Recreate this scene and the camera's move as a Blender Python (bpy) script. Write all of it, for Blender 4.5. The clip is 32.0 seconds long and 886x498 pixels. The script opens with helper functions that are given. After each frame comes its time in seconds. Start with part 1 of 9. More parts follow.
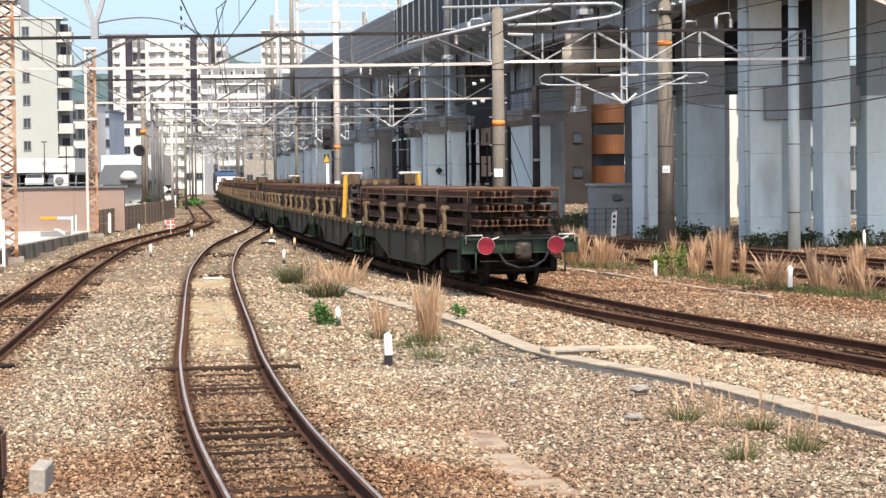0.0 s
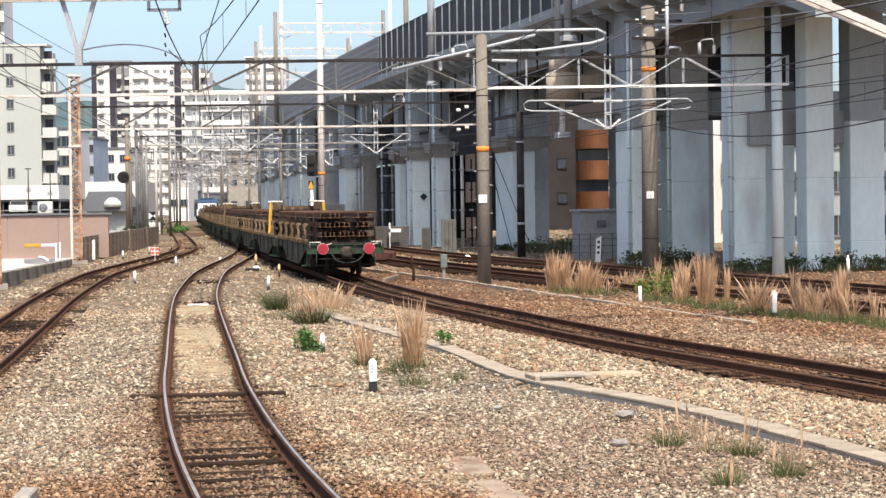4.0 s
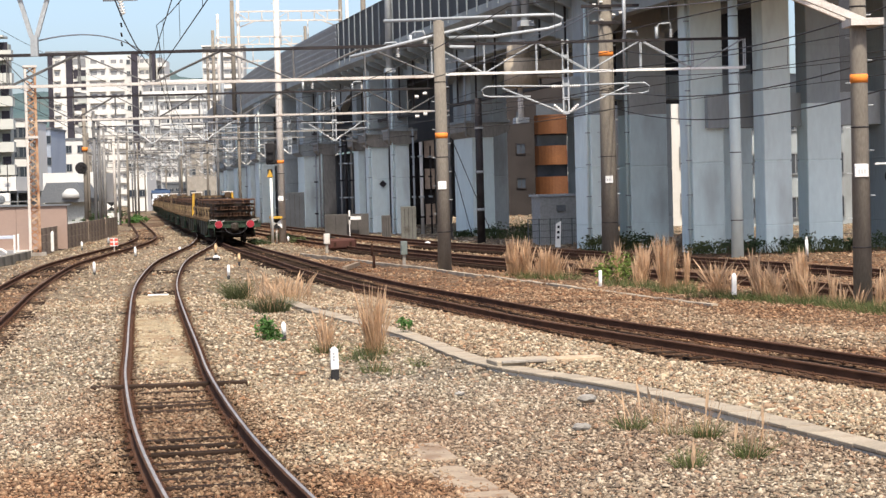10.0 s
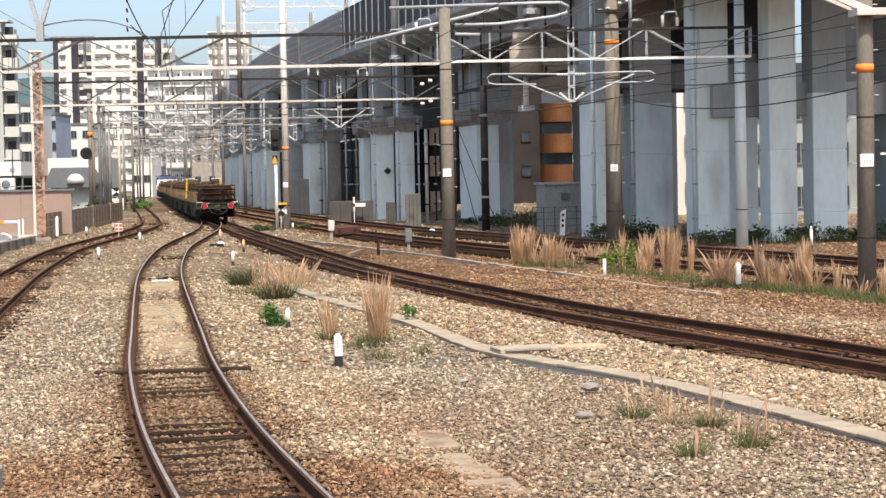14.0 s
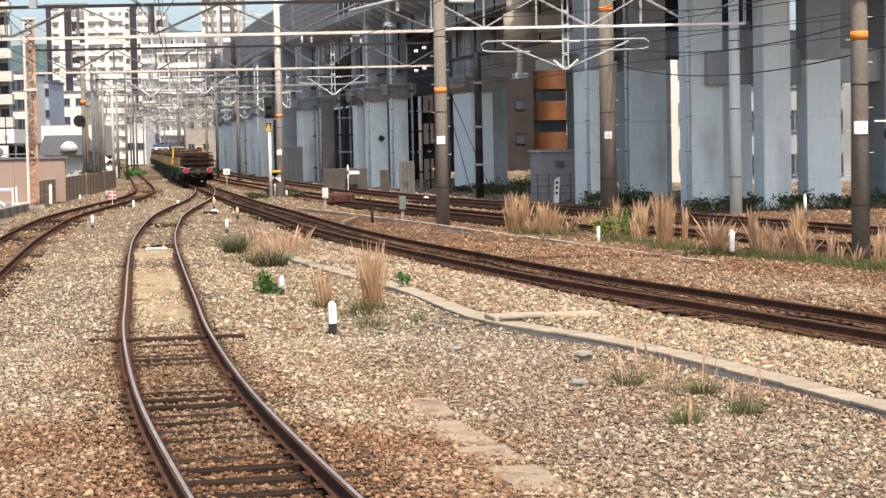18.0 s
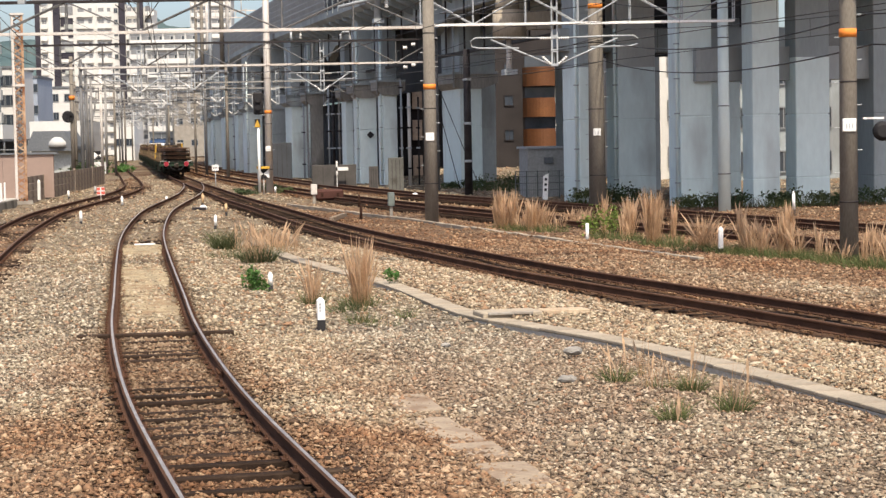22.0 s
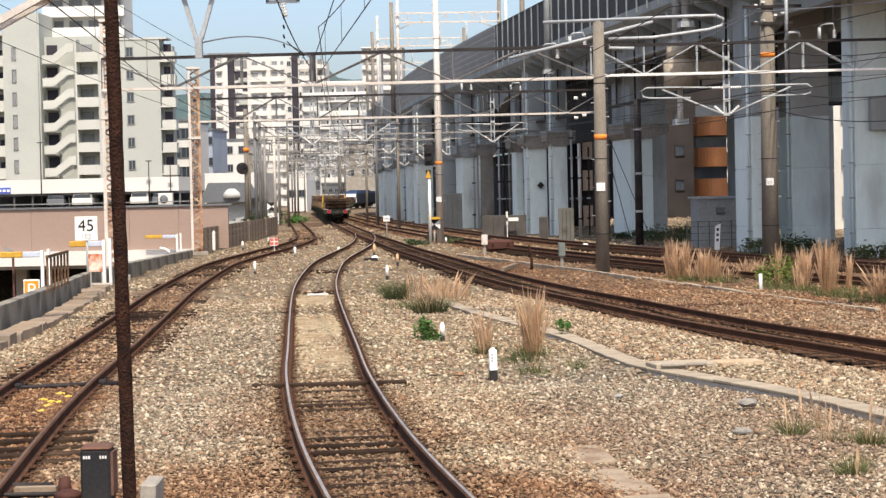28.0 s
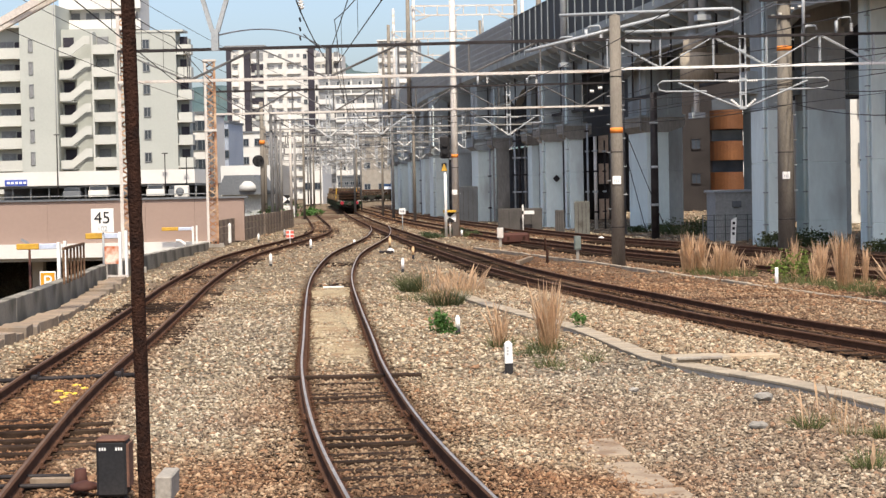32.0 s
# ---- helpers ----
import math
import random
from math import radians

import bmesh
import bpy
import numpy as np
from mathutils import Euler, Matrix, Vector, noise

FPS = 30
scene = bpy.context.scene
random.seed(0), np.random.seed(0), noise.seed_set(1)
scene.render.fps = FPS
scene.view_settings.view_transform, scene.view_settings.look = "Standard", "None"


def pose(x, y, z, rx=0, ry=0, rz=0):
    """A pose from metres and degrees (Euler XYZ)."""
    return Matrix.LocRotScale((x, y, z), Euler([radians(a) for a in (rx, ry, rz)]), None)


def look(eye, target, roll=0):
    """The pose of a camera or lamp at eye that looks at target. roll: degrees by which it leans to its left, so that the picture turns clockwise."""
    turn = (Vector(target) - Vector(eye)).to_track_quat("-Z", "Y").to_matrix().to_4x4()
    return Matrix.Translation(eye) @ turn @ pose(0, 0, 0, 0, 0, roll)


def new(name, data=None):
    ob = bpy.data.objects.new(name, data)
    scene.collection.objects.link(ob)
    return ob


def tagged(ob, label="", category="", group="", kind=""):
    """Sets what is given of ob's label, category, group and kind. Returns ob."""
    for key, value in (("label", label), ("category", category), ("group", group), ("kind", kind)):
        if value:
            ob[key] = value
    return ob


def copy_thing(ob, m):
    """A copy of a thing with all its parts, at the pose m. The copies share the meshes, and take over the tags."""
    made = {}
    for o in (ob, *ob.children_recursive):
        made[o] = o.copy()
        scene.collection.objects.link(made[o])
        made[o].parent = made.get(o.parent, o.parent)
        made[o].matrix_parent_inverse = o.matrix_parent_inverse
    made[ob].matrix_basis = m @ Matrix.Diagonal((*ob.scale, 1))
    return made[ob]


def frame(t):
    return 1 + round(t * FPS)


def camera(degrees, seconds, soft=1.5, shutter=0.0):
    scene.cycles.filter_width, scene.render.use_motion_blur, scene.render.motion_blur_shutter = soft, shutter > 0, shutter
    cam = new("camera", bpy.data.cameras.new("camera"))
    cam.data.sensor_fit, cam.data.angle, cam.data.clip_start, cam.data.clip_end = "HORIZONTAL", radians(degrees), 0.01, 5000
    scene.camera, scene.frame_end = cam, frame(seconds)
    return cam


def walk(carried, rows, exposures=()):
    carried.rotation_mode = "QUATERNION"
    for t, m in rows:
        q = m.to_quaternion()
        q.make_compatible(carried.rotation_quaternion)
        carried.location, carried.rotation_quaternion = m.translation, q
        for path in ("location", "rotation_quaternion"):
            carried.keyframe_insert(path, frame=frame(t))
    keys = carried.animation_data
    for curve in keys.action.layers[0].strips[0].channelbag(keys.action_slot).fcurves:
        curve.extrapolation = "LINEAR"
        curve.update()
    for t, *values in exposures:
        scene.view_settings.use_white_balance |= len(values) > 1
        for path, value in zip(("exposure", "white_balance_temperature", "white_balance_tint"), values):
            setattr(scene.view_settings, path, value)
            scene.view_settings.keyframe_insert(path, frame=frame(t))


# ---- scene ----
cam = camera(25.7, 32.0, soft=1.42)
EYE = 2.61
# seconds, yaw, pitch, roll of a camera held by hand at one spot
ROWS = [
    (0, -0.000, -2.131, 0.660),
    (0.5, 0.011, -1.811, 0.620),
    (1, -0.028, -1.544, 0.669),
    (1.5, -0.178, -1.514, 0.667),
    (2, -0.214, -1.567, 0.786),
    (2.5, -0.273, -1.514, 0.804),
    (3, -0.371, -1.492, 0.788),
    (3.5, -0.460, -1.439, 0.763),
    (5.5, -0.492, -1.236, 0.901),
    (6, -0.784, -1.284, 1.092),
    (6.5, -1.001, -1.412, 1.327),
    (7, -1.101, -1.539, 1.394),
    (7.5, -1.211, -1.629, 1.451),
    (8, -1.283, -1.822, 1.417),
    (8.5, -1.364, -1.917, 1.385),
    (9, -1.510, -1.792, 1.360),
    (9.5, -1.620, -1.725, 1.450),
    (10, -1.634, -1.785, 1.499),
    (10.5, -1.674, -1.865, 1.428),
    (11, -1.688, -1.788, 1.276),
    (11.5, -1.740, -1.686, 1.276),
    (12, -1.687, -1.704, 1.296),
    (12.5, -1.686, -1.687, 1.346),
    (13, -1.609, -1.828, 1.297),
    (13.5, -1.480, -1.971, 1.245),
    (14, -1.496, -2.153, 1.149),
    (14.5, -1.573, -2.237, 1.140),
    (16.5, -1.490, -2.650, 1.118),
    (17, -1.511, -2.824, 1.137),
    (17.5, -1.545, -2.985, 1.180),
    (18, -1.655, -3.113, 1.174),
    (18.5, -1.665, -3.198, 1.199),
    (19, -1.620, -3.305, 1.101),
    (19.5, -1.606, -3.237, 1.054),
    (20, -1.548, -3.225, 1.175),
    (20.5, -1.560, -3.327, 1.268),
    (21, -1.642, -3.309, 1.258),
    (21.5, -1.812, -3.290, 1.169),
    (22, -1.984, -3.223, 1.068),
    (22.5, -2.063, -3.186, 0.942),
    (23, -2.019, -3.031, 0.968),
    (23.5, -2.068, -2.851, 0.975),
    (24, -2.167, -2.718, 0.975),
    (24.5, -2.244, -2.581, 0.905),
    (25, -2.070, -2.374, 0.902),
    (25.5, -1.584, -2.256, 0.998),
    (26, 0.799, -2.105, 1.379),
    (26.5, 2.699, -1.981, 1.387),
    (28.5, 2.992, -1.576, 1.237),
    (29, 2.790, -1.568, 1.044),
    (29.5, 2.895, -1.525, 1.028),
    (30, 3.044, -1.529, 0.970),
    (30.5, 3.220, -1.500, 0.972),
    (31, 3.349, -1.496, 1.067),
    (31.5, 3.431, -1.641, 1.102),
    (32, 3.455, -1.833, 1.120),
]


def view(t, yaw, pitch, roll):
    aside = 0.036 * min(1, max(0, (26.05 - t) / 0.55))
    return pose(aside, 0, EYE, 0, 0, yaw) @ pose(0, 0, 0, pitch) @ pose(0, 0, 0, 0, roll) @ pose(0, 0, 0, 90)


walk(cam, [(t, view(t, yaw, pitch, roll)) for t, yaw, pitch, roll in ROWS], ((0, 0.40, 6500, 10), (3.2, 0.40, 6500, 10), (5.5, 0.12, 6500, 10), (6.3, 0.12, 6500, 10), (8, 0.19, 6530, 10), (10, 0.23, 6580, 10), (14, 0.25, 6650, 10), (17, 0.28, 6740, 10), (19.3, 0.28, 6780, 10), (19.9, 0.08, 6790, 10), (21, 0.08, 6800, 10),
      (22, 0.14, 6790, 10), (23, 0.14, 6780, 10), (26, 0.14, 6750, 10), (29, 0.13, 6700, 10), (32, 0.12, 6700, 10)))

# ---- light ----
SUN_ELEVATION, SUN_AZIMUTH = 57.0, 168.0
world = bpy.data.worlds.new("world")
scene.world = world
world.use_nodes = True
wn = world.node_tree.nodes
sky = wn.new("ShaderNodeTexSky")
sky.sky_type = "NISHITA"
sky.sun_disc = False
sky.sun_elevation, sky.sun_rotation = radians(SUN_ELEVATION), radians(SUN_AZIMUTH)
sky.air_density, sky.dust_density, sky.ozone_density = 0.8, 3.2, 1.7
wn["Background"].inputs["Strength"].default_value = 0.225
world.node_tree.links.new(sky.outputs[0], wn["Background"].inputs["Color"])
sun = new("sun", bpy.data.lights.new("sun", "SUN"))
sun.data.energy, sun.data.angle, sun.data.color = 4.8, radians(1.2), (1.0, 0.92, 0.80)
az, el = radians(SUN_AZIMUTH), radians(SUN_ELEVATION)
sun.matrix_world = look((math.sin(az) * math.cos(el) * 60, math.cos(az) * math.cos(el) * 60, math.sin(el) * 60), (0, 0, 0))


# ---- materials ----
def surface(name, base, other=None, rough=0.8, metal=0.0, scale=3.0, fine=40.0, bump=0.15, stain=None, stain_scale=0.6,
            stain_at=0.55, stretch=(1, 1, 1), vary=0.0, island=False, spec=0.15, grain=1.0):
    """A procedural material: two colours mixed at two scales, stains with soft edges, fine relief."""
    m = bpy.data.materials.new(name)
    m.use_nodes = True
    n, ln = m.node_tree.nodes, m.node_tree.links
    b = n["Principled BSDF"]
    other = other or [c * 0.75 for c in base]
    tc, mp = n.new("ShaderNodeTexCoord"), n.new("ShaderNodeMapping")
    mp.inputs["Scale"].default_value = stretch
    ln.new(tc.outputs["Object"], mp.inputs["Vector"])

    def noise_at(sc, detail=5.0):
        t = n.new("ShaderNodeTexNoise")
        t.inputs["Scale"].default_value, t.inputs["Detail"].default_value = sc, detail
        ln.new(mp.outputs[0], t.inputs["Vector"])
        return t.outputs["Fac"]

    def ramp(fac, lo, hi):
        r = n.new("ShaderNodeMapRange")
        r.inputs["From Min"].default_value, r.inputs["From Max"].default_value = lo, hi
        ln.new(fac, r.inputs["Value"])
        return r.outputs[0]

    def mix(fac, a, c, mode="MIX"):
        x = n.new("ShaderNodeMix")
        x.data_type, x.blend_type = "RGBA", mode
        if isinstance(fac, float):
            x.inputs[0].default_value = fac
        else:
            ln.new(fac, x.inputs[0])
        for k, v in ((6, a), (7, c)):
            if isinstance(v, (list, tuple)):
                x.inputs[k].default_value = (*v[:3], 1)
            else:
                ln.new(v, x.inputs[k])
        return x.outputs[2]

    big = noise_at(scale)
    small = noise_at(fine, 3.0)
    col = mix(ramp(big, 0.35, 0.65), base, other)
    shade = n.new("ShaderNodeMapRange")
    shade.inputs["From Min"].default_value, shade.inputs["From Max"].default_value = 0.25, 0.75
    shade.inputs["To Min"].default_value, shade.inputs["To Max"].default_value = 1 - 0.2 * grain, 1 + 0.16 * grain
    ln.new(small, shade.inputs["Value"])
    grainy = n.new("ShaderNodeHueSaturation")
    ln.new(shade.outputs[0], grainy.inputs["Value"])
    ln.new(col, grainy.inputs["Color"])
    col = grainy.outputs[0]
    if stain:
        col = mix(ramp(noise_at(stain_scale, 8.0), stain_at, stain_at + 0.16), col, stain)
    if vary:
        src = n.new("ShaderNodeNewGeometry").outputs["Random Per Island"] if island else n.new("ShaderNodeObjectInfo").outputs["Random"]
        hv = n.new("ShaderNodeHueSaturation")
        ln.new(col, hv.inputs["Color"])
        mr = n.new("ShaderNodeMapRange")
        mr.inputs["To Min"].default_value, mr.inputs["To Max"].default_value = 1 - vary, 1 + vary
        ln.new(src, mr.inputs["Value"])
        ln.new(mr.outputs[0], hv.inputs["Value"])
        col = hv.outputs[0]
    ln.new(col, b.inputs["Base Color"])
    rr = n.new("ShaderNodeMapRange")
    rr.inputs["To Min"].default_value, rr.inputs["To Max"].default_value = max(0.02, rough - 0.12), min(1, rough + 0.1)
    ln.new(small, rr.inputs["Value"])
    ln.new(rr.outputs[0], b.inputs["Roughness"])
    b.inputs["Metallic"].default_value, b.inputs["Specular IOR Level"].default_value = metal, spec
    if bump:
        bp = n.new("ShaderNodeBump")
        bp.inputs["Strength"].default_value, bp.inputs["Distance"].default_value = bump, 0.02
        ln.new(small, bp.inputs["Height"])
        ln.new(bp.outputs[0], b.inputs["Normal"])
    return m


def ballast_material(name, stones=False):
    """Crushed stone: pale tan, grey and rusty pieces, rustier beside the rails (attribute "rust")."""
    m = bpy.data.materials.new(name)
    m.use_nodes = True
    n, ln = m.node_tree.nodes, m.node_tree.links
    b = n["Principled BSDF"]
    geo = n.new("ShaderNodeNewGeometry")
    ramp = n.new("ShaderNodeValToRGB")
    el = ramp.color_ramp.elements
    el[0].position, el[0].color = 0.0, (0.13, 0.092, 0.06, 1)
    el[1].position, el[1].color = 1.0, (0.53, 0.43, 0.295, 1)
    for p, c in ((0.12, (0.16, 0.125, 0.09)), (0.25, (0.27, 0.215, 0.145)), (0.33, (0.31, 0.20, 0.128)), (0.42, (0.34, 0.275, 0.175)), (0.52, (0.24, 0.212, 0.16)), (0.6, (0.30, 0.165, 0.092)), (0.68, (0.26, 0.20, 0.13)), (0.8, (0.42, 0.345, 0.235)), (0.92, (0.46, 0.395, 0.29))):
        e = el.new(p)
        e.color = (*c, 1)
    ramp2 = n.new("ShaderNodeValToRGB")
    el = ramp2.color_ramp.elements
    el[0].position, el[0].color = 0.0, (0.08, 0.045, 0.028, 1)
    el[1].position, el[1].color = 1.0, (0.36, 0.24, 0.145, 1)
    for p, c in ((0.3, (0.15, 0.08, 0.045)), (0.55, (0.24, 0.122, 0.064)), (0.7, (0.19, 0.11, 0.065)), (0.88, (0.32, 0.19, 0.105))):
        e = el.new(p)
        e.color = (*c, 1)
    ramp3 = n.new("ShaderNodeValToRGB")
    el = ramp3.color_ramp.elements
    el[0].position, el[0].color = 0.0, (0.10, 0.085, 0.07, 1)
    el[1].position, el[1].color = 1.0, (0.52, 0.47, 0.38, 1)
    for p, c in ((0.25, (0.16, 0.138, 0.108)), (0.5, (0.255, 0.222, 0.168)), (0.6, (0.27, 0.175, 0.12)), (0.66, (0.26, 0.225, 0.172)), (0.85, (0.32, 0.285, 0.222))):
        e = el.new(p)
        e.color = (*c, 1)
    at = n.new("ShaderNodeAttribute")
    at.attribute_name = "rust"
    big = n.new("ShaderNodeTexNoise")
    big.inputs["Scale"].default_value, big.inputs["Detail"].default_value = 0.45, 4
    ln.new(geo.outputs["Position"], big.inputs["Vector"])
    if stones:
        pick = geo.outputs["Random Per Island"]
    else:
        vo = n.new("ShaderNodeTexVoronoi")
        vo.inputs["Scale"].default_value = 17.0
        ln.new(geo.outputs["Position"], vo.inputs["Vector"])
        sep = n.new("ShaderNodeSeparateColor")
        ln.new(vo.outputs["Color"], sep.inputs[0])
        pick = sep.outputs[0]
        bp = n.new("ShaderNodeBump")
        bp.inputs["Strength"].default_value, bp.inputs["Distance"].default_value = 0.9, 0.03
        bp.invert = True
        ln.new(vo.outputs["Distance"], bp.inputs["Height"])
        ln.new(bp.outputs[0], b.inputs["Normal"])
    for r in (ramp, ramp2, ramp3):
        ln.new(pick, r.inputs[0])

    def blend(f, a, c):
        x = n.new("ShaderNodeMix")
        x.data_type = "RGBA"
        ln.new(f, x.inputs[0]), ln.new(a, x.inputs[6]), ln.new(c, x.inputs[7])
        return x.outputs[2]

    def rng(v, lo, hi):
        r = n.new("ShaderNodeMapRange")
        r.inputs["From Min"].default_value, r.inputs["From Max"].default_value = lo, hi
        ln.new(v, r.inputs["Value"])
        return r.outputs[0]

    sx = n.new("ShaderNodeSeparateColor")
    ln.new(at.outputs["Color"], sx.inputs[0])
    add = n.new("ShaderNodeMath")
    add.operation = "MULTIPLY_ADD"
    ln.new(big.outputs["Fac"], add.inputs[0])
    add.inputs[1].default_value = 0.9
    ln.new(sx.outputs[0], add.inputs[2])
    addg = n.new("ShaderNodeMath")
    addg.operation = "MULTIPLY_ADD"
    ln.new(big.outputs["Fac"], addg.inputs[0])
    addg.inputs[1].default_value = 0.7
    ln.new(sx.outputs[1], addg.inputs[2])
    c = blend(rng(addg.outputs[0], 0.45, 0.95), ramp.outputs[0], ramp3.outputs[0])
    c = blend(rng(add.outputs[0], 0.5, 1.15), c, ramp2.outputs[0])
    dark = n.new("ShaderNodeMix")
    dark.data_type = "RGBA"
    ln.new(sx.outputs[2], dark.inputs[0]), ln.new(c, dark.inputs[6])
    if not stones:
        # bed at 0.58 of the stones' brightness, so gaps between them are darker
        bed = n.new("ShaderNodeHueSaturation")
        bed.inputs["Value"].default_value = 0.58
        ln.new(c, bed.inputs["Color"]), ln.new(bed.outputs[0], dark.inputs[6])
    dark.inputs[7].default_value = (0.07, 0.04, 0.024, 1)
    ln.new(dark.outputs[2], b.inputs["Base Color"])
    b.inputs["Roughness"].default_value = 0.9
    b.inputs["Specular IOR Level"].default_value = 0.08
    return m


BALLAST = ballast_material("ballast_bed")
STONES = ballast_material("ballast_stones", True)
RAIL = surface("rail_rust", (0.10, 0.052, 0.033), (0.07, 0.037, 0.024), 0.95, 0.0, 2, 60, 0.2, spec=0.05)
RAIL_TOP = surface("rail_polished", (0.82, 0.70, 0.56), (0.64, 0.53, 0.42), 0.5, 1.0, 3, 80, 0.02)
RAIL_DULL = surface("rail_dull_top", (0.15, 0.095, 0.065), (0.10, 0.062, 0.043), 0.75, 0.2, 3, 80, 0.05)
SLEEPER = surface("old_sleeper_wood", (0.024, 0.0155, 0.011), (0.038, 0.025, 0.018), 0.9, 0, 1.5, 30, 0.5, (0.06, 0.04, 0.027), 2.0, 0.54, vary=0.3, spec=0.05)
CONCRETE = surface("concrete", (0.33, 0.30, 0.255), (0.27, 0.245, 0.21), 0.9, 0, 1.2, 25, 0.25, (0.24, 0.2, 0.16), 0.9, 0.58)
POLE_CONCRETE = surface("pole_concrete", (0.215, 0.19, 0.156), (0.165, 0.146, 0.12), 0.85, 0, 1.5, 30, 0.2, (0.12, 0.1, 0.085), 1.4, 0.58, stretch=(1, 1, 0.3))
PIER = surface("pier_paint", (0.70, 0.785, 0.755), (0.64, 0.72, 0.695), 0.75, 0, 0.45, 6, 0.05, (0.43, 0.45, 0.43), 0.5, 0.56, stretch=(1, 1, 0.35), grain=0.3)
# darker mottled grey than PIER: deck, girders, brackets, most upper columns, rear piers
PIER_DARK = surface("dark_mottled_concrete", (0.35, 0.385, 0.385), (0.265, 0.29, 0.29), 0.85, 0, 0.4, 9, 0.12, (0.14, 0.13, 0.12), 0.3, 0.58, stretch=(1, 1, 0.3), grain=0.4)
UPPER_STAINED = surface("stained_upper_concrete", (0.47, 0.46, 0.42), (0.38, 0.37, 0.34), 0.9, 0, 0.5, 9, 0.12, (0.16, 0.15, 0.13), 0.4, 0.6, stretch=(1, 1, 0.3), grain=0.4)
PIER_BROWN = surface("stained_concrete", (0.30, 0.28, 0.25), (0.23, 0.215, 0.19), 0.9, 0, 0.5, 9, 0.12, (0.1, 0.085, 0.07), 0.4, 0.55, stretch=(1, 1, 0.3))
# noise barrier panels; also the added sheets that paint shade under the viaduct
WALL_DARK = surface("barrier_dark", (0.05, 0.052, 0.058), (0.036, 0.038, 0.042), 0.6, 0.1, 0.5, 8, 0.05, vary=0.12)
WALL_PALE = surface("barrier_pale", (0.30, 0.32, 0.345), (0.24, 0.26, 0.285), 0.5, 0.25, 0.5, 8, 0.05, vary=0.1)
GALV = surface("galvanised_steel", (0.40, 0.42, 0.43), (0.32, 0.34, 0.35), 0.55, 0.1, 1.2, 30, 0.05)
PALE_PAINT = surface("pale_steel_paint", (0.62, 0.58, 0.53), (0.52, 0.47, 0.42), 0.6, 0.1, 1.0, 25, 0.06, (0.3, 0.17, 0.09), 1.3, 0.62)
DARK_STEEL = surface("dark_steel", (0.05, 0.045, 0.045), (0.035, 0.03, 0.03), 0.6, 0.3, 2, 40, 0.08, spec=0.05)
WIRE = surface("wire_metal", (0.055, 0.05, 0.05), (0.04, 0.04, 0.04), 0.55, 0.3, 2, 40, 0.0, spec=0.05)
WIRE_PALE = surface("wire_pale", (0.30, 0.30, 0.31), (0.22, 0.22, 0.23), 0.5, 0.4, 2, 40, 0.0)
PORCELAIN = surface("porcelain", (0.78, 0.77, 0.74), (0.7, 0.68, 0.64), 0.25, 0, 4, 50, 0.0)
ORANGE = surface("orange_band", (0.78, 0.26, 0.05), (0.68, 0.21, 0.04), 0.6, 0, 4, 40, 0.03)
WHITE = surface("white_paint", (0.80, 0.79, 0.76), (0.74, 0.72, 0.68), 0.6, 0, 3, 40, 0.04, (0.5, 0.45, 0.38), 3, 0.66)
BLACK = surface("black_paint", (0.025, 0.025, 0.027), (0.035, 0.033, 0.033), 0.6, 0, 3, 40, 0.04, spec=0.05)
YELLOW = surface("worn_yellow_paint", (0.165, 0.118, 0.066), (0.085, 0.06, 0.04), 0.7, 0, 4, 30, 0.06, (0.09, 0.055, 0.035), 4.5, 0.46, vary=0.35)
BRIGHT_YELLOW = surface("bright_yellow_paint", (0.56, 0.34, 0.05), (0.46, 0.26, 0.045), 0.6, 0, 4, 30, 0.04, (0.4, 0.2, 0.05), 4, 0.62)
RED = surface("red_disc", (0.32, 0.03, 0.045), (0.25, 0.025, 0.036), 0.55, 0, 3, 40, 0.02)
GREEN = surface("wagon_green", (0.034, 0.056, 0.035), (0.025, 0.038, 0.026), 0.6, 0, 2, 30, 0.06, (0.1, 0.065, 0.04), 1.6, 0.6)
OLIVE = surface("wagon_side_dirty_green", (0.068, 0.066, 0.046), (0.05, 0.05, 0.036), 0.75, 0, 1.2, 25, 0.08, (0.11, 0.085, 0.055), 1.1, 0.56)
UNDER = surface("underframe_black", (0.022, 0.02, 0.018), (0.035, 0.027, 0.022), 0.8, 0.1, 2, 30, 0.1, spec=0.05)
NEWRAIL = surface("stacked_rail_rust", (0.155, 0.085, 0.052), (0.105, 0.058, 0.038), 0.8, 0.1, 1.5, 40, 0.12, vary=0.2)
RUST = surface("heavy_rust", (0.045, 0.022, 0.015), (0.03, 0.016, 0.012), 0.95, 0.0, 30, 300, 0.5, (0.02, 0.012, 0.01), 40, 0.5, spec=0.05)
RUST_ORANGE = surface("lattice_rust_paint", (0.34, 0.165, 0.085), (0.50, 0.37, 0.25), 0.85, 0, 1.4, 30, 0.1, (0.15, 0.06, 0.03), 1.6, 0.46)
SIGN_BROWN = surface("box_maroon", (0.08, 0.034, 0.026), (0.062, 0.027, 0.021), 0.7, 0, 2, 30, 0.08)
BOX_GREY = surface("box_grey_green", (0.22, 0.25, 0.22), (0.17, 0.19, 0.17), 0.6, 0, 2, 30, 0.05, (0.14, 0.1, 0.07), 3, 0.6)


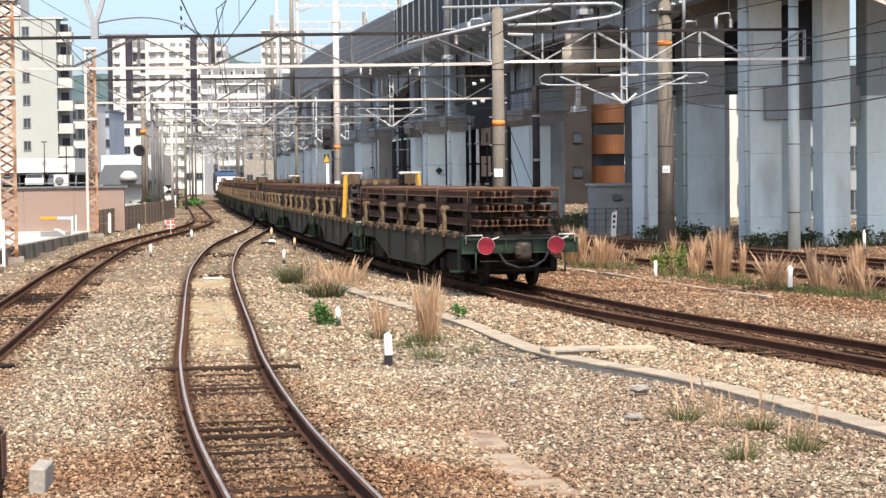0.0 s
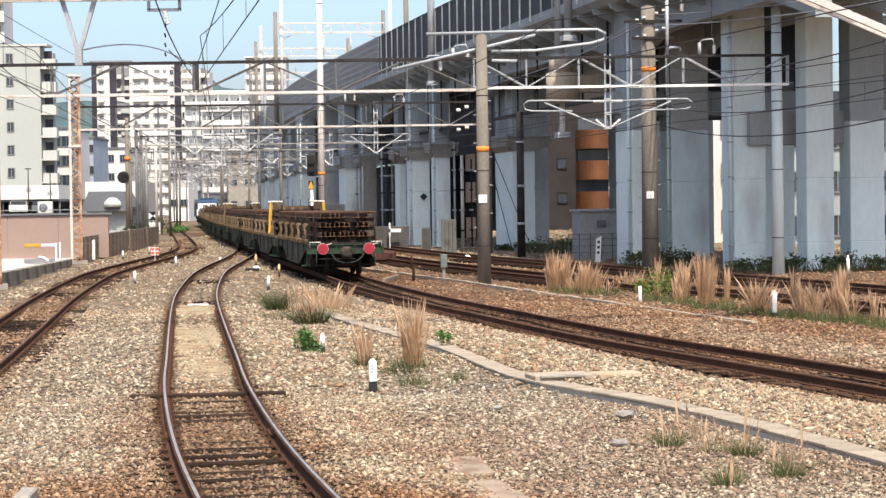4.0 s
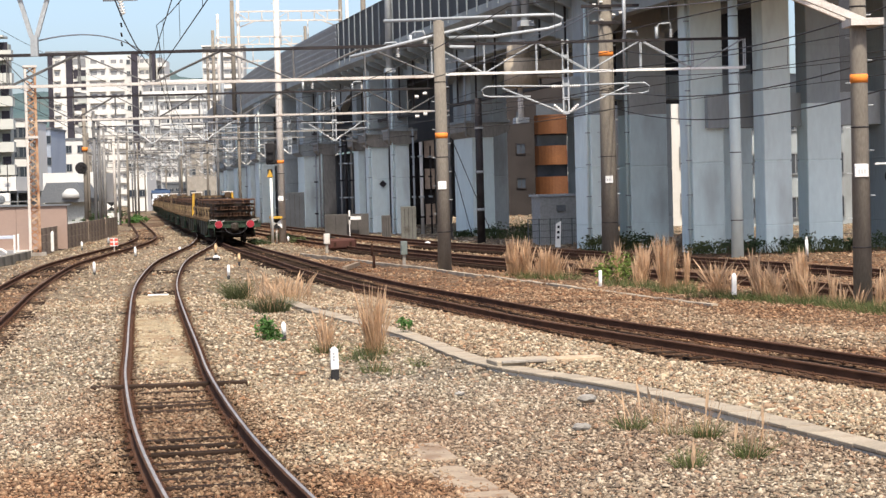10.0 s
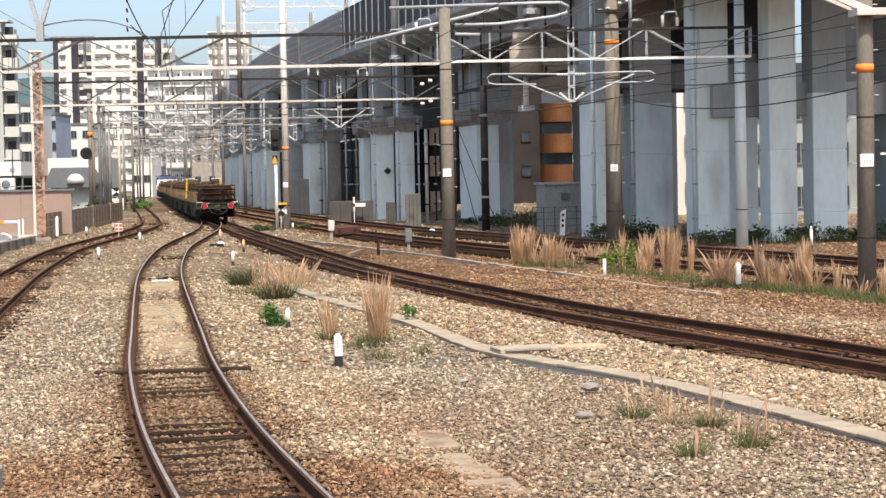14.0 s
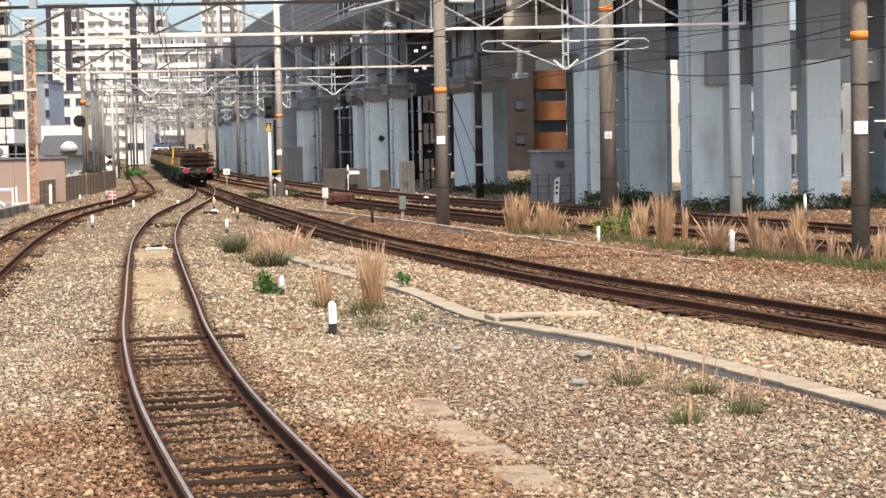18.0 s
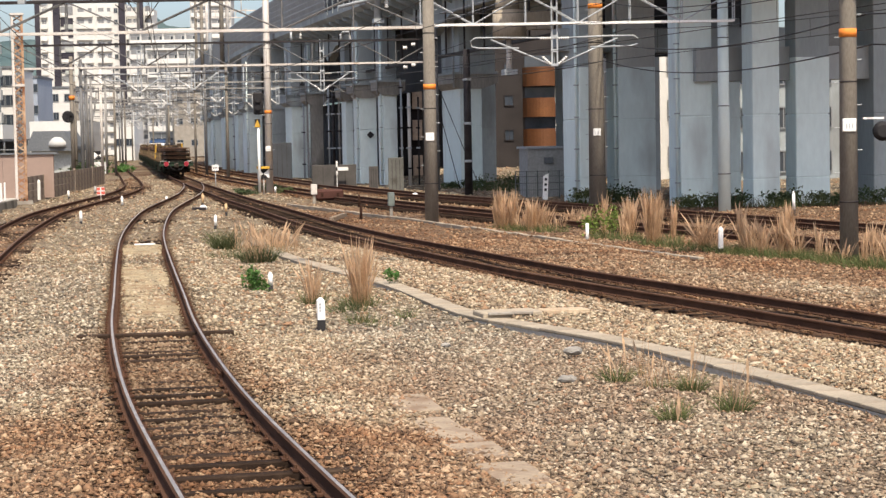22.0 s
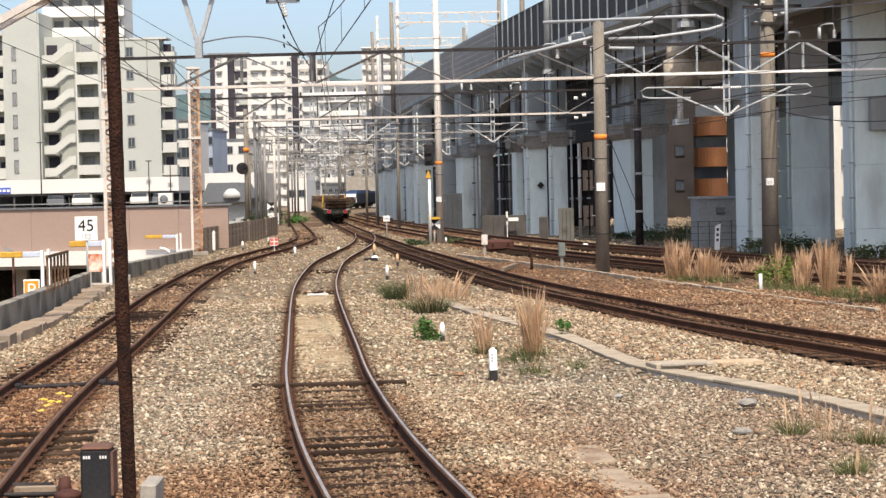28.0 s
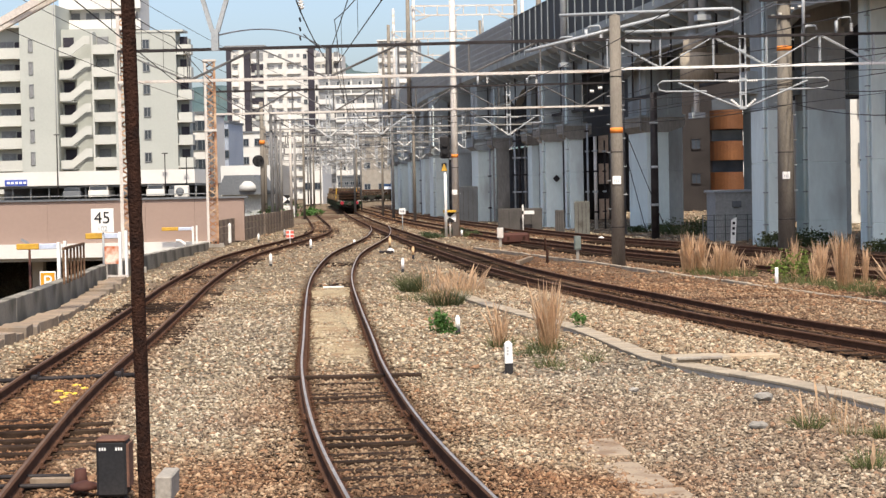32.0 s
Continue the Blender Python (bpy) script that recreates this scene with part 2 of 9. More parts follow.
# ---- mesh helpers ----
def link_mesh(name, bm, material, parent=None, label=""):
    me = bpy.data.meshes.new(name)
    bm.to_mesh(me)
    bm.free()
    for m in material if isinstance(material, (list, tuple)) else (material,):
        me.materials.append(m)
    ob = new(name, me)
    if parent:
        ob.parent = parent
    if label:
        ob["label"] = label
    return ob


def part(name, bm, material, parent, label=""):
    return link_mesh(name, bm, material, parent, label)


def share(name, ob, parent, m=None):
    """One more piece on the same mesh."""
    o = new(name, ob.data)
    o.parent = parent
    if m is not None:
        o.matrix_basis = m
    return o


def thing(name, label, category, group="", kind="", m=None):
    ob = new(name)
    ob.empty_display_size = 0.2
    if m is not None:
        ob.matrix_basis = m
    return tagged(ob, label, category, group, kind)


def solid(name, bm, material, label, category, group="", kind=""):
    return tagged(link_mesh(name, bm, material), label, category, group, kind)


def put(bm, verts, faces):
    vs = [bm.verts.new(v) for v in verts]
    for f in faces:
        try:
            bm.faces.new([vs[i] for i in f])
        except ValueError:
            pass
    return vs


BOX_FACES = ((0, 3, 2, 1), (4, 5, 6, 7), (0, 1, 5, 4), (1, 2, 6, 5), (2, 3, 7, 6), (3, 0, 4, 7))


def box(bm, x0, y0, z0, x1, y1, z1, m=None, bevel=0.0):
    c = [(x0, y0, z0), (x1, y0, z0), (x1, y1, z0), (x0, y1, z0), (x0, y0, z1), (x1, y0, z1), (x1, y1, z1), (x0, y1, z1)]
    if m is not None:
        c = [m @ Vector(p) for p in c]
    vs = put(bm, c, BOX_FACES)
    if bevel:
        es = list({e for v in vs for e in v.link_edges})
        bmesh.ops.bevel(bm, geom=es, offset=bevel, segments=1, affect="EDGES")
    return bm


def rod(bm, a, b, r0, r1=None, n=10, cap=True):
    """A round bar from a to b, tapering from r0 to r1."""
    a, b = Vector(a), Vector(b)
    r0 = float(r0)
    r1 = r0 if r1 is None else float(r1)
    w = (b - a).normalized()
    u = w.orthogonal().normalized()
    v = w.cross(u)
    ring = []
    for p, r in ((a, r0), (b, r1)):
        ring.append([bm.verts.new(p + r * (math.cos(k * math.tau / n) * u + math.sin(k * math.tau / n) * v)) for k in range(n)])
    for k in range(n):
        f = bm.faces.new((ring[0][k], ring[0][(k + 1) % n], ring[1][(k + 1) % n], ring[1][k]))
        f.smooth = n > 6
    if cap:
        bm.faces.new(ring[0][::-1]), bm.faces.new(ring[1])
    return bm


def bar(bm, a, b, w, h=None):
    """A square bar from a to b."""
    a, b = Vector(a), Vector(b)
    h = h or w
    d = (b - a).normalized()
    s = d.cross(Vector((0, 0, 1)))
    s = s.normalized() if s.length > 1e-4 else Vector((1, 0, 0))
    u = s.cross(d)
    vs = []
    for p in (a, b):
        for i, j in ((-1, -1), (1, -1), (1, 1), (-1, 1)):
            vs.append(p + s * (i * w / 2) + u * (j * h / 2))
    put(bm, vs, BOX_FACES)
    return bm


def tube(bm, pts, r, n=6):
    """A round bar along points."""
    pts = [Vector(p) for p in pts]
    rings = []
    for i, p in enumerate(pts):
        d = (pts[min(i + 1, len(pts) - 1)] - pts[max(i - 1, 0)]).normalized()
        u = d.cross(Vector((0.3, 0.2, 1))).normalized()
        v = d.cross(u)
        rings.append([bm.verts.new(p + r * (math.cos(k * math.tau / n) * u + math.sin(k * math.tau / n) * v)) for k in range(n)])
    for a, b in zip(rings, rings[1:]):
        for k in range(n):
            bm.faces.new((a[k], a[(k + 1) % n], b[(k + 1) % n], b[k])).smooth = True
    bm.faces.new(rings[0][::-1]), bm.faces.new(rings[-1])
    return bm


def lathe(bm, profile, n=12, m=None):
    """Turned shape: (radius, z) from bottom to top."""
    m = m or Matrix()
    rings = [[bm.verts.new(m @ Vector((r * math.cos(k * math.tau / n), r * math.sin(k * math.tau / n), z))) for k in range(n)] for r, z in profile]
    for a, b in zip(rings, rings[1:]):
        for k in range(n):
            bm.faces.new((a[k], a[(k + 1) % n], b[(k + 1) % n], b[k])).smooth = True
    bm.faces.new(rings[0][::-1]), bm.faces.new(rings[-1])
    return bm


def prism(bm, outline, y0, y1, m=None):
    """An outline in x, z drawn out along y."""
    m = m or Matrix()
    n = len(outline)
    a = [bm.verts.new(m @ Vector((x, y0, z))) for x, z in outline]
    b = [bm.verts.new(m @ Vector((x, y1, z))) for x, z in outline]
    for k in range(n):
        bm.faces.new((a[k], a[(k + 1) % n], b[(k + 1) % n], b[k]))
    bm.faces.new(a[::-1]), bm.faces.new(b)
    return bm


class Line:
    """A smooth curve in plan through given points (x, y), measured along its length."""

    def __init__(self, pts):
        p = np.array([(2 * pts[0][0] - pts[1][0], 2 * pts[0][1] - pts[1][1])] + list(pts)
                     + [(2 * pts[-1][0] - pts[-2][0], 2 * pts[-1][1] - pts[-2][1])], float)
        out = []
        for i in range(1, len(p) - 2):
            t = np.linspace(0, 1, 24, endpoint=False)[:, None]
            a, b, c, d = p[i - 1], p[i], p[i + 1], p[i + 2]
            out.append(0.5 * (2 * b + (c - a) * t + (2 * a - 5 * b + 4 * c - d) * t ** 2 + (3 * b - a - 3 * c + d) * t ** 3))
        self.p = np.vstack(out + [p[-2:-1]])
        k = np.array([1, 4, 6, 4, 1]) / 16
        for _ in range(40):
            q = self.p.copy()
            for c in (0, 1):
                q[2:-2, c] = np.convolve(self.p[:, c], k, "valid")
            self.p = q
        self.s = np.concatenate([[0], np.cumsum(np.hypot(*np.diff(self.p, axis=0).T))])
        self.length = self.s[-1]

    def at(self, s):
        return Vector((np.interp(s, self.s, self.p[:, 0]), np.interp(s, self.s, self.p[:, 1]), 0))

    def way(self, s):
        return (self.at(s + 0.4) - self.at(s - 0.4)).normalized()

    def side(self, s, off, z=0.0):
        """The point off metres to the right of the line."""
        w = self.way(min(max(s, 0.5), self.length - 0.5))
        q = self.at(s) + Vector((w.y, -w.x, 0)) * off
        q.z = z
        return q

    def s_of_y(self, y):
        return float(np.interp(y, self.p[:, 1], self.s))

    def x_of_y(self, y):
        return float(np.interp(y, self.p[:, 1], self.p[:, 0]))

    def yaw(self, s):
        w = self.way(s)
        return math.degrees(math.atan2(-w.x, w.y))


# ---- lines of the tracks in plan ----
TRACK_A = Line([(6.4, -18), (3.2, -4), (1.35, 4), (-0.05, 10), (-1.12, 15.15), (-2.03, 20), (-3.0, 26.4), (-3.63, 31.4), (-4.57, 38.75), (-6.02, 50.5), (-7.0, 60),
                (-8.05, 72.2), (-8.55, 82), (-9.2, 97.5), (-10.5, 114), (-11.6, 124.5)])
TRACK_B = Line([(13.3, 2), (10.85, 10), (7.85, 20), (6.4, 24.9), (5.25, 28.9), (3.62, 34.3), (2.7, 38), (1.45, 43.6), (0.03, 49.9), (-1.5, 58), (-2.85, 66.5), (-4.15, 75), (-6.25, 88), (-8.2, 101.5), (-11.2, 122),
                (-14.9, 149), (-19.6, 184), (-24.2, 221), (-29.2, 258), (-32.3, 281), (-34.7, 300), (-36.9, 325), (-37.9, 350), (-37.6, 363), (-36.6, 379), (-34.2, 394), (-30.2, 410), (-24.6, 426), (-17.5, 442)])
TRACK_C = Line([(-0.4, -18), (-3.2, 2), (-4.6, 12), (-6.37, 23), (-7.6, 32.9), (-9.15, 45), (-10.25, 53.6), (-11.75, 67.6), (-12.4, 76), (-12.85, 90), (-13.3, 104), (-14.7, 120),
                (-18.8, 150), (-24.1, 188), (-29.6, 226), (-35, 266), (-39.4, 303), (-41.2, 330)])
TRACK_D = Line([(15.5, 22), (12.4, 34), (9.3, 47), (6.4, 56.5), (3.6, 66), (0.9, 77), (-1.5, 88), (-4.6, 104), (-8.6, 128), (-12.6, 152), (-17.4, 187), (-22.8, 225), (-28, 264)])
TRACK_E = Line([(19.5, 26), (16, 38), (12.9, 50), (10.2, 60.5), (6.9, 71.5), (3.3, 84), (0.3, 97), (-2.6, 112), (-6.6, 134), (-12.8, 172), (-19.4, 219), (-25, 262)])
WALL_LINE = Line([(-8.2, 8), (-9.2, 22), (-10.3, 34.1), (-10.9, 40), (-12.2, 49.5), (-13.4, 57), (-14.5, 67), (-15.6, 80), (-16.9, 96), (-18.4, 118), (-20.6, 140)])
KERB = Line([(6.2, 12.0), (5.5, 15.2), (4.8, 18.4), (4.1, 21.3), (3.25, 24.4), (2.35, 26.6), (1.62, 28.3), (1.22, 29.9), (0.62, 33.6), (0.14, 36.0), (-0.7, 39.2), (-1.75, 43.5), (-2.6, 48), (-3.6, 55)])


# ---- ground ----
def spread(lo, hi, step):
    return np.arange(lo, hi, step)


gx = np.concatenate([[-4000, -1500, -600, -250, -120, -70, -45, -32, -24, -19], spread(-17, -13, 0.5), spread(-13, 12, 0.125), spread(12, 22, 0.5),
                     [23, 26, 30, 40, 60, 100, 200, 500, 1500, 4000]])
gy = np.concatenate([[-3000, -600, -150, -40, -10, 0, 6], spread(10, 62, 0.25), spread(62, 130, 0.6), spread(130, 220, 1.5), [225, 240, 260, 290, 320, 360, 420, 500, 700, 1200, 2500, 4500]])
GX, GY = np.meshgrid(gx, gy)


def from_line(line, X, Y):
    """Signed distance to the right of a line that runs away in y (small angles)."""
    lx = np.interp(Y, line.p[:, 1], line.p[:, 0])
    dx = np.gradient(line.p[:, 0]) / np.maximum(np.gradient(line.p[:, 1]), 0.05)
    sl = np.interp(Y, line.p[:, 1], dx)
    return (X - lx) / np.sqrt(1 + sl ** 2)


def ground_height(X, Y):
    rs = np.random.RandomState(4)
    h = np.zeros_like(X, float)
    for k in range(14):
        f, a, p, q = rs.uniform(0.3, 2.2), rs.uniform(0, math.tau), rs.uniform(0, 6), rs.uniform(0.004, 0.011)
        h += q * np.sin(f * (X * math.cos(a) + Y * math.sin(a)) + p)
    low = 1 - np.clip(from_line(KERB, X, Y) / 0.3, 0, 1) * (Y < 56)
    h -= low * 0.07 * (1 - np.exp(-((np.minimum(np.abs(from_line(TRACK_A, X, Y)), np.abs(from_line(TRACK_C, X, Y))) / 1.9) ** 4)))
    b = np.abs(from_line(TRACK_B, X, Y))
    h -= 0.055 * np.exp(-((b / 1.1) ** 4))
    ta = np.abs(from_line(TRACK_A, X, Y))
    h += 0.03 * np.clip((ta - 0.66) / 0.12, 0, 1) * np.clip((1.5 - ta) / 0.4, 0, 1)
    d = from_line(WALL_LINE, X, Y)
    drop = np.clip((-d - 0.05) / 0.3, 0, 1) * np.clip((118 - Y) / 6, 0, 1)
    far = np.clip((Y - 118) / 6, 0, 1)
    return h * np.clip(1.2 - np.abs(X) / 60, 0, 1) - drop * 3.3 - 0.05 * far


def ground_tint(X, Y):
    r = (0.5 + 0.25 * np.clip((30 - Y) / 6, 0, 1)) * np.exp(-(np.abs(from_line(TRACK_C, X, Y)) / 1.1) ** 4)
    r = np.maximum(r, 0.42 * np.exp(-(np.abs(from_line(TRACK_A, X, Y)) / 1.5) ** 4) * np.clip((28.5 - Y) / 4, 0.04, 1))
    r = np.maximum(r, 0.85 * np.exp(-(np.abs(from_line(TRACK_B, X, Y)) / 0.8) ** 6))
    for l in (TRACK_D, TRACK_E):
        r = np.maximum(r, 0.75 * np.exp(-(np.abs(from_line(l, X, Y)) / 1.2) ** 4) * (Y > 24))
    rb = from_line(TRACK_B, X, Y)
    r = np.maximum(r, np.where(rb > 3.8, 0.58, np.where(rb > 0.7, 0.62 - 0.3 * np.clip((rb - 1.0) / 1.4, 0, 1) * np.clip((46 - Y) / 12, 0, 1), 0)) * np.clip((95 - Y) / 20, 0, 1))
    r = np.maximum(r, 0.58 * np.clip((20.5 - Y) / 3.2, 0.0, 1) * np.clip((3 - X) / 3, 0, 1))
    r = np.maximum(r, np.clip((Y - 62) / 60, 0, 0.1))
    m = from_line(TRACK_A, X, Y)
    r = np.maximum(r, np.where((m > 1.6) & (from_line(KERB, X, Y) < 0), 0.26, 0) * np.clip((28 - Y) / 5, 0, 1))
    g = np.where((m < -0.75) & (m > -3.6), 0.30, 0) * np.clip((Y - 18) / 2.5, 0, 1) * np.clip((48 - Y) / 10, 0, 1)
    g = np.maximum(g, 0.42 * np.clip((m - 1.6) / 1.4, 0, 1) * (rb < -2.4) * np.clip((34 - Y) / 6, 0, 1))
    k = np.zeros_like(X, float)
    for l in (TRACK_A, TRACK_B, TRACK_C):
        k = np.maximum(k, 0.9 * np.exp(-((np.abs(from_line(l, X, Y)) - 0.566) / 0.17) ** 4))
    k = np.maximum(k, 0.68 * (np.abs(rb) < 0.5))
    k = np.maximum(k, 0.3 * (np.abs(m) < 0.5) * np.clip((26.5 - Y) / 2, 0, 1))
    strip = np.where((rb > -4.0) & (rb < -0.75) & (from_line(KERB, X, Y) > 0.15), 1.0, 0) * (Y < 50)
    r = r + 0.10 * strip
    g = g * (1 - strip)
    return np.clip(r, -0.5, 1), np.clip(g, 0, 1), k


def add_tint(me, X, Y):
    r, g, k = ground_tint(X, Y)
    a = me.color_attributes.new("rust", "FLOAT_COLOR", "POINT")
    c = np.ones((len(X), 4), np.float32)
    c[:, 0], c[:, 1], c[:, 2] = r, g, k
    a.data.foreach_set("color", c.ravel())


def mesh_from(name, v, f):
    """A mesh from arrays of vertices and of faces that all have as many corners."""
    me = bpy.data.meshes.new(name)
    k = f.shape[1]
    me.vertices.add(len(v)), me.loops.add(f.size), me.polygons.add(len(f))
    me.vertices.foreach_set("co", np.asarray(v, np.float32).ravel())
    me.loops.foreach_set("vertex_index", f.astype(np.int32).ravel())
    me.polygons.foreach_set("loop_start", np.arange(0, f.size, k, dtype=np.int32))
    me.update(calc_edges=True)
    return me


nx, ny = len(gx), len(gy)
verts = np.stack([GX.ravel(), GY.ravel(), ground_height(GX, GY).ravel()], 1)
i, j = np.meshgrid(np.arange(nx - 1), np.arange(ny - 1))
a = (j * nx + i).ravel()
me = mesh_from("ground", verts, np.stack([a, a + 1, a + nx + 1, a + nx], 1))
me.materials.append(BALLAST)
add_tint(me, verts[:, 0], verts[:, 1])
ground = tagged(new("ground", me), "tan and rust-stained ballast ground of a railway yard", "ground", kind="structure")


def scatter_stones(name, n, y0, y1, size, seed, strip=None):
    """Loose crushed stones over the ground: small uneven eight-faced lumps, joined."""
    rs = np.random.RandomState(seed)
    y = np.sqrt(rs.uniform(y0 ** 2, y1 ** 2, n))
    x = rs.uniform(-0.31, 0.31, n) * y + rs.uniform(-1, 1, n)
    ok = np.ones(n, bool)
    for l in (TRACK_A, TRACK_B, TRACK_C):
        d = np.abs(from_line(l, x, y))
        ok &= np.abs(d - 0.566) > 0.10
        if l is TRACK_B:
            ok &= (d > 0.7) | (rs.uniform(0, 1, n) < 0.35)
    ok &= from_line(WALL_LINE, x, y) > 0.5
    if strip:
        d = from_line(TRACK_B, x, y)
        ok &= (d > strip[0]) & (d < strip[1]) & (from_line(KERB, x, y) > 0.2)
    x, y = x[ok], y[ok]
    n = len(x)
    z = ground_height(x, y) + rs.uniform(-0.008, 0.018, n) * size / 0.03
    da = np.abs(from_line(TRACK_A, x, y))
    z += np.where(da < 0.5, rs.uniform(-0.006, 0.012, n), np.where((da < 1.15) & (y < 28), rs.uniform(-0.01, 0.022, n), 0))
    base = np.array([(1, 0, 0), (0, 1, 0), (-1, 0, 0), (0, -1, 0), (0, 0, 0.8), (0, 0, -0.6)], float)
    v = base[None] * (size * rs.uniform(0.45, 1.5, (n, 6, 1))) * rs.uniform(0.55, 1.5, (n, 1, 3)) * np.array([1.12, 1.12, 0.78])
    v *= rs.choice([0.7, 1.0, 1.45], (n, 1, 1), p=[0.35, 0.5, 0.15])
    v += rs.normal(0, size * 0.16, v.shape)
    c, s = np.cos(rs.uniform(0, 6.3, n)), np.sin(rs.uniform(0, 6.3, n))
    vx = v[:, :, 0] * c[:, None] - v[:, :, 1] * s[:, None]
    vy = v[:, :, 0] * s[:, None] + v[:, :, 1] * c[:, None]
    p = np.stack([vx + x[:, None], vy + y[:, None], v[:, :, 2] + z[:, None]], 2).reshape(-1, 3)
    f = np.array([(0, 1, 4), (1, 2, 4), (2, 3, 4), (3, 0, 4), (1, 0, 5), (2, 1, 5), (3, 2, 5), (0, 3, 5)])
    me = mesh_from(name, p, (f[None] + 6 * np.arange(n)[:, None, None]).reshape(-1, 3))
    me.materials.append(STONES)
    add_tint(me, np.repeat(x, 6), np.repeat(y, 6))
    return tagged(new(name, me), "loose crushed ballast stones, tan, grey and rust brown", "ballast", kind="stuff")


scatter_stones("ballast_stones", 110000, 13.2, 27, 0.0235, 1)
scatter_stones("ballast_stones", 95000, 27, 50, 0.031, 2)
scatter_stones("ballast_stones", 75000, 15, 48, 0.034, 6, (-3.6, -0.72))
scatter_stones("ballast_stones", 24000, 50, 85, 0.045, 3)
scatter_stones("ballast_stones", 40000, 85, 150, 0.055, 9)
scatter_stones("ballast_stones", 30000, 150, 270, 0.09, 12)

# ---- tracks ----
RAIL_PROFILE = [(-0.062, 0.03), (0.062, 0.03), (0.062, 0.042), (0.012, 0.058), (0.010, 0.125), (0.032, 0.135), (0.0325, 0.156), (0.015, 0.17), (-0.015, 0.17),
                (-0.0325, 0.156), (-0.032, 0.135), (-0.010, 0.125), (-0.012, 0.058), (-0.062, 0.042)]


def rail_mesh(name, line, off, s0, s1, step, top, parent):
    bm = bmesh.new()
    prev = None
    for s in np.append(np.arange(s0, s1, step), s1):
        w = line.way(min(max(s, 0.5), line.length - 0.5))
        o = line.at(s)
        r = Vector((w.y, -w.x, 0))
        ring = [bm.verts.new(o + r * (off + x) + Vector((0, 0, z))) for x, z in RAIL_PROFILE]
        if prev:
            n = len(ring)
            for k in range(n):
                f = bm.faces.new((prev[k], prev[(k + 1) % n], ring[(k + 1) % n], ring[k]))
                f.material_index = 1 if k == 7 else 0
        else:
            bm.faces.new(ring)
        prev = ring
    bm.faces.new(prev[::-1])
    bmesh.ops.recalc_face_normals(bm, faces=bm.faces)
    return part(name, bm, [RAIL, top], parent)


def sleeper_mesh():
    bm = bmesh.new()
    box(bm, -1.05, -0.068, -0.12, 1.05, 0.068, 0.028, bevel=0.012)
    return bm


def track(label, line, top, y0, y1, step, sleep_to, sunk=0.0):
    t = thing("railway_track", label, "railway track", kind="structure")
    s0, s1 = line.s_of_y(y0), line.s_of_y(y1)
    for off in (-0.566, 0.566):
        rail_mesh("rail", line, off, s0, s1, step, top, t)
    first, rnd, n = None, random.Random(len(label)), 0
    plate = None
    near = np.arange(s0 + 0.3, line.s_of_y(26.8), 0.56) if sunk == 0.03 else np.array([])
    far = np.arange(near[-1] + 0.6 if len(near) else s0 + 0.3, line.s_of_y(sleep_to), 0.6)
    for s in np.concatenate([near, far]):
        p = line.at(s)
        low = rnd.uniform(-0.02, 0.0)
        m = pose(p.x, p.y, rnd.uniform(-0.024, 0.006) if sunk == 0.03 and p.y < 26.9 else low - sunk, 0, 0, line.yaw(s) + rnd.uniform(-0.8, 0.8))
        if first is None:
            first = part("sleeper", sleeper_mesh(), SLEEPER, t, "weathered dark timber")
            first.matrix_basis = m
        else:
            share("sleeper", first, t, m)
        if p.y < 48:
            for off in (-0.566, 0.566):
                q = line.side(s, off)
                pm = pose(q.x, q.y, 0, 0, 0, line.yaw(s))
                if plate is None:
                    b = bmesh.new()
                    box(b, -0.11, -0.07, 0.028, 0.11, 0.07, 0.046)
                    rod(b, (-0.08, 0, 0.04), (-0.08, 0, 0.075), 0.014, n=6)
                    rod(b, (0.08, 0, 0.04), (0.08, 0, 0.075), 0.014, n=6)
                    plate = part("tie_plate", b, RAIL, t)
                    plate.matrix_basis = pm
                else:
                    share("tie_plate", plate, t, pm)
    return t


siding = track("curving siding track with polished rails on timber sleepers in ballast", TRACK_A, RAIL_TOP, -17.4, 124, 0.5, 110, 0.03)
track("main running track with rusty brown rails on timber sleepers", TRACK_B, RAIL_DULL, 4, 435, 0.8, 120, 0.085)
track("outer track with brown rails beside the low concrete wall", TRACK_C, RAIL_DULL, -17.4, 328, 0.8, 122, 0.004)
track("running track with rusty rails behind the tall dry grass", TRACK_D, RAIL_DULL, 24, 262, 0.9, 90)
track("running track with rusty rails along the viaduct piers", TRACK_E, RAIL_DULL, 28, 260, 0.9, 90)
# fine pale sand packed between the siding's rails
rs = np.random.RandomState(31)
fv, ff, rows_, cols_ = [], [], 0, 9
for s in np.arange(TRACK_A.s_of_y(26.6), TRACK_A.s_of_y(51), 0.16):
    for k in range(cols_):
        off = -0.49 + 0.98 * k / (cols_ - 1)
        edge = 0.022 * (abs(off) > 0.4)
        p = TRACK_A.side(s, off)
        fv.append((p.x, p.y, 0.025 - edge + rs.uniform(-0.014, 0.012)))
    rows_ += 1
for r in range(rows_ - 1):
    for k in range(cols_ - 1):
        ff.append((r * cols_ + k, r * cols_ + k + 1, (r + 1) * cols_ + k + 1, (r + 1) * cols_ + k))
me = mesh_from("sand_fill", np.array(fv), np.array(ff))
me.materials.append(surface("packed_sand", (0.40, 0.325, 0.20), (0.29, 0.225, 0.14), 0.95, 0, 3.5, 40, 0.9, (0.25, 0.165, 0.095), 1.3, 0.52, grain=2.6))
tagged(new("sand_fill", me), "fine pale sand packed between the siding rails", "sand", kind="structure")
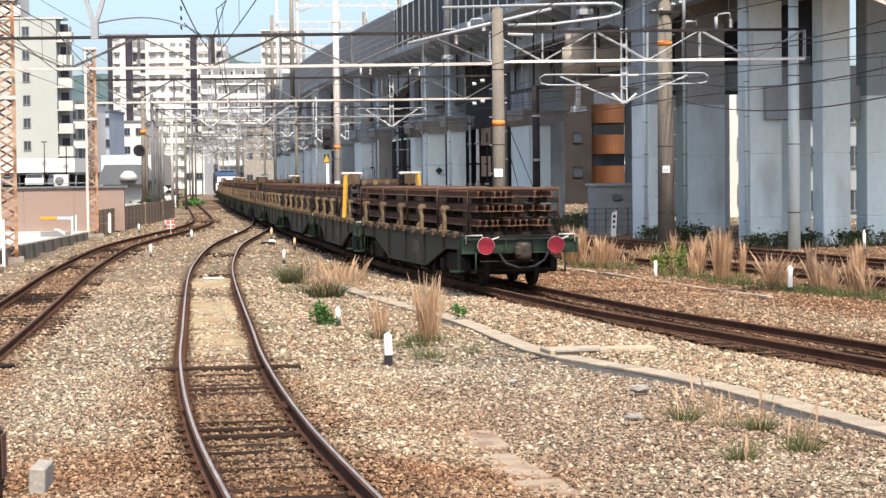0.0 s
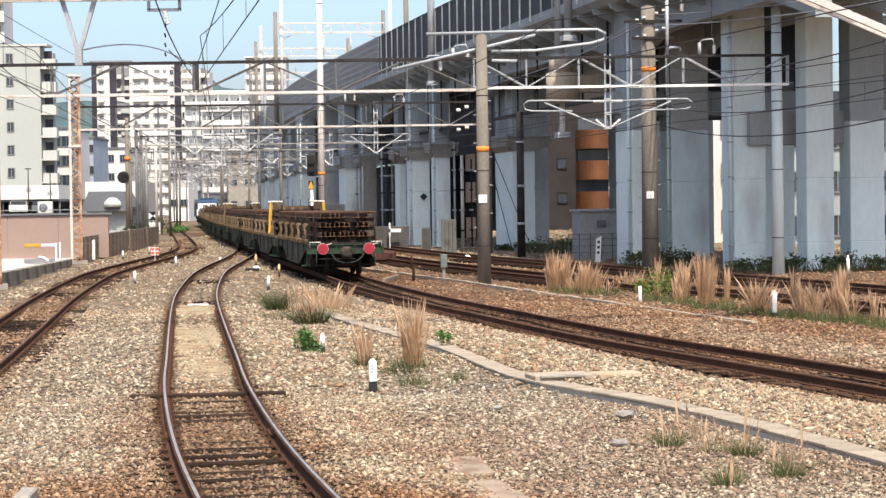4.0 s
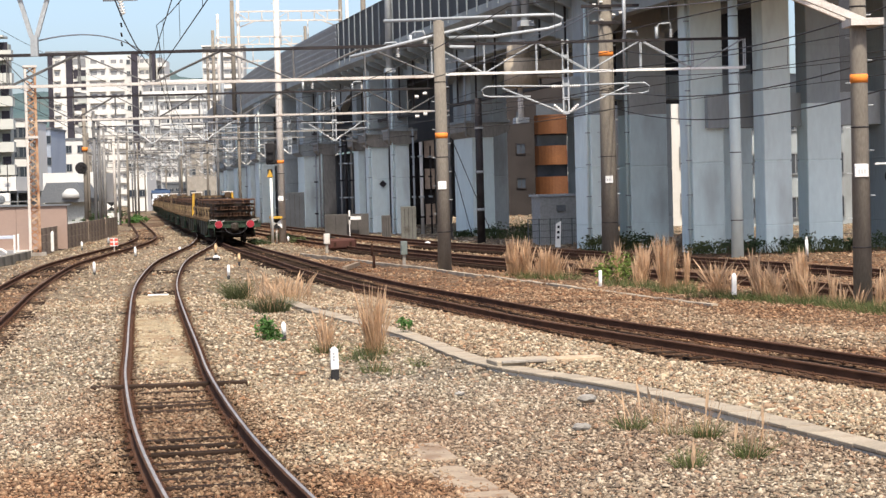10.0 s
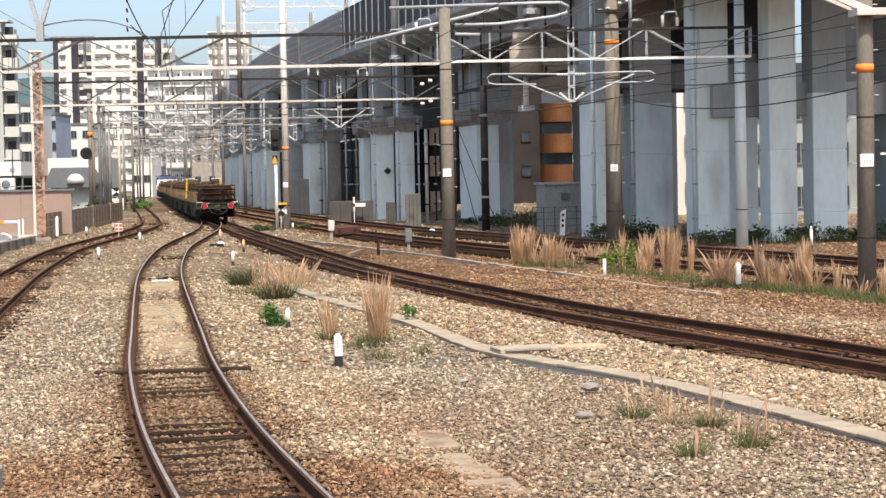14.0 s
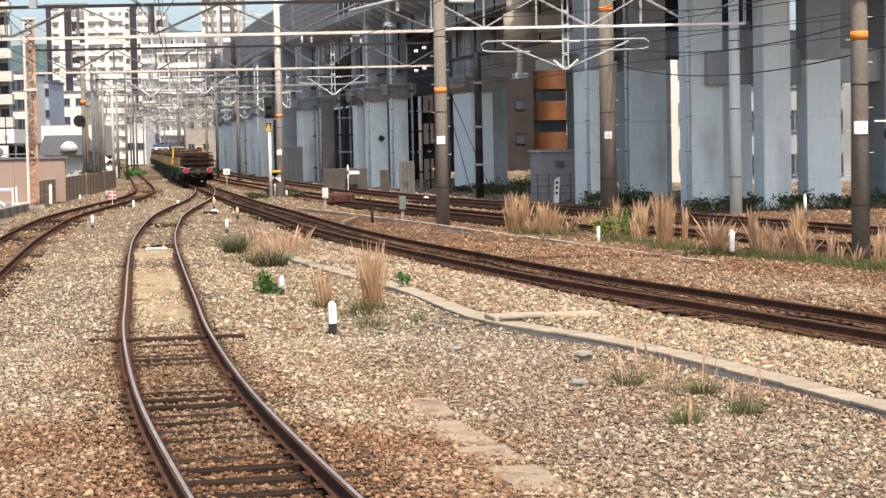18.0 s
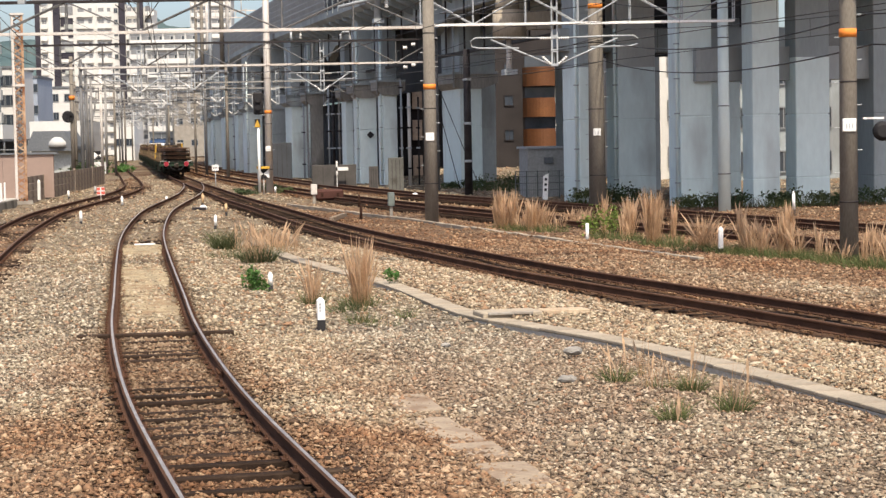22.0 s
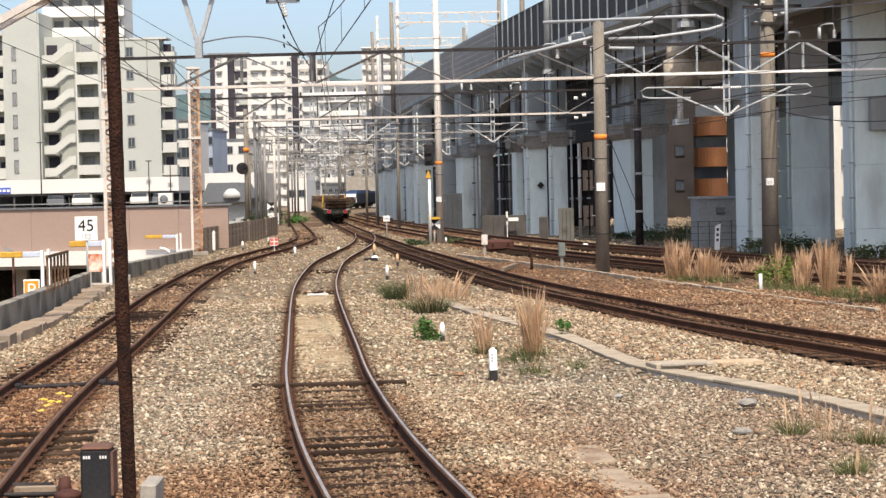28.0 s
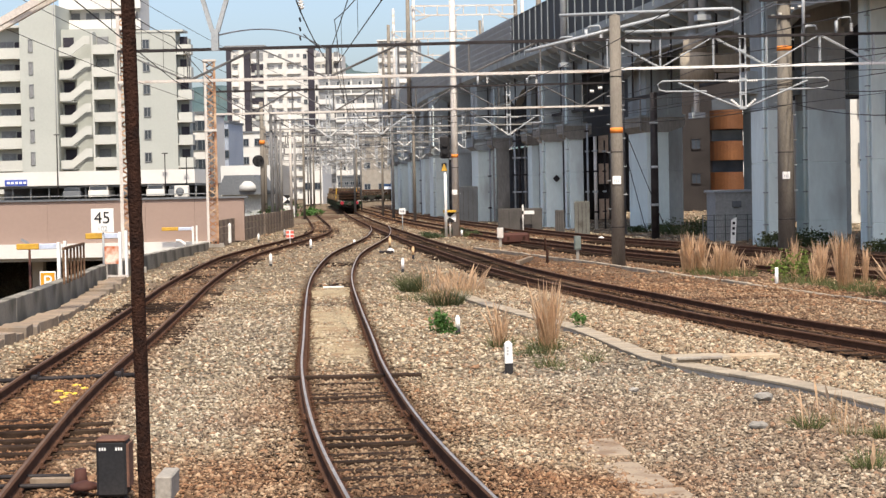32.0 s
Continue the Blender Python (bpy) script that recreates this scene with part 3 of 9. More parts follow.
# bolted joint plates on the siding's rails
for y in (21.4, 46.5):
    for off in (-0.566, 0.566):
        for side in (-1, 1):
            q = TRACK_A.side(TRACK_A.s_of_y(y), off + side * 0.024)
            b = bmesh.new()
            box(b, -0.014, -0.28, 0.055, 0.014, 0.28, 0.13, bevel=0.006)
            plate = part("joint_plate", b, RAIL, siding)
            plate.matrix_basis = pose(q.x, q.y, 0, 0, 0, TRACK_A.yaw(TRACK_A.s_of_y(y)))
            for k in range(4):
                b = bmesh.new()
                rod(b, (side * 0.012, -0.2 + k * 0.133, 0.092), (side * 0.04, -0.2 + k * 0.133, 0.092), 0.018, n=6)
                part("bolt", b, RAIL, plate)

# ---- the train ----
SURF_RUSTY_YELLOW = surface("rusty_yellow", (0.105, 0.07, 0.038), (0.07, 0.045, 0.028), 0.75, 0, 2.5, 30, 0.1)
COUPLER = surface("worn_coupler", (0.085, 0.07, 0.055), (0.05, 0.042, 0.035), 0.6, 0.4, 6, 50, 0.1)
PALE_OLIVE = surface("faded_olive", (0.15, 0.14, 0.10), (0.09, 0.085, 0.06), 0.8, 0, 6, 60, 0.05)
WAGON_PITCH, WAGON_BODY, WAGONS = 14.5, 13.5, 13


def wheel_mesh():
    bm = bmesh.new()
    turn = Matrix.Rotation(radians(90), 4, "Y")
    rod(bm, (-0.68, 0, 0), (0.68, 0, 0), 0.075, n=10)
    for sgn in (-1, 1):
        x = sgn * 0.566
        lathe(bm, [(0.10, -0.085), (0.11, -0.05), (0.34, -0.03), (0.36, -0.065), (0.43, -0.065), (0.43, 0.03), (0.455, 0.042), (0.45, 0.062), (0.36, 0.062), (0.34, 0.02), (0.11, 0.05), (0.10, 0.08)],
              20, Matrix.Translation((x, 0, 0)) @ turn @ (pose(0, 0, 0, 180) if sgn > 0 else Matrix()))
        for k in range(3):
            a = k * math.tau / 3
            rod(bm, (x + sgn * 0.03, 0.22 * math.cos(a), 0.22 * math.sin(a)), (x + sgn * 0.045, 0.22 * math.cos(a), 0.22 * math.sin(a)), 0.06, n=8)
    return bm


def bogie_mesh():
    bm = bmesh.new()
    for sx in (-1, 1):
        x = sx * 0.98
        prism(bm, [(-1.25, 0.36), (-1.15, 0.60), (-0.55, 0.72), (0.55, 0.72), (1.15, 0.60), (1.25, 0.36), (0.7, 0.38), (0.42, 0.28), (-0.42, 0.28), (-0.7, 0.38)],
              -0.06, 0.06, Matrix.Translation((x, 0, 0.17)) @ pose(0, 0, 0, 0, 0, 90))
        for y in (-0.9, 0.9):
            box(bm, x - 0.14, y - 0.16, 0.46, x + 0.14, y + 0.16, 0.76, bevel=0.03)
        for k in range(5):
            rod(bm, (x, -0.24 + k * 0.12, 0.50), (x, -0.24 + k * 0.12, 0.80), 0.05, n=8)
        for y in (-1.35, 1.35, -0.38, 0.38):
            box(bm, sx * 0.56 - 0.05, y - 0.03, 0.38, sx * 0.56 + 0.05, y + 0.03, 0.86)
    box(bm, -1.0, -0.22, 0.66, 1.0, 0.22, 0.90, bevel=0.03)
    for y in (-1.25, 1.25):
        rod(bm, (-0.9, y, 0.52), (0.9, y, 0.52), 0.045, n=8)
    return bm


def make_wagon():
    """A green flat wagon for long rails, seen from behind; y points the way it runs."""
    w = thing("flat_wagon", "dirty green rail-carrying flat wagon with yellow stanchions, on the main track", "flat wagon", "wagons of the train")
    h = WAGON_BODY / 2
    bm = bmesh.new()
    box(bm, -1.12, -h + 0.1, 1.20, 1.12, h - 0.1, 1.30)
    for y in np.arange(-h + 0.8, h - 0.3, 1.35):
        box(bm, -1.15, y - 0.09, 1.30, 1.15, y + 0.09, 1.37)
    for x in (-0.28, 0.28):
        box(bm, x - 0.07, -h + 0.2, 0.82, x + 0.07, h - 0.2, 1.20)
    for y in np.arange(-h + 1.2, h - 0.6, 2.3):
        box(bm, -1.1, y - 0.05, 0.95, 1.1, y + 0.05, 1.20)
    part("deck", bm, UNDER, w)
    belly = [(-h, 1.0), (-h, 1.30), (h, 1.30), (h, 1.0), (h - 2.1, 0.98), (h - 4.3, 0.52), (-h + 4.3, 0.52), (-h + 2.1, 0.98)]
    for sx in (-1, 1):
        bm = bmesh.new()
        prism(bm, belly, -0.03, 0.03, Matrix.Translation((sx * 1.17, 0, 0)) @ pose(0, 0, 0, 0, 0, 90))
        box(bm, sx * 1.21 - 0.05, -h, 1.27, sx * 1.21 + 0.05, h, 1.33)
        box(bm, sx * 1.20 - 0.03, -h + 4.3, 0.50, sx * 1.20 + 0.05, h - 4.3, 0.55)
        sill = part("side_sill", bm, OLIVE, w)
        for y in (-h + 0.5, -h + 2.2, -h + 4.4, 0.0, h - 4.4, h - 2.2, h - 0.5):
            bm = bmesh.new()
            lo = 0.56 if abs(y) < h - 4.2 else 0.99
            box(bm, sx * 1.225 - 0.025, y - 0.03, lo, sx * 1.225 + 0.025, y + 0.03, 1.27)
            part("rib", bm, OLIVE, sill)
        bm = bmesh.new()
        for k in range(11):
            y = -h + 0.75 + k * 1.2
            box(bm, sx * 1.26 - 0.06, y - 0.10, 1.24, sx * 1.26 + 0.06, y + 0.10, 1.40, bevel=0.02)
        tagged(part("lashing_lug", bm, SURF_RUSTY_YELLOW, sill, "rusty brown lashing lugs"), kind="stuff")
        bm = bmesh.new()
        box(bm, sx * 1.205 - 0.004, -1.6, 0.78, sx * 1.205 + 0.004, -0.9, 1.08)
        part("data_panel", bm, PALE_OLIVE, sill, "faded pale lettering panel")
    # brake bars and an added black box that fills in for the underside's shadow
    bm = bmesh.new()
    box(bm, -0.5, -h + 0.9, 0.42, 0.5, h - 0.9, 0.96, bevel=0.04)
    for y in np.arange(-h + 1.6, h - 1.2, 1.3):
        box(bm, -1.05, y - 0.12, 0.40, 1.05, y + 0.12, 0.70, bevel=0.03)
        rod(bm, (-0.85, y, 0.34), (-0.85, y + 1.1, 0.46), 0.03, n=6)
    part("brake_gear", bm, UNDER, w, "black filler with brake bars that darkens the underside")
    bm = bmesh.new()
    box(bm, -0.9, -2.0, 0.55, -0.3, -1.1, 0.9, bevel=0.03)
    part("brake_box", bm, UNDER, w)
    bm = bmesh.new()
    box(bm, -0.9, 0.4, 0.55, -0.3, 1.3, 0.9, bevel=0.03)
    part("brake_box", bm, UNDER, w)
    bm = bmesh.new()
    rod(bm, (0.5, -1.6, 0.72), (0.5, -0.5, 0.72), 0.19, n=12)
    part("air_tank", bm, UNDER, w)
    for sy in (-1, 1):
        y = sy * h
        bm = bmesh.new()
        box(bm, -1.3, y - 0.06, 0.94, 1.3, y + 0.06, 1.24, bevel=0.012)
        box(bm, -1.3, y - 0.13, 1.22, 1.3, y + 0.13, 1.255)
        box(bm, -1.3, y - 0.11, 0.93, 1.3, y + 0.11, 0.955)
        for x in (-1.28, -0.62, -0.32, 0.32, 0.62, 1.28):
            box(bm, x - 0.02, y - 0.11, 0.955, x + 0.02, y + 0.11, 1.22)
        beam = part("end_beam", bm, GREEN, w, "green painted end beam with worn edges")
        for sx in (-1, 1):
            bm = bmesh.new()
            pts = [(sx * 1.22, y + sy * 0.14, 1.15), (sx * 1.22, y + sy * 0.14, 1.33), (sx * 0.86, y + sy * 0.14, 1.33), (sx * 0.86, y + sy * 0.14, 1.24)]
            tube(bm, pts, 0.016, 6)
            part("handrail", bm, PALE_PAINT, beam)
            bm = bmesh.new()
            pts = [(sx * 1.0, y + sy * 0.12, 0.94), (sx * 1.0, y + sy * 0.12, 0.52), (sx * 1.0, y - sy * 0.3, 0.52)]
            tube(bm, pts, 0.018, 6)
            part("step_iron", bm, GREEN, beam)
        bm = bmesh.new()
        tube(bm, [(-0.5, y + sy * 0.16, 0.95), (-0.38, y + sy * 0.3, 0.72), (-0.1, y + sy * 0.34, 0.62), (0.25, y + sy * 0.32, 0.64), (0.5, y + sy * 0.25, 0.78), (0.62, y + sy * 0.14, 0.95)], 0.028, 8)
        rod(bm, (-0.9, y + sy * 0.1, 0.76), (0.3, y + sy * 0.1, 0.76), 0.016, n=6)
        part("brake_hose", bm, BLACK, beam)
        c = bmesh.new()
        box(c, -0.10, y - 0.2, 0.86, 0.10, y + sy * 0.24, 1.12)
        lathe(c, [(0.10, 0.80), (0.17, 0.82), (0.185, 0.9), (0.175, 1.06), (0.19, 1.14), (0.12, 1.18)], 14, Matrix.Translation((0.0, y + sy * 0.34, 0)))
        box(c, -0.20, min(y + sy * 0.34, y + sy * 0.5), 0.88, 0.02, max(y + sy * 0.34, y + sy * 0.5), 1.10, bevel=0.04)
        part("coupler", c, COUPLER, w, "worn rusty steel coupler")
        sg = bmesh.new()
        x = -1.27
        box(sg, x - 0.03, y - sy * 0.35 - 0.03, 0.56, x + 0.03, y - sy * 0.35 + 0.03, 1.0)
        box(sg, x - 0.20, y - sy * 0.35 - 0.10, 0.52, x + 0.10, y - sy * 0.35 + 0.10, 0.56)
        box(sg, x - 0.02, y - sy * 0.35 - 0.07, 0.98, x + 0.10, y - sy * 0.35 + 0.07, 1.22, bevel=0.015)
        part("step", sg, GREEN, w, "green foot step")
    st = None
    for sx in (-1, 1):
        for k in range(5):
            y = -h + 2.45 + k * 2.65
            m = pose(sx * 1.13, y, 1.32, 0, 0, 0 if sx > 0 else 180)
            if st is None:
                bm = bmesh.new()
                prism(bm, [(-0.03, 0.0), (0.05, 0.0), (0.045, 0.36), (0.10, 0.50), (0.09, 0.60), (0.02, 0.64), (-0.09, 0.62), (-0.10, 0.55), (-0.01, 0.54), (0.0, 0.44), (-0.03, 0.36)], -0.045, 0.045)
                prism(bm, [(0.0, 0.0), (0.14, 0.0), (0.12, 0.12), (0.05, 0.22), (0.0, 0.22)], -0.10, -0.05)
                box(bm, -0.12, -0.15, 0.0, 0.14, 0.15, 0.06, bevel=0.02)
                rod(bm, (0.06, -0.09, 0.55), (0.06, 0.09, 0.55), 0.03, n=8)
                st = part("stanchion", bm, YELLOW, w, "chipped yellow rail clamp with a hooked head")
                st.matrix_basis = m
            else:
                share("stanchion", st, w, m)
    bg = None
    for y in (-4.75, 4.75):
        if bg is None:
            bg = part("bogie", bogie_mesh(), UNDER, w)
            bg.matrix_basis = pose(0, y, 0)
            ws = part("wheelset", wheel_mesh(), UNDER, bg)
            ws.matrix_basis = pose(0, -0.9, 0.60)
            share("wheelset", ws, bg, pose(0, 0.9, 0.60))
            for x in (-0.56, 0.56):
                rf = bmesh.new()
                box(rf, x - 0.045, -1.36, 0.74, x + 0.045, -1.345, 0.84)
                part("reflector", rf, WHITE, bg, "small white reflector plate")
        else:
            b2 = share("bogie", bg, w, pose(0, y, 0))
            for yy in (-0.9, 0.9):
                share("wheelset", ws, b2, pose(0, yy, 0.60))
    return w


def make_frames(w, ys):
    """Loading portals: dark boxy uprights with pale heads, bright slanted posts, a roller beam between."""
    for y in ys:
        bm = bmesh.new()
        box(bm, -0.8, y + 0.15, 2.34, 0.8, y + 0.25, 2.44)
        f = part("loading_frame", bm, DARK_STEEL, w, "dark steel frame with yellow posts")
        for sx in (-1, 1):
            b = bmesh.new()
            for xx in (-0.10, 0.10):
                box(b, sx * 0.86 + xx - 0.035, y - 0.12, 1.33, sx * 0.86 + xx + 0.035, y + 0.12, 2.66, bevel=0.01)
            for z in (1.5, 1.8, 2.1, 2.4):
                box(b, sx * 0.86 - 0.13, y - 0.15, z, sx * 0.86 + 0.13, y + 0.15, z + 0.14, bevel=0.03)
            part("upright", b, DARK_STEEL, f)
            b = bmesh.new()
            box(b, sx * 0.86 - 0.17, y - 0.16, 2.40, sx * 0.86 + 0.17, y - 0.125, 2.74, bevel=0.01)
            part("roller_plate", b, YELLOW, f, "worn yellow plate")
            b = bmesh.new()
            box(b, sx * 0.90 - 0.36, y - 0.16, 2.70, sx * 0.90 + 0.30, y + 0.16, 2.78, bevel=0.02)
            part("head_plate", b, PALE_PAINT, f, "pale worn head plate")
            b = bmesh.new()
            bar(b, (sx * 1.20, y - 0.22, 1.33), (sx * 1.12, y - 0.10, 2.76), 0.11, 0.09)
            part("post", b, BRIGHT_YELLOW if w is wagons[1] else YELLOW, f, "yellow slanted post")
            b = bmesh.new()
            bar(b, (sx * 1.22, y + 1.5, 1.33), (sx * 1.06, y + 0.2, 2.66), 0.05)
            part("stay", b, DARK_STEEL, f, "dark slanting stay")
        b = bmesh.new()
        box(b, -0.8, y + 0.252, 2.36, 0.8, y + 0.33, 2.56)
        part("roller_beam", b, SURF_RUSTY_YELLOW, f, "rusty brown roller beam")
        for k in range(4):
            b = bmesh.new()
            rod(b, (-0.54 + k * 0.36, y + 0.14, 2.47), (-0.54 + k * 0.36, y + 0.25, 2.47), 0.085, n=12)
            part("roller", b, YELLOW, f, "yellow roller")
            b = bmesh.new()
            rod(b, (-0.54 + k * 0.36, y + 0.29, 2.56), (-0.54 + k * 0.36, y + 0.29, 2.86), 0.014, n=6)
            part("pin", b, DARK_STEEL, f)


STACK_LENGTH = 13.9
CARGO_PROFILE = [(-0.0635, 0), (0.0635, 0), (0.0635, 0.012), (0.012, 0.03), (0.009, 0.105), (0.032, 0.117), (0.032, 0.146), (0.024, 0.153), (-0.024, 0.153),
                 (-0.032, 0.146), (-0.032, 0.117), (-0.009, 0.105), (-0.012, 0.03), (-0.0635, 0.012)]


def make_stack(skip):
    """Three tiers of new rails on timber bearers, riding on a wagon."""
    s = thing("rail_stack", "three tiers of rust-brown long rails stacked on a wagon", "stack of rails", "rail loads of the train")
    first = beam = None
    half = STACK_LENGTH / 2
    for tier, z in enumerate((1.50, 1.82, 2.13)):
        for k in range(11):
            if (tier, k) in skip:
                continue
            m = pose(-0.84 + k * 0.162 + 0.01 * ((k * 7 + tier) % 3 - 1), 0.12 * ((k * 5 + tier * 3) % 4 - 1.5), z)
            if first is None:
                bm = bmesh.new()
                prism(bm, CARGO_PROFILE, -half, half)
                first = part("rail", bm, NEWRAIL, s)
                first.matrix_basis = m
            else:
                share("rail", first, s, m)
        for y in np.arange(-half + 0.5, half, 2.65):
            mb = pose(0, y, z)
            if beam is None:
                b = bmesh.new()
                box(b, -1.08, -0.06, -0.125, 1.08, 0.06, -0.003)
                beam = part("bearer", b, UNDER, s, "dark timber bearer")
                beam.matrix_basis = mb
            else:
                share("bearer", beam, s, mb)
    tie = None
    for y in (-half + 0.12, half - 0.75, -3.6, 0.2, 3.6):
        mb = pose(0, y, 0)
        if tie is None:
            b = bmesh.new()
            tube(b, [(-1.05, 0, 1.37), (-1.05, 0, 2.32), (1.02, 0, 2.32), (1.02, 0, 1.37)], 0.045, 4)
            tie = part("tie_frame", b, NEWRAIL, s, "rusty steel tie frame")
            tie.matrix_basis = mb
        else:
            share("tie_frame", tie, s, mb)
    return s


LOCO_BLUE = surface("loco_blue", (0.025, 0.055, 0.12), (0.02, 0.046, 0.10), 0.4, 0, 1, 20, 0.02)
LOCO_NAVY = surface("loco_navy", (0.014, 0.017, 0.026), (0.012, 0.014, 0.021), 0.5, 0, 1, 20, 0.02)
LOCO_WHITE = surface("loco_white", (0.68, 0.72, 0.76), (0.6, 0.64, 0.68), 0.4, 0, 1, 20, 0.02)
GLASS = surface("dark_glass", (0.03, 0.04, 0.05), (0.045, 0.055, 0.07), 0.12, 0, 1, 20, 0.0, spec=0.8)


def make_loco():
    l = thing("electric_locomotive", "blue and white electric locomotive coupled to the wagons", "locomotive")
    n = 9.0

    def shell(z0, z1, grow, inset0, inset1):
        bm = bmesh.new()
        o = [(-1.4 - grow, -n + inset0, z0), (1.4 + grow, -n + inset0, z0), (1.4 + grow, n - inset0, z0), (-1.4 - grow, n - inset0, z0)]
        o += [(-1.4 - grow, -n + inset1, z1), (1.4 + grow, -n + inset1, z1), (1.4 + grow, n - inset1, z1), (-1.4 - grow, n - inset1, z1)]
        put(bm, o, BOX_FACES)
        return bm
    body = part("body", shell(1.15, 1.9, 0, 0, 0.05), LOCO_NAVY, l, "dark navy lower body")
    part("body_side", shell(1.9, 3.0, 0.004, 0.05, 0.35), LOCO_NAVY, l, "dark navy body side")
    bm = shell(3.0, 3.45, -0.02, 0.33, 0.7)
    box(bm, -0.9, -6, 3.45, 0.9, 6, 3.65, bevel=0.1)
    part("roof", bm, LOCO_BLUE, l, "blue roof with equipment boxes")
    for sy in (-1, 1):
        m = pose(0, 0, 0, 0, 0, 0 if sy < 0 else 180)
        bm = bmesh.new()
        o = [(-1.2, -n + 0.05, 2.25), (1.2, -n + 0.05, 2.25), (1.2, -n + 0.27, 2.92), (-1.2, -n + 0.27, 2.92)]
        o2 = [(x, y + 0.09, z) for x, y, z in o]
        put(bm, [m @ Vector(p) for p in (o[0], o[1], o2[1], o2[0], o[3], o[2], o2[2], o2[3])], BOX_FACES)
        # white paint instead of glass: the sky's reflection is put into the colour
        win = part("windscreen", bm, LOCO_WHITE, l, "pale windscreen with the sky's reflection painted on")
        bm = bmesh.new()
        box(bm, -1.36, -n - 0.04, 1.25, 1.36, -n + 0.06, 2.2, m)
        part("front_band", bm, LOCO_WHITE, l)
        for x in (-0.95, 0.95):
            bm = bmesh.new()
            rod(bm, m @ Vector((x, -n - 0.06, 1.75)), m @ Vector((x, -n + 0.05, 1.75)), 0.12, n=12)
            part("headlight", bm, PORCELAIN, l, "round headlight")
        bm = bmesh.new()
        box(bm, -0.2, -n - 0.5, 0.88, 0.2, -n + 0.2, 1.15, m, 0.05)
        part("coupler", bm, UNDER, l)
    bm = bmesh.new()
    box(bm, -1.2, -8.8, 0.85, 1.2, 8.8, 1.15)
    part("underframe", bm, UNDER, l)
    bg = None
    for y in (-5.8, 0, 5.8):
        bm = bogie_mesh()
        b = part("bogie", bm, UNDER, l)
        b.matrix_basis = pose(0, y, 0)
        for yy in (-0.9, 0.9):
            part("wheelset", wheel_mesh(), UNDER, b).matrix_basis = pose(0, yy, 0.6)
    bm = bmesh.new()
    for sx in (-0.5, 0.5):
        bar(bm, (sx, 4.0, 3.65), (sx, 5.2, 4.3), 0.05), bar(bm, (sx, 5.2, 4.3), (sx, 4.0, 5.05), 0.05)
    box(bm, -0.85, 3.9, 5.05, 0.85, 4.1, 5.09)
    part("pantograph", bm, GALV, l)
    return l


wagons, stacks = [], []
w0 = make_wagon()
SKIPS = [{(2, 6), (2, 7), (1, 7)}, {(2, 0), (2, 1), (2, 10)}, {(2, 5), (2, 6)}]
stack_models = [make_stack(s) for s in SKIPS]
for k in range(WAGONS):
    w = w0 if k == 0 else copy_thing(w0, Matrix())
    wagons.append(w)
    s = stack_models[k] if k < 3 else copy_thing(stack_models[1 + k % 2], Matrix())
    stacks.append(s)
for k, ys in ((1, (-3.1,)), (4, (0.5,)), (7, (-3.1,)), (10, (0.5,))):
    make_frames(wagons[k], ys)
loco = make_loco()
# the tail of the train carries two red discs
for x in (-0.785, 0.785):
    bm = bmesh.new()
    rod(bm, (x, -6.95, 1.10), (x, -6.91, 1.10), 0.185, n=28)
    d = part("tail_disc", bm, RED, wagons[0], "round red tail marker disc")
    bm = bmesh.new()
    rod(bm, (x, -6.935, 1.10), (x, -6.90, 1.10), 0.193, n=28)
    part("rim", bm, PALE_PAINT, d, "pale rim")
    bm = bmesh.new()
    bar(bm, (x + 0.10, -6.88, 1.22), (x + 0.30, -6.88, 1.29), 0.03)
    part("bracket", bm, PALE_PAINT, d)

# ---- the railway viaduct ----
VIA = Line([(17.6, 28), (15.2, 40), (9.2, 70), (2, 106), (-4.8, 140), (-8.6, 160), (-12.1, 180), (-15.0, 200), (-17.6, 220), (-20.3, 240), (-23.2, 260), (-25.6, 280), (-27.3, 300)])


VIA_YAW = 11.3
viaduct = thing("viaduct", "two-storey concrete railway viaduct with bluish-grey painted piers", "viaduct", kind="structure")


def via_pose(y, off, z=0.0):
    """A frame on the deck's edge at depth y, off metres behind the edge; its y runs along the viaduct."""
    s = VIA.s_of_y(y)
    p = VIA.side(s, off)
    return Matrix.Translation((p.x, p.y, z)) @ pose(0, 0, 0, 0, 0, VIA.yaw(s))


def via_run(s, off=0.0, z=0.0):
    p = VIA.side(s, off)
    return Matrix.Translation((p.x, p.y, z)) @ pose(0, 0, 0, 0, 0, VIA.yaw(min(max(s, 0.6), VIA.length - 0.6)))


def column(bm, w, along, rings, m):
    """A square shaft through rings of (height, inset)."""
    prev = None
    for z, d in rings:
        c = 0.03 + d
        ring = [bm.verts.new(m @ Vector(p)) for p in ((-w / 2 + c, d, z), (w / 2 - c, d, z), (w / 2 - d, c, z), (w / 2 - d, along - c, z), (w / 2 - c, along - d, z), (-w / 2 + c, along - d, z), (-w / 2 + d, along - c, z), (-w / 2 + d, c, z))]
        if prev:
            for k in range(8):
                bm.faces.new((prev[k], prev[(k + 1) % 8], ring[(k + 1) % 8], ring[k]))
        prev = ring
    bm.faces.new(prev)


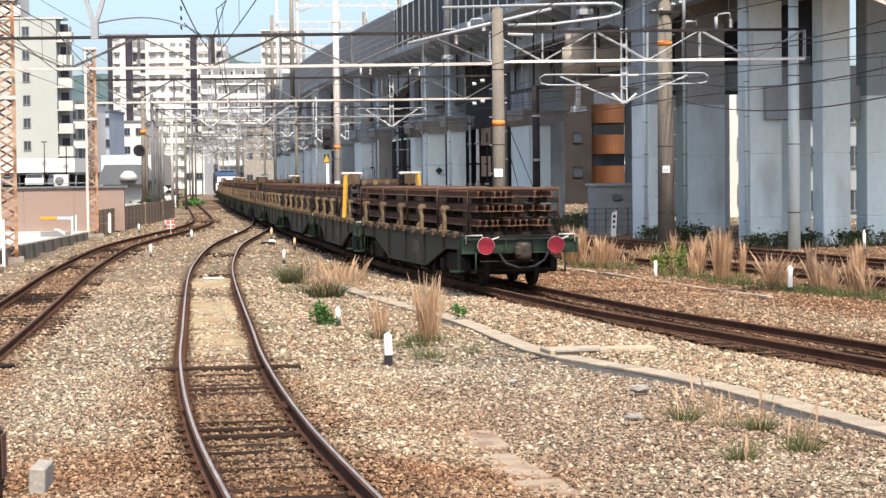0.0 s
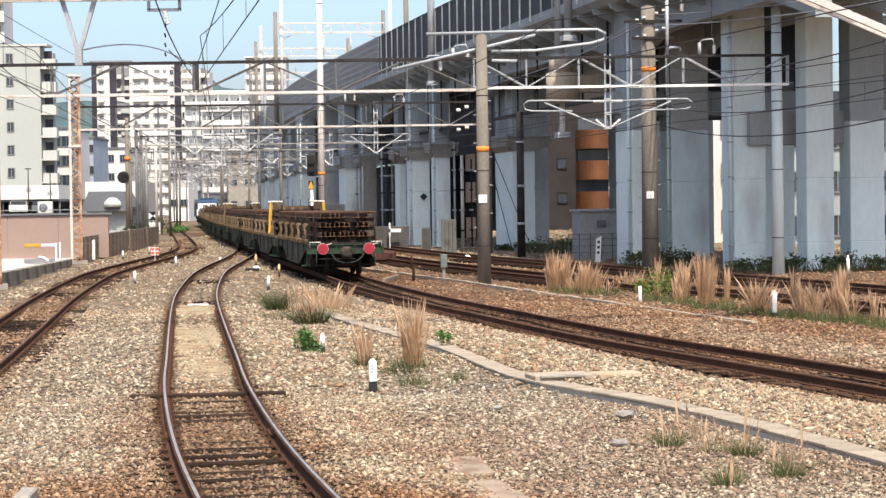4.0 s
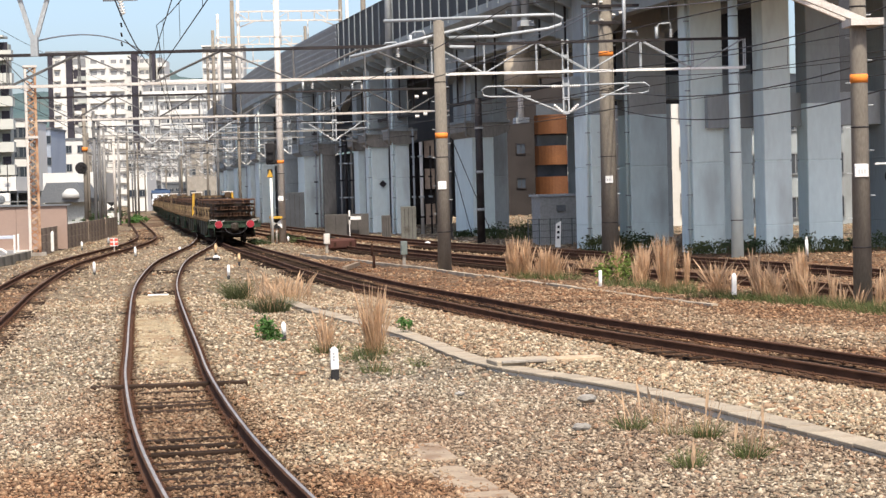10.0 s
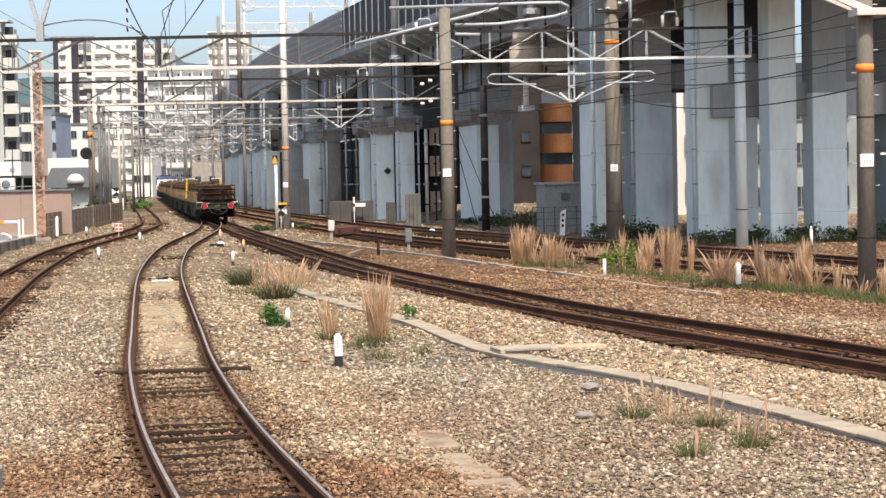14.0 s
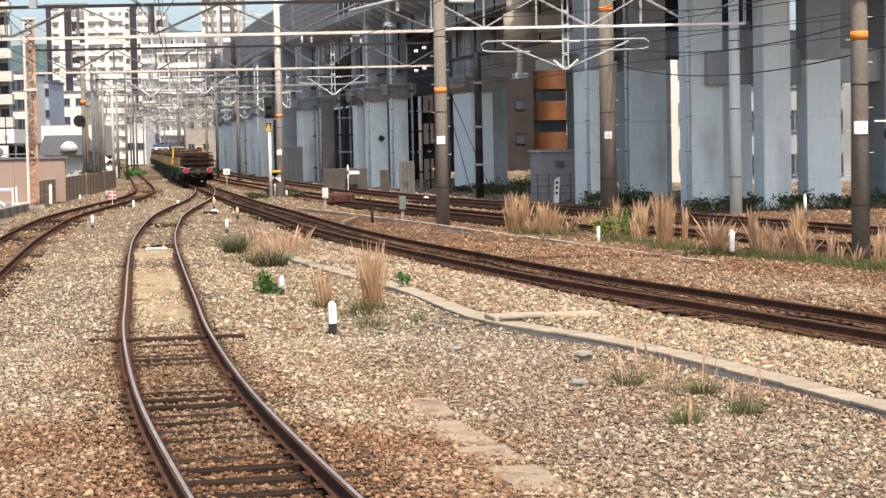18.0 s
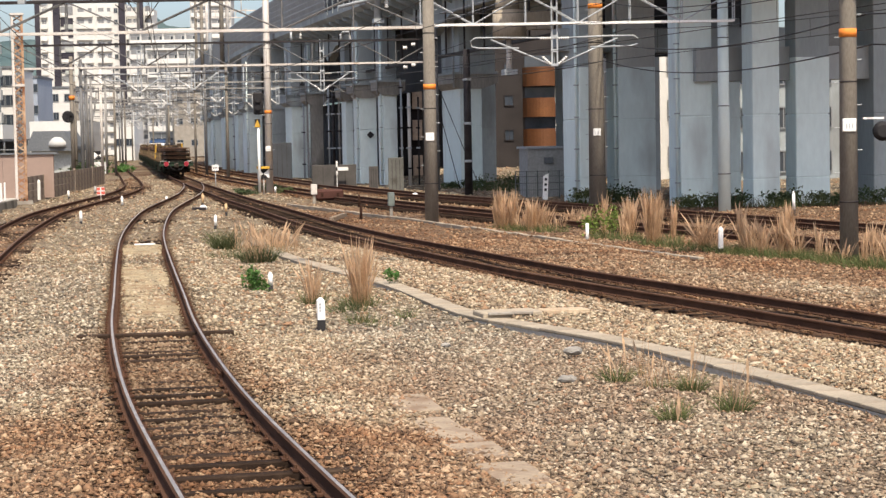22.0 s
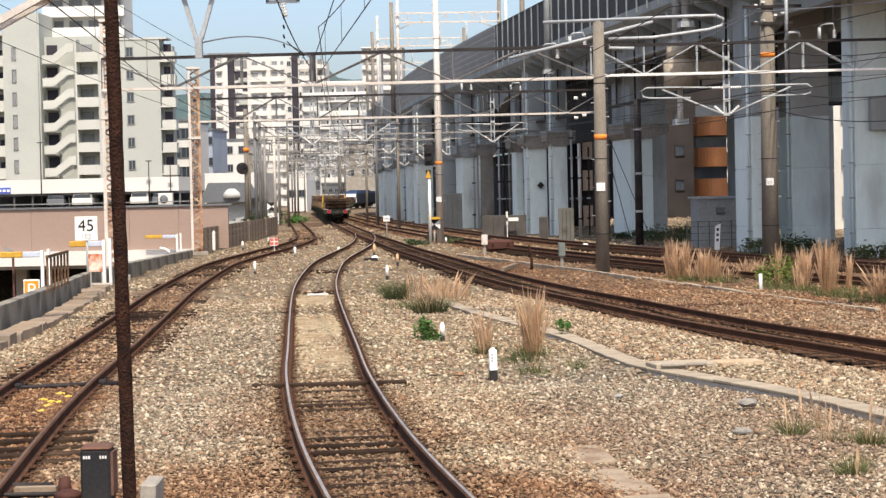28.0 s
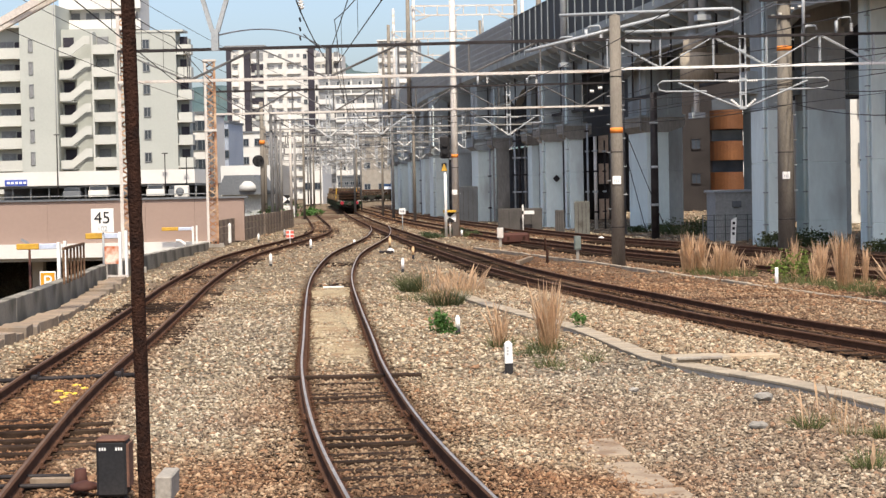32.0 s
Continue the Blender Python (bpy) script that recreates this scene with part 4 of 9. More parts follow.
def pier(x0, x1, y, along, top=5.45, upper=10.6, mat=None, up_mat=None, pipe=True, shrink=0.0):
    """A square column with a joint line, a thinner upper storey and a drain pipe; the near end face spans x0..x1 at depth y."""
    w = (x1 - x0) * math.cos(radians(VIA_YAW))
    m = Matrix.Translation(((x0 + x1) / 2, y, 0)) @ pose(0, 0, 0, 0, 0, VIA_YAW)
    bm = bmesh.new()
    column(bm, w, along, [(-0.3, 0), (0.93, 0), (0.94, 0.022), (0.97, 0.022), (0.98, 0), (3.28, 0), (3.29, 0.03), (3.34, 0.03), (3.35, 0), (top, 0)], m)
    p = part("pier", bm, mat or PIER, viaduct)
    bm = bmesh.new()
    d = shrink
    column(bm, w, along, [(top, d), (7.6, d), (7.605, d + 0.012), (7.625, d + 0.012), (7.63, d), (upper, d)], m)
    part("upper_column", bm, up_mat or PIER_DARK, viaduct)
    if pipe:
        bm = bmesh.new()
        rod(bm, m @ Vector((-w / 2 - 0.10, 0.12, 0.0)), m @ Vector((-w / 2 - 0.10, 0.12, 9.8)), 0.065, n=10)
        part("drain_pipe", bm, PIER, p, "pale grey plastic drain pipe")
        bm = bmesh.new()
        for z in np.arange(0.8, 9.6, 1.3):
            box(bm, -w / 2 - 0.175, 0.045, z, -w / 2 + 0.01, 0.195, z + 0.045, m)
        tagged(part("pipe_bracket", bm, PIER_DARK, viaduct), kind="stuff")
    return m


# the piers that face the yard, near to far: near face from x0 to x1, depth, length along the viaduct
PIERS = [
    (15.85, 17.25, 72.6, 1.0, False, PIER), (13.95, 15.05, 71.2, 1.0, False, PIER), (11.5, 12.8, 72.6, 1.3, True, PIER),
    (10.1, 11.75, 80.0, 1.6, True, PIER), (8.42, 9.35, 79.2, 2.3, True, PIER), (4.75, 6.0, 106.0, 4.2, False, PIER),
    (0.62, 1.52, 118.0, 1.5, True, PIER), (-0.87, 0.29, 124.0, 2.0, True, PIER), (-1.85, -1.33, 134.0, 1.6, False, PIER),
    (-4.6, -3.65, 145.0, 2.0, True, PIER_BROWN), (-6.25, -4.75, 150.0, 3.2, False, PIER), (-8.3, -7.2, 161.0, 1.0, False, PIER_DARK),
    (-10.95, -9.7, 172.0, 4.0, True, PIER), (-13.0, -11.9, 188.0, 2.5, False, PIER), (-15.4, -13.95, 205.0, 4.5, True, PIER),
    (-18.3, -17.1, 226.0, 4.0, True, PIER), (-20.6, -19.4, 243.0, 4.0, False, PIER),
]
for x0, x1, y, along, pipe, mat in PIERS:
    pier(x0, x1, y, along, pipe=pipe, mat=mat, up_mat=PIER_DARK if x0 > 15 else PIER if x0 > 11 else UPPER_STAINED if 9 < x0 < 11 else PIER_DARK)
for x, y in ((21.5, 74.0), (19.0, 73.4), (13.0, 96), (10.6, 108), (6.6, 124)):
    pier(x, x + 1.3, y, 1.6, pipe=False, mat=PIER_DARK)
pier(14.3, 16.05, 84.0, 1.2, pipe=False, mat=PIER, upper=6.0)

# heads on the lower piers: wider caps with sloping undersides, stained by water
def pier_cap(x0, x1, y, along, mat, ext=2.6):
    w = (x1 - x0) * math.cos(radians(VIA_YAW))
    m = Matrix.Translation(((x0 + x1) / 2, y, 0)) @ pose(0, 0, 0, 0, 0, VIA_YAW)
    bm = bmesh.new()
    prism(bm, [(-w / 2 - 0.02, 5.35), (-w / 2 - 0.4, 5.65), (-w / 2 - 0.4, 6.15), (w / 2 + ext, 6.15), (w / 2 + ext, 5.65), (w / 2 + 0.02, 5.35)], -0.12, along + 0.12, m)
    cap = part("pier_cap", bm, mat, viaduct)
    bm = bmesh.new()
    box(bm, -w / 2 - 0.46, -0.2, 6.15, w / 2 + ext, along + 0.2, 6.27, m)
    part("cap_ledge", bm, PIER_DARK, cap)
    bm = bmesh.new()
    rod(bm, m @ Vector((-w / 2 - 0.4, -0.3, 5.4)), m @ Vector((-w / 2 - 0.4, -0.3, 9.6)), 0.05, n=8)
    part("conduit", bm, GALV, cap)


for x0, x1, y, along, pipe, mat in PIERS[5:]:
    pier_cap(x0, x1, y, along, PIER_BROWN if x0 > -5 else PIER_DARK, 0.5 if y > 110 else 0.9)
# beams across the near bents, and the deep front girder under the deck, haunched at the columns
BEAM = surface("beam_concrete", (0.37, 0.385, 0.375), (0.30, 0.315, 0.31), 0.85, 0, 0.5, 9, 0.1, (0.24, 0.23, 0.21), 0.4, 0.6, stretch=(1, 1, 0.3), grain=0.4)
for y, o0, o1 in ((72.4, 3.3, 13.0), (80.0, 0.6, 11.0)):
    bm = bmesh.new()
    prism(bm, [(o0, 6.2), (o0, 7.1), (o1, 7.1), (o1, 5.8), (o1 - 0.8, 6.1), (o0 + 2.2, 6.1)] if y > 75 else
          [(o0, 4.6), (o0, 5.85), (o1, 5.9), (o1, 4.65)], -0.8 if y < 75 else 0.12, 0.4 if y < 75 else 1.1, via_pose(y, 0))
    part("cross_beam", bm, PIER_DARK if y > 75 else BEAM, viaduct)
ends = [61.5, 81, 107.5, 123.5, 139.5, 155.5, 171.5, 189.5, 207.5, 227.5, 249.5, 273.5]
for a, b in zip(ends, ends[1:]):
    n = VIA.s_of_y(b) - VIA.s_of_y(a)
    up = [(n - n * k / 10, 8.35 + 0.95 * min(1, 1.7 * math.sin(math.pi * k / 10))) for k in range(11)]
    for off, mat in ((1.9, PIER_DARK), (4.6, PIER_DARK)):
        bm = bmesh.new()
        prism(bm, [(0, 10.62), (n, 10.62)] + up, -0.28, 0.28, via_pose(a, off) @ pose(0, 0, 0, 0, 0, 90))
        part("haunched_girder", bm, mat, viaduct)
    # walkway rail and cable tray along the caps
    if a > 80:
        bm = bmesh.new()
        box(bm, 0, -0.2, 6.95, n, 0.0, 7.1, via_pose(a, 1.2) @ pose(0, 0, 0, 0, 0, 90))
        part("cable_tray", bm, DARK_STEEL, viaduct)
        for k in range(int(n / 4)):
            bm = bmesh.new()
            box(bm, 2 + 4 * k - 0.04, -0.14, 7.1, 2 + 4 * k + 0.04, -0.06, 10.3, via_pose(a, 1.2) @ pose(0, 0, 0, 0, 0, 90))
            part("hanger_rod", bm, DARK_STEEL, viaduct)
# dark sheets added behind the columns to stand for the void's deep shade
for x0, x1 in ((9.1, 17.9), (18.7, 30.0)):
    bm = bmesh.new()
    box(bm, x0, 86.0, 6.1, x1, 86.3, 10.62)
    part("rear_wall", bm, WALL_DARK, viaduct, "dark sheet standing in for deep shade")
# rear of the lower storey: dark sheets painted for the shade between the rear piers
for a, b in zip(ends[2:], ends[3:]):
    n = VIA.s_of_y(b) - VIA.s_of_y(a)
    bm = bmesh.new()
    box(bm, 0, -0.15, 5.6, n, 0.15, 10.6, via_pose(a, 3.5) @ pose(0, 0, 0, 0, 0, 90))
    part("rear_wall", bm, WALL_DARK, viaduct, "dark sheet standing in for deep shade")
# dark panels added for the shade in the ground-storey gaps between far piers
gap_panel = None
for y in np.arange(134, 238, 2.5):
    if gap_panel is None:
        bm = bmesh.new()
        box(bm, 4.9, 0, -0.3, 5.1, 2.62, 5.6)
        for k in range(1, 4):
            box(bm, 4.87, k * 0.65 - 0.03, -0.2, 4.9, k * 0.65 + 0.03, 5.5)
        gap_panel = part("shutter_panel", bm, WALL_DARK, viaduct, "dark panel standing in for the shade between piers")
        gap_panel.matrix_basis = via_pose(y, 0)
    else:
        share("shutter_panel", gap_panel, viaduct, via_pose(y, 0))

# deck, its brackets and edge
def via_sweep(name, outline, mat, s0, s1, step=4.0, label=""):
    """An outline (offset, height) drawn along the viaduct."""
    bm = bmesh.new()
    prev = None
    for s in np.append(np.arange(s0, s1, step), s1):
        ring = [bm.verts.new(VIA.side(s, o, z)) for o, z in outline]
        n = len(ring)
        if prev:
            for k in range(n):
                bm.faces.new((prev[k], prev[(k + 1) % n], ring[(k + 1) % n], ring[k]))
        else:
            bm.faces.new(ring[::-1])
        prev = ring
    bm.faces.new(prev)
    bmesh.ops.recalc_face_normals(bm, faces=bm.faces)
    return part(name, bm, mat, viaduct, label)


END = VIA.length - 1
START = VIA.s_of_y(61.5)
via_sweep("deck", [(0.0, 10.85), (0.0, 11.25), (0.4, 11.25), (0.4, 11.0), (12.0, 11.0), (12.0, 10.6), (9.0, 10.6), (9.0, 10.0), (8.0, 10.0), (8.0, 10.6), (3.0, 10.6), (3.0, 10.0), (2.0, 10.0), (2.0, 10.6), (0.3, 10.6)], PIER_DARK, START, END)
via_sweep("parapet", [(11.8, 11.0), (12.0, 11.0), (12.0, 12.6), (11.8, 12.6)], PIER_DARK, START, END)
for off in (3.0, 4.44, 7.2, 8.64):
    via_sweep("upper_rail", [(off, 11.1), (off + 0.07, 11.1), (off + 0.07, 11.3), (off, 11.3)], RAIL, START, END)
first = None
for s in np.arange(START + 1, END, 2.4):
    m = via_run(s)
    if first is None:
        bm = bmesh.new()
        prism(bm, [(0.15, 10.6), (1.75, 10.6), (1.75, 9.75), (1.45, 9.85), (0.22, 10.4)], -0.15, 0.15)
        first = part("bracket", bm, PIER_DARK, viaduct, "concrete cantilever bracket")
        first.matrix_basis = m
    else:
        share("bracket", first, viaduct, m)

# noise barrier: dark ribbed panels near, pale louvred panels far
dark = pale = rib = None
split = VIA.s_of_y(131)
for s in np.arange(START, split, 2.0):
    m = via_run(s)
    if dark is None:
        bm = bmesh.new()
        box(bm, 0.02, 0.02, 11.25, 0.10, 1.98, 13.8)
        box(bm, -0.02, 0.0, 13.74, 0.14, 2.0, 13.84)
        for z in (12.1, 12.95):
            box(bm, 0.005, 0.02, z, 0.02, 1.98, z + 0.03)
        dark = part("barrier_panel", bm, WALL_DARK, viaduct, "dark grey noise barrier panel")
        dark.matrix_basis = m
        bm = bmesh.new()
        box(bm, -0.06, -0.035, 11.0, 0.05, 0.035, 13.84)
        rib = part("barrier_post", bm, PIER_DARK, viaduct, "grey steel post")
        rib.matrix_basis = m
    else:
        share("barrier_panel", dark, viaduct, m)
        share("barrier_post", rib, viaduct, m)
for s in np.arange(split, END - 4, 4.0):
    m = via_run(s)
    if pale is None:
        bm = bmesh.new()
        for k in range(6):
            z = 11.25 + k * 0.42
            prism(bm, [(0.02, z), (0.12, z), (0.12, z + 0.41), (-0.10, z + 0.41), (-0.10, z + 0.33)], 0.02, 3.98)
        box(bm, -0.08, 0, 13.77, 0.14, 4.0, 13.84)
        pale = part("louvre_panel", bm, WALL_PALE, viaduct, "pale grey louvred noise barrier panel")
        pale.matrix_basis = m
    else:
        share("louvre_panel", pale, viaduct, m)
# inspection ladder beside a pier
bm = bmesh.new()
lm = via_pose(118, 1.4)
for x in (-0.22, 0.22):
    box(bm, x - 0.025, 0, 6.0, x + 0.025, 0.05, 11.0, lm)
for z in np.arange(6.2, 11, 0.3):
    box(bm, -0.22, 0.01, z, 0.22, 0.04, z + 0.03, lm)
part("ladder", bm, DARK_STEEL, viaduct)
# black diamond marks on a pier
bm = bmesh.new()
box(bm, -0.17, 0, -0.17, 0.17, 0.02, 0.17, Matrix.Translation((-0.15, 123.85, 3.0)) @ pose(0, 0, 0, 0, 45, 0))
part("diamond_mark", bm, BLACK, viaduct, "small black diamond plate")


# poles and portals of the upper line
def upper_pole(y, off, z0, z1, r, mat, group="poles on the viaduct"):
    p = via_pose(y, off)
    bm = bmesh.new()
    rod(bm, p @ Vector((0, 0, z0)), p @ Vector((0, 0, z1)), r, r * 0.8, n=12)
    o = solid("viaduct_pole", bm, mat, "tall pole of the upper railway line standing on the viaduct", "pole", group)
    bm = bmesh.new()
    box(bm, -0.3, -0.3, z0, 0.3, 0.3, z0 + 0.25, p)
    part("base", bm, GALV, o)
    return o


for y, off, z0, z1, r, mat in ((113, -0.15, 9.4, 19.5, 0.24, GALV), (214, -0.75, 9.6, 18.4, 0.22, GALV), (126, 0.9, 6.0, 18.5, 0.20, POLE_CONCRETE), (200, -0.25, 9.8, 22.4, 0.25, POLE_CONCRETE), (200, 0.35, 10.9, 24, 0.2, PALE_PAINT),
                               (200, 10.9, 10.9, 22.6, 0.25, POLE_CONCRETE), (200, 11.6, 10.9, 24, 0.2, PALE_PAINT), (243, -0.25, 9.8, 23.0, 0.25, POLE_CONCRETE), (243, 0.4, 10.9, 25, 0.2, PALE_PAINT), (243, 11.3, 10.9, 23.4, 0.25, POLE_CONCRETE),
                               (264, 0.1, 9.8, 22, 0.22, POLE_CONCRETE), (264, 11.3, 10.9, 22, 0.22, PALE_PAINT), (84, -0.15, 9.5, 20, 0.18, GALV), (86, 0.1, 5.4, 7.1, 0.14, PALE_PAINT), (86, 0.0, 8.85, 16, 0.22, GALV)):
    upper_pole(y, off, z0, z1, r, mat)


def truss(parent, a, b, depth, width, bay, r, mats, name="truss_beam"):
    """A lattice beam from a to b: two top and two bottom chords, uprights and diagonals. mats: top, bottom, web."""
    a, b = Vector(a), Vector(b)
    d = b - a
    n = max(2, round(d.length / bay))
    side = d.normalized().cross(Vector((0, 0, 1))).normalized() * width / 2
    up = Vector((0, 0, depth))
    for nm, off, mat in (("top_chord", up, mats[0]), ("bottom_chord", Vector(), mats[1])):
        for s in (-1, 1):
            bm = bmesh.new()
            bar(bm, a + off + s * side, b + off + s * side, r * 2.0)
            part(nm, bm, mat, parent)
    if a.y < 70:
        for k in range(n + 1):
            p = a + d * k / n
            for s in (-1, 1):
                bm = bmesh.new()
                rod(bm, p + s * side, p + s * side + up, r * 0.62, n=6)
                part("web_post", bm, mats[2], parent)
                if k < n:
                    q = a + d * (k + 1) / n
                    lo, hi = (p, q) if k % 2 else (q, p)
                    bm = bmesh.new()
                    rod(bm, lo + s * side, hi + s * side + up, r * 0.62, n=6)
                    part("web_diagonal", bm, mats[2], parent)
        return
    bm = bmesh.new()
    for k in range(n + 1):
        p = a + d * k / n
        for s in (-1, 1):
            rod(bm, p + s * side, p + s * side + up, r * 0.62, n=6)
            if k < n and (a.y < 110 or k % 3 == 0):
                q = a + d * (k + 1) / n
                lo, hi = (p, q) if k % 2 else (q, p)
                rod(bm, lo + s * side, hi + s * side + up, r * 0.62, n=6)
        rod(bm, p - side, p + side, r * 0.5, n=6)
    tagged(part("web", bm, mats[2], parent), kind="stuff")


for y, z in ((200, 20.3), (243, 21.2), (264, 19.6)):
    g = thing("upper_portal", "white lattice portal beam over the upper line", "portal beam", "portal beams on the viaduct")
    p = via_pose(y, 0.1)
    a, b = p @ Vector((0, 0, z)), p @ Vector((10.8, 0, z))
    truss(g, a, b, 0.95, 0.8, 1.35, 0.05, (PALE_PAINT, PALE_PAINT, PALE_PAINT))
    for x, d in ((0.15, 1.9), (10.65, -1.9)):
        bm = bmesh.new()
        bar(bm, p @ Vector((x, 0, z - 0.75)), p @ Vector((x + d, 0, z)), 0.12)
        part("knee_brace", bm, PALE_PAINT, g)
    for x in (4.6, 7.4):
        bm = bmesh.new()
        rod(bm, p @ Vector((x, 0, z)), p @ Vector((x, 0, z - 2.4)), 0.06, n=8)
        rod(bm, p @ Vector((x - 0.7, 0, z - 2.3)), p @ Vector((x + 0.7, 0, z - 1.9)), 0.04, n=6)
        part("drop_arm", bm, PALE_PAINT, g)

bm = bmesh.new()
p = via_pose(86, 0.15)
rod(bm, p @ Vector((0, 0, 7.0)), p @ Vector((0, 0, 8.25)), 0.76, n=18)
rod(bm, p @ Vector((-0.1, 0, 8.25)), p @ Vector((-0.1, 0, 8.9)), 0.55, 0.5, n=18)
box(bm, 0.4, -0.4, 7.4, 2.4, 0.4, 8.2, p)
part("pole_drum", bm, surface("sunlit_drum", (0.40, 0.34, 0.26), (0.34, 0.28, 0.21), 0.9, 0, 0.8, 12, 0.1, stretch=(1, 1, 0.3)), viaduct, "tan concrete drum carrying a pole")

# ---- overhead line of the yard ----
def concrete_pole(x, y, z1, r, label, band=None, tag_z=None, lean=0.0, mat=None, steps=True, group="catenary poles"):
    mat = mat or POLE_CONCRETE
    p = thing("catenary_pole", label, "pole", group, m=pose(x, y, 0, 0, lean))
    bm = bmesh.new()
    rod(bm, (0, 0, -0.4), (0, 0, z1), r, r * 0.78, n=18)
    rod(bm, (0, 0, z1), (0, 0, z1 + 0.05), r * 0.7, r * 0.3, n=18)
    part("shaft", bm, mat, p)

    def collar(nm, z, h, m, grow=0.012, label=""):
        rr = r * (1 - 0.22 * (z + 0.4) / (z1 + 0.4)) + grow
        b = bmesh.new()
        rod(b, (0, 0, z), (0, 0, z + h), rr, rr, n=18)
        return part(nm, b, m, p, label), rr
    if band:
        collar("band", band, 0.17, ORANGE, 0.008, "bright orange band")
    if tag_z:
        rr = r * (1 - 0.22 * tag_z / z1) + 0.02
        b = bmesh.new()
        box(b, -0.16, -rr - 0.01, tag_z - 0.13, 0.11, -rr + 0.06, tag_z + 0.13, bevel=0.01)
        t = part("number_plate", b, WHITE, p, "white enamel plate with dark bars")
        b = bmesh.new()
        for dx in (-0.06, 0.0, 0.06):
            box(b, dx - 0.035, -rr - 0.016, tag_z - 0.07, dx - 0.015, -rr - 0.008, tag_z + 0.03)
        part("bar", b, GALV, t)
    if steps:
        for k, z in enumerate(np.arange(1.8, z1 - 0.4, 0.45)):
            rr = r * (1 - 0.22 * z / z1)
            sx = 1 if k % 2 else -1
            b = bmesh.new()
            rod(b, (sx * (rr - 0.02), 0, z), (sx * (rr + 0.10), 0, z), 0.012, n=6)
            part("climbing_step", b, GALV, p)
    for z in np.arange(1.2, z1, 2.4):
        collar("clamp", z, 0.03, DARK_STEEL, 0.006)
    return p


P3 = concrete_pole(9.53, 38.6, 9.5, 0.19, "round grey concrete catenary pole with an orange band in dry grass", 4.50, 2.75)
P1 = concrete_pole(1.86, 62.3, 7.95, 0.225, "round concrete catenary pole with an orange band beside the main track", 4.22, 2.71)
P2 = concrete_pole(8.15, 70.5, 9.6, 0.315, "stout concrete catenary pole with an orange band before the viaduct", 7.25, 2.78)
P0 = concrete_pole(-5.5, 103.0, 14.5, 0.195, "tall slim grey steel catenary pole with an orange band", 4.15, 2.3, mat=PALE_PAINT)
PS = concrete_pole(12.42, 68.4, 9.3, 0.22, "smooth pale grey steel pole in front of the piers", mat=PIER, steps=False)


FAR_PALE = surface("dulled_pale_paint", (0.31, 0.30, 0.275), (0.23, 0.22, 0.205), 0.7, 0.1, 1.0, 20, 0.04)
FAR_STEEL = surface("weathered_steel", (0.17, 0.168, 0.165), (0.12, 0.118, 0.115), 0.7, 0.1, 1.2, 20, 0.04)


def insulator(bm, a, b, r=0.06):
    a, b = Vector(a), Vector(b)
    d = b - a
    n, prof = 5, [(r * 0.3, 0.0)]
    for k in range(n):
        h = d.length / n
        prof += [(r * 0.4, h * (k + 0.15)), (r, h * (k + 0.25)), (r * 0.55, h * (k + 0.8)), (r * 0.4, h * (k + 0.85))]
    prof.append((r * 0.3, d.length))
    lathe(bm, prof, 8, Matrix.Translation(a) @ d.to_track_quat("Z", "Y").to_matrix().to_4x4())


def hanger_arm(parent, x, y, z, reach, sgn, far=False):
    """A hinged bracket arm of pipes with white insulators, holding the wires."""
    bm = bmesh.new()
    tip = x + sgn * reach
    tube(bm, [(x, y, z), (x + sgn * reach * 0.7, y, z + 0.05), (tip, y, z + 0.05), (tip + sgn * 0.16, y, z - 0.06), (tip + sgn * 0.12, y, z - 0.24), (tip - sgn * 0.1, y, z - 0.30), (x + sgn * reach * 0.45, y, z - 0.32)], 0.022 if far else 0.032, 8)
    rod(bm, (x, y, z - 0.95), (x + sgn * reach * 0.8, y, z - 0.02), 0.022 if far else 0.032, n=8)
    a = part("bracket_arm", bm, FAR_STEEL if far else GALV, parent, "pale tubular bracket arm")
    bm = bmesh.new()
    insulator(bm, (x + sgn * 0.12, y, z), (x + sgn * 0.5, y, z))
    part("insulator", bm, PORCELAIN, a, "white ribbed insulator")
    bm = bmesh.new()
    insulator(bm, (x + sgn * 0.12, y, z - 0.88), (x + sgn * 0.42, y, z - 0.62))
    part("insulator", bm, PORCELAIN, a, "white ribbed insulator")
    return a


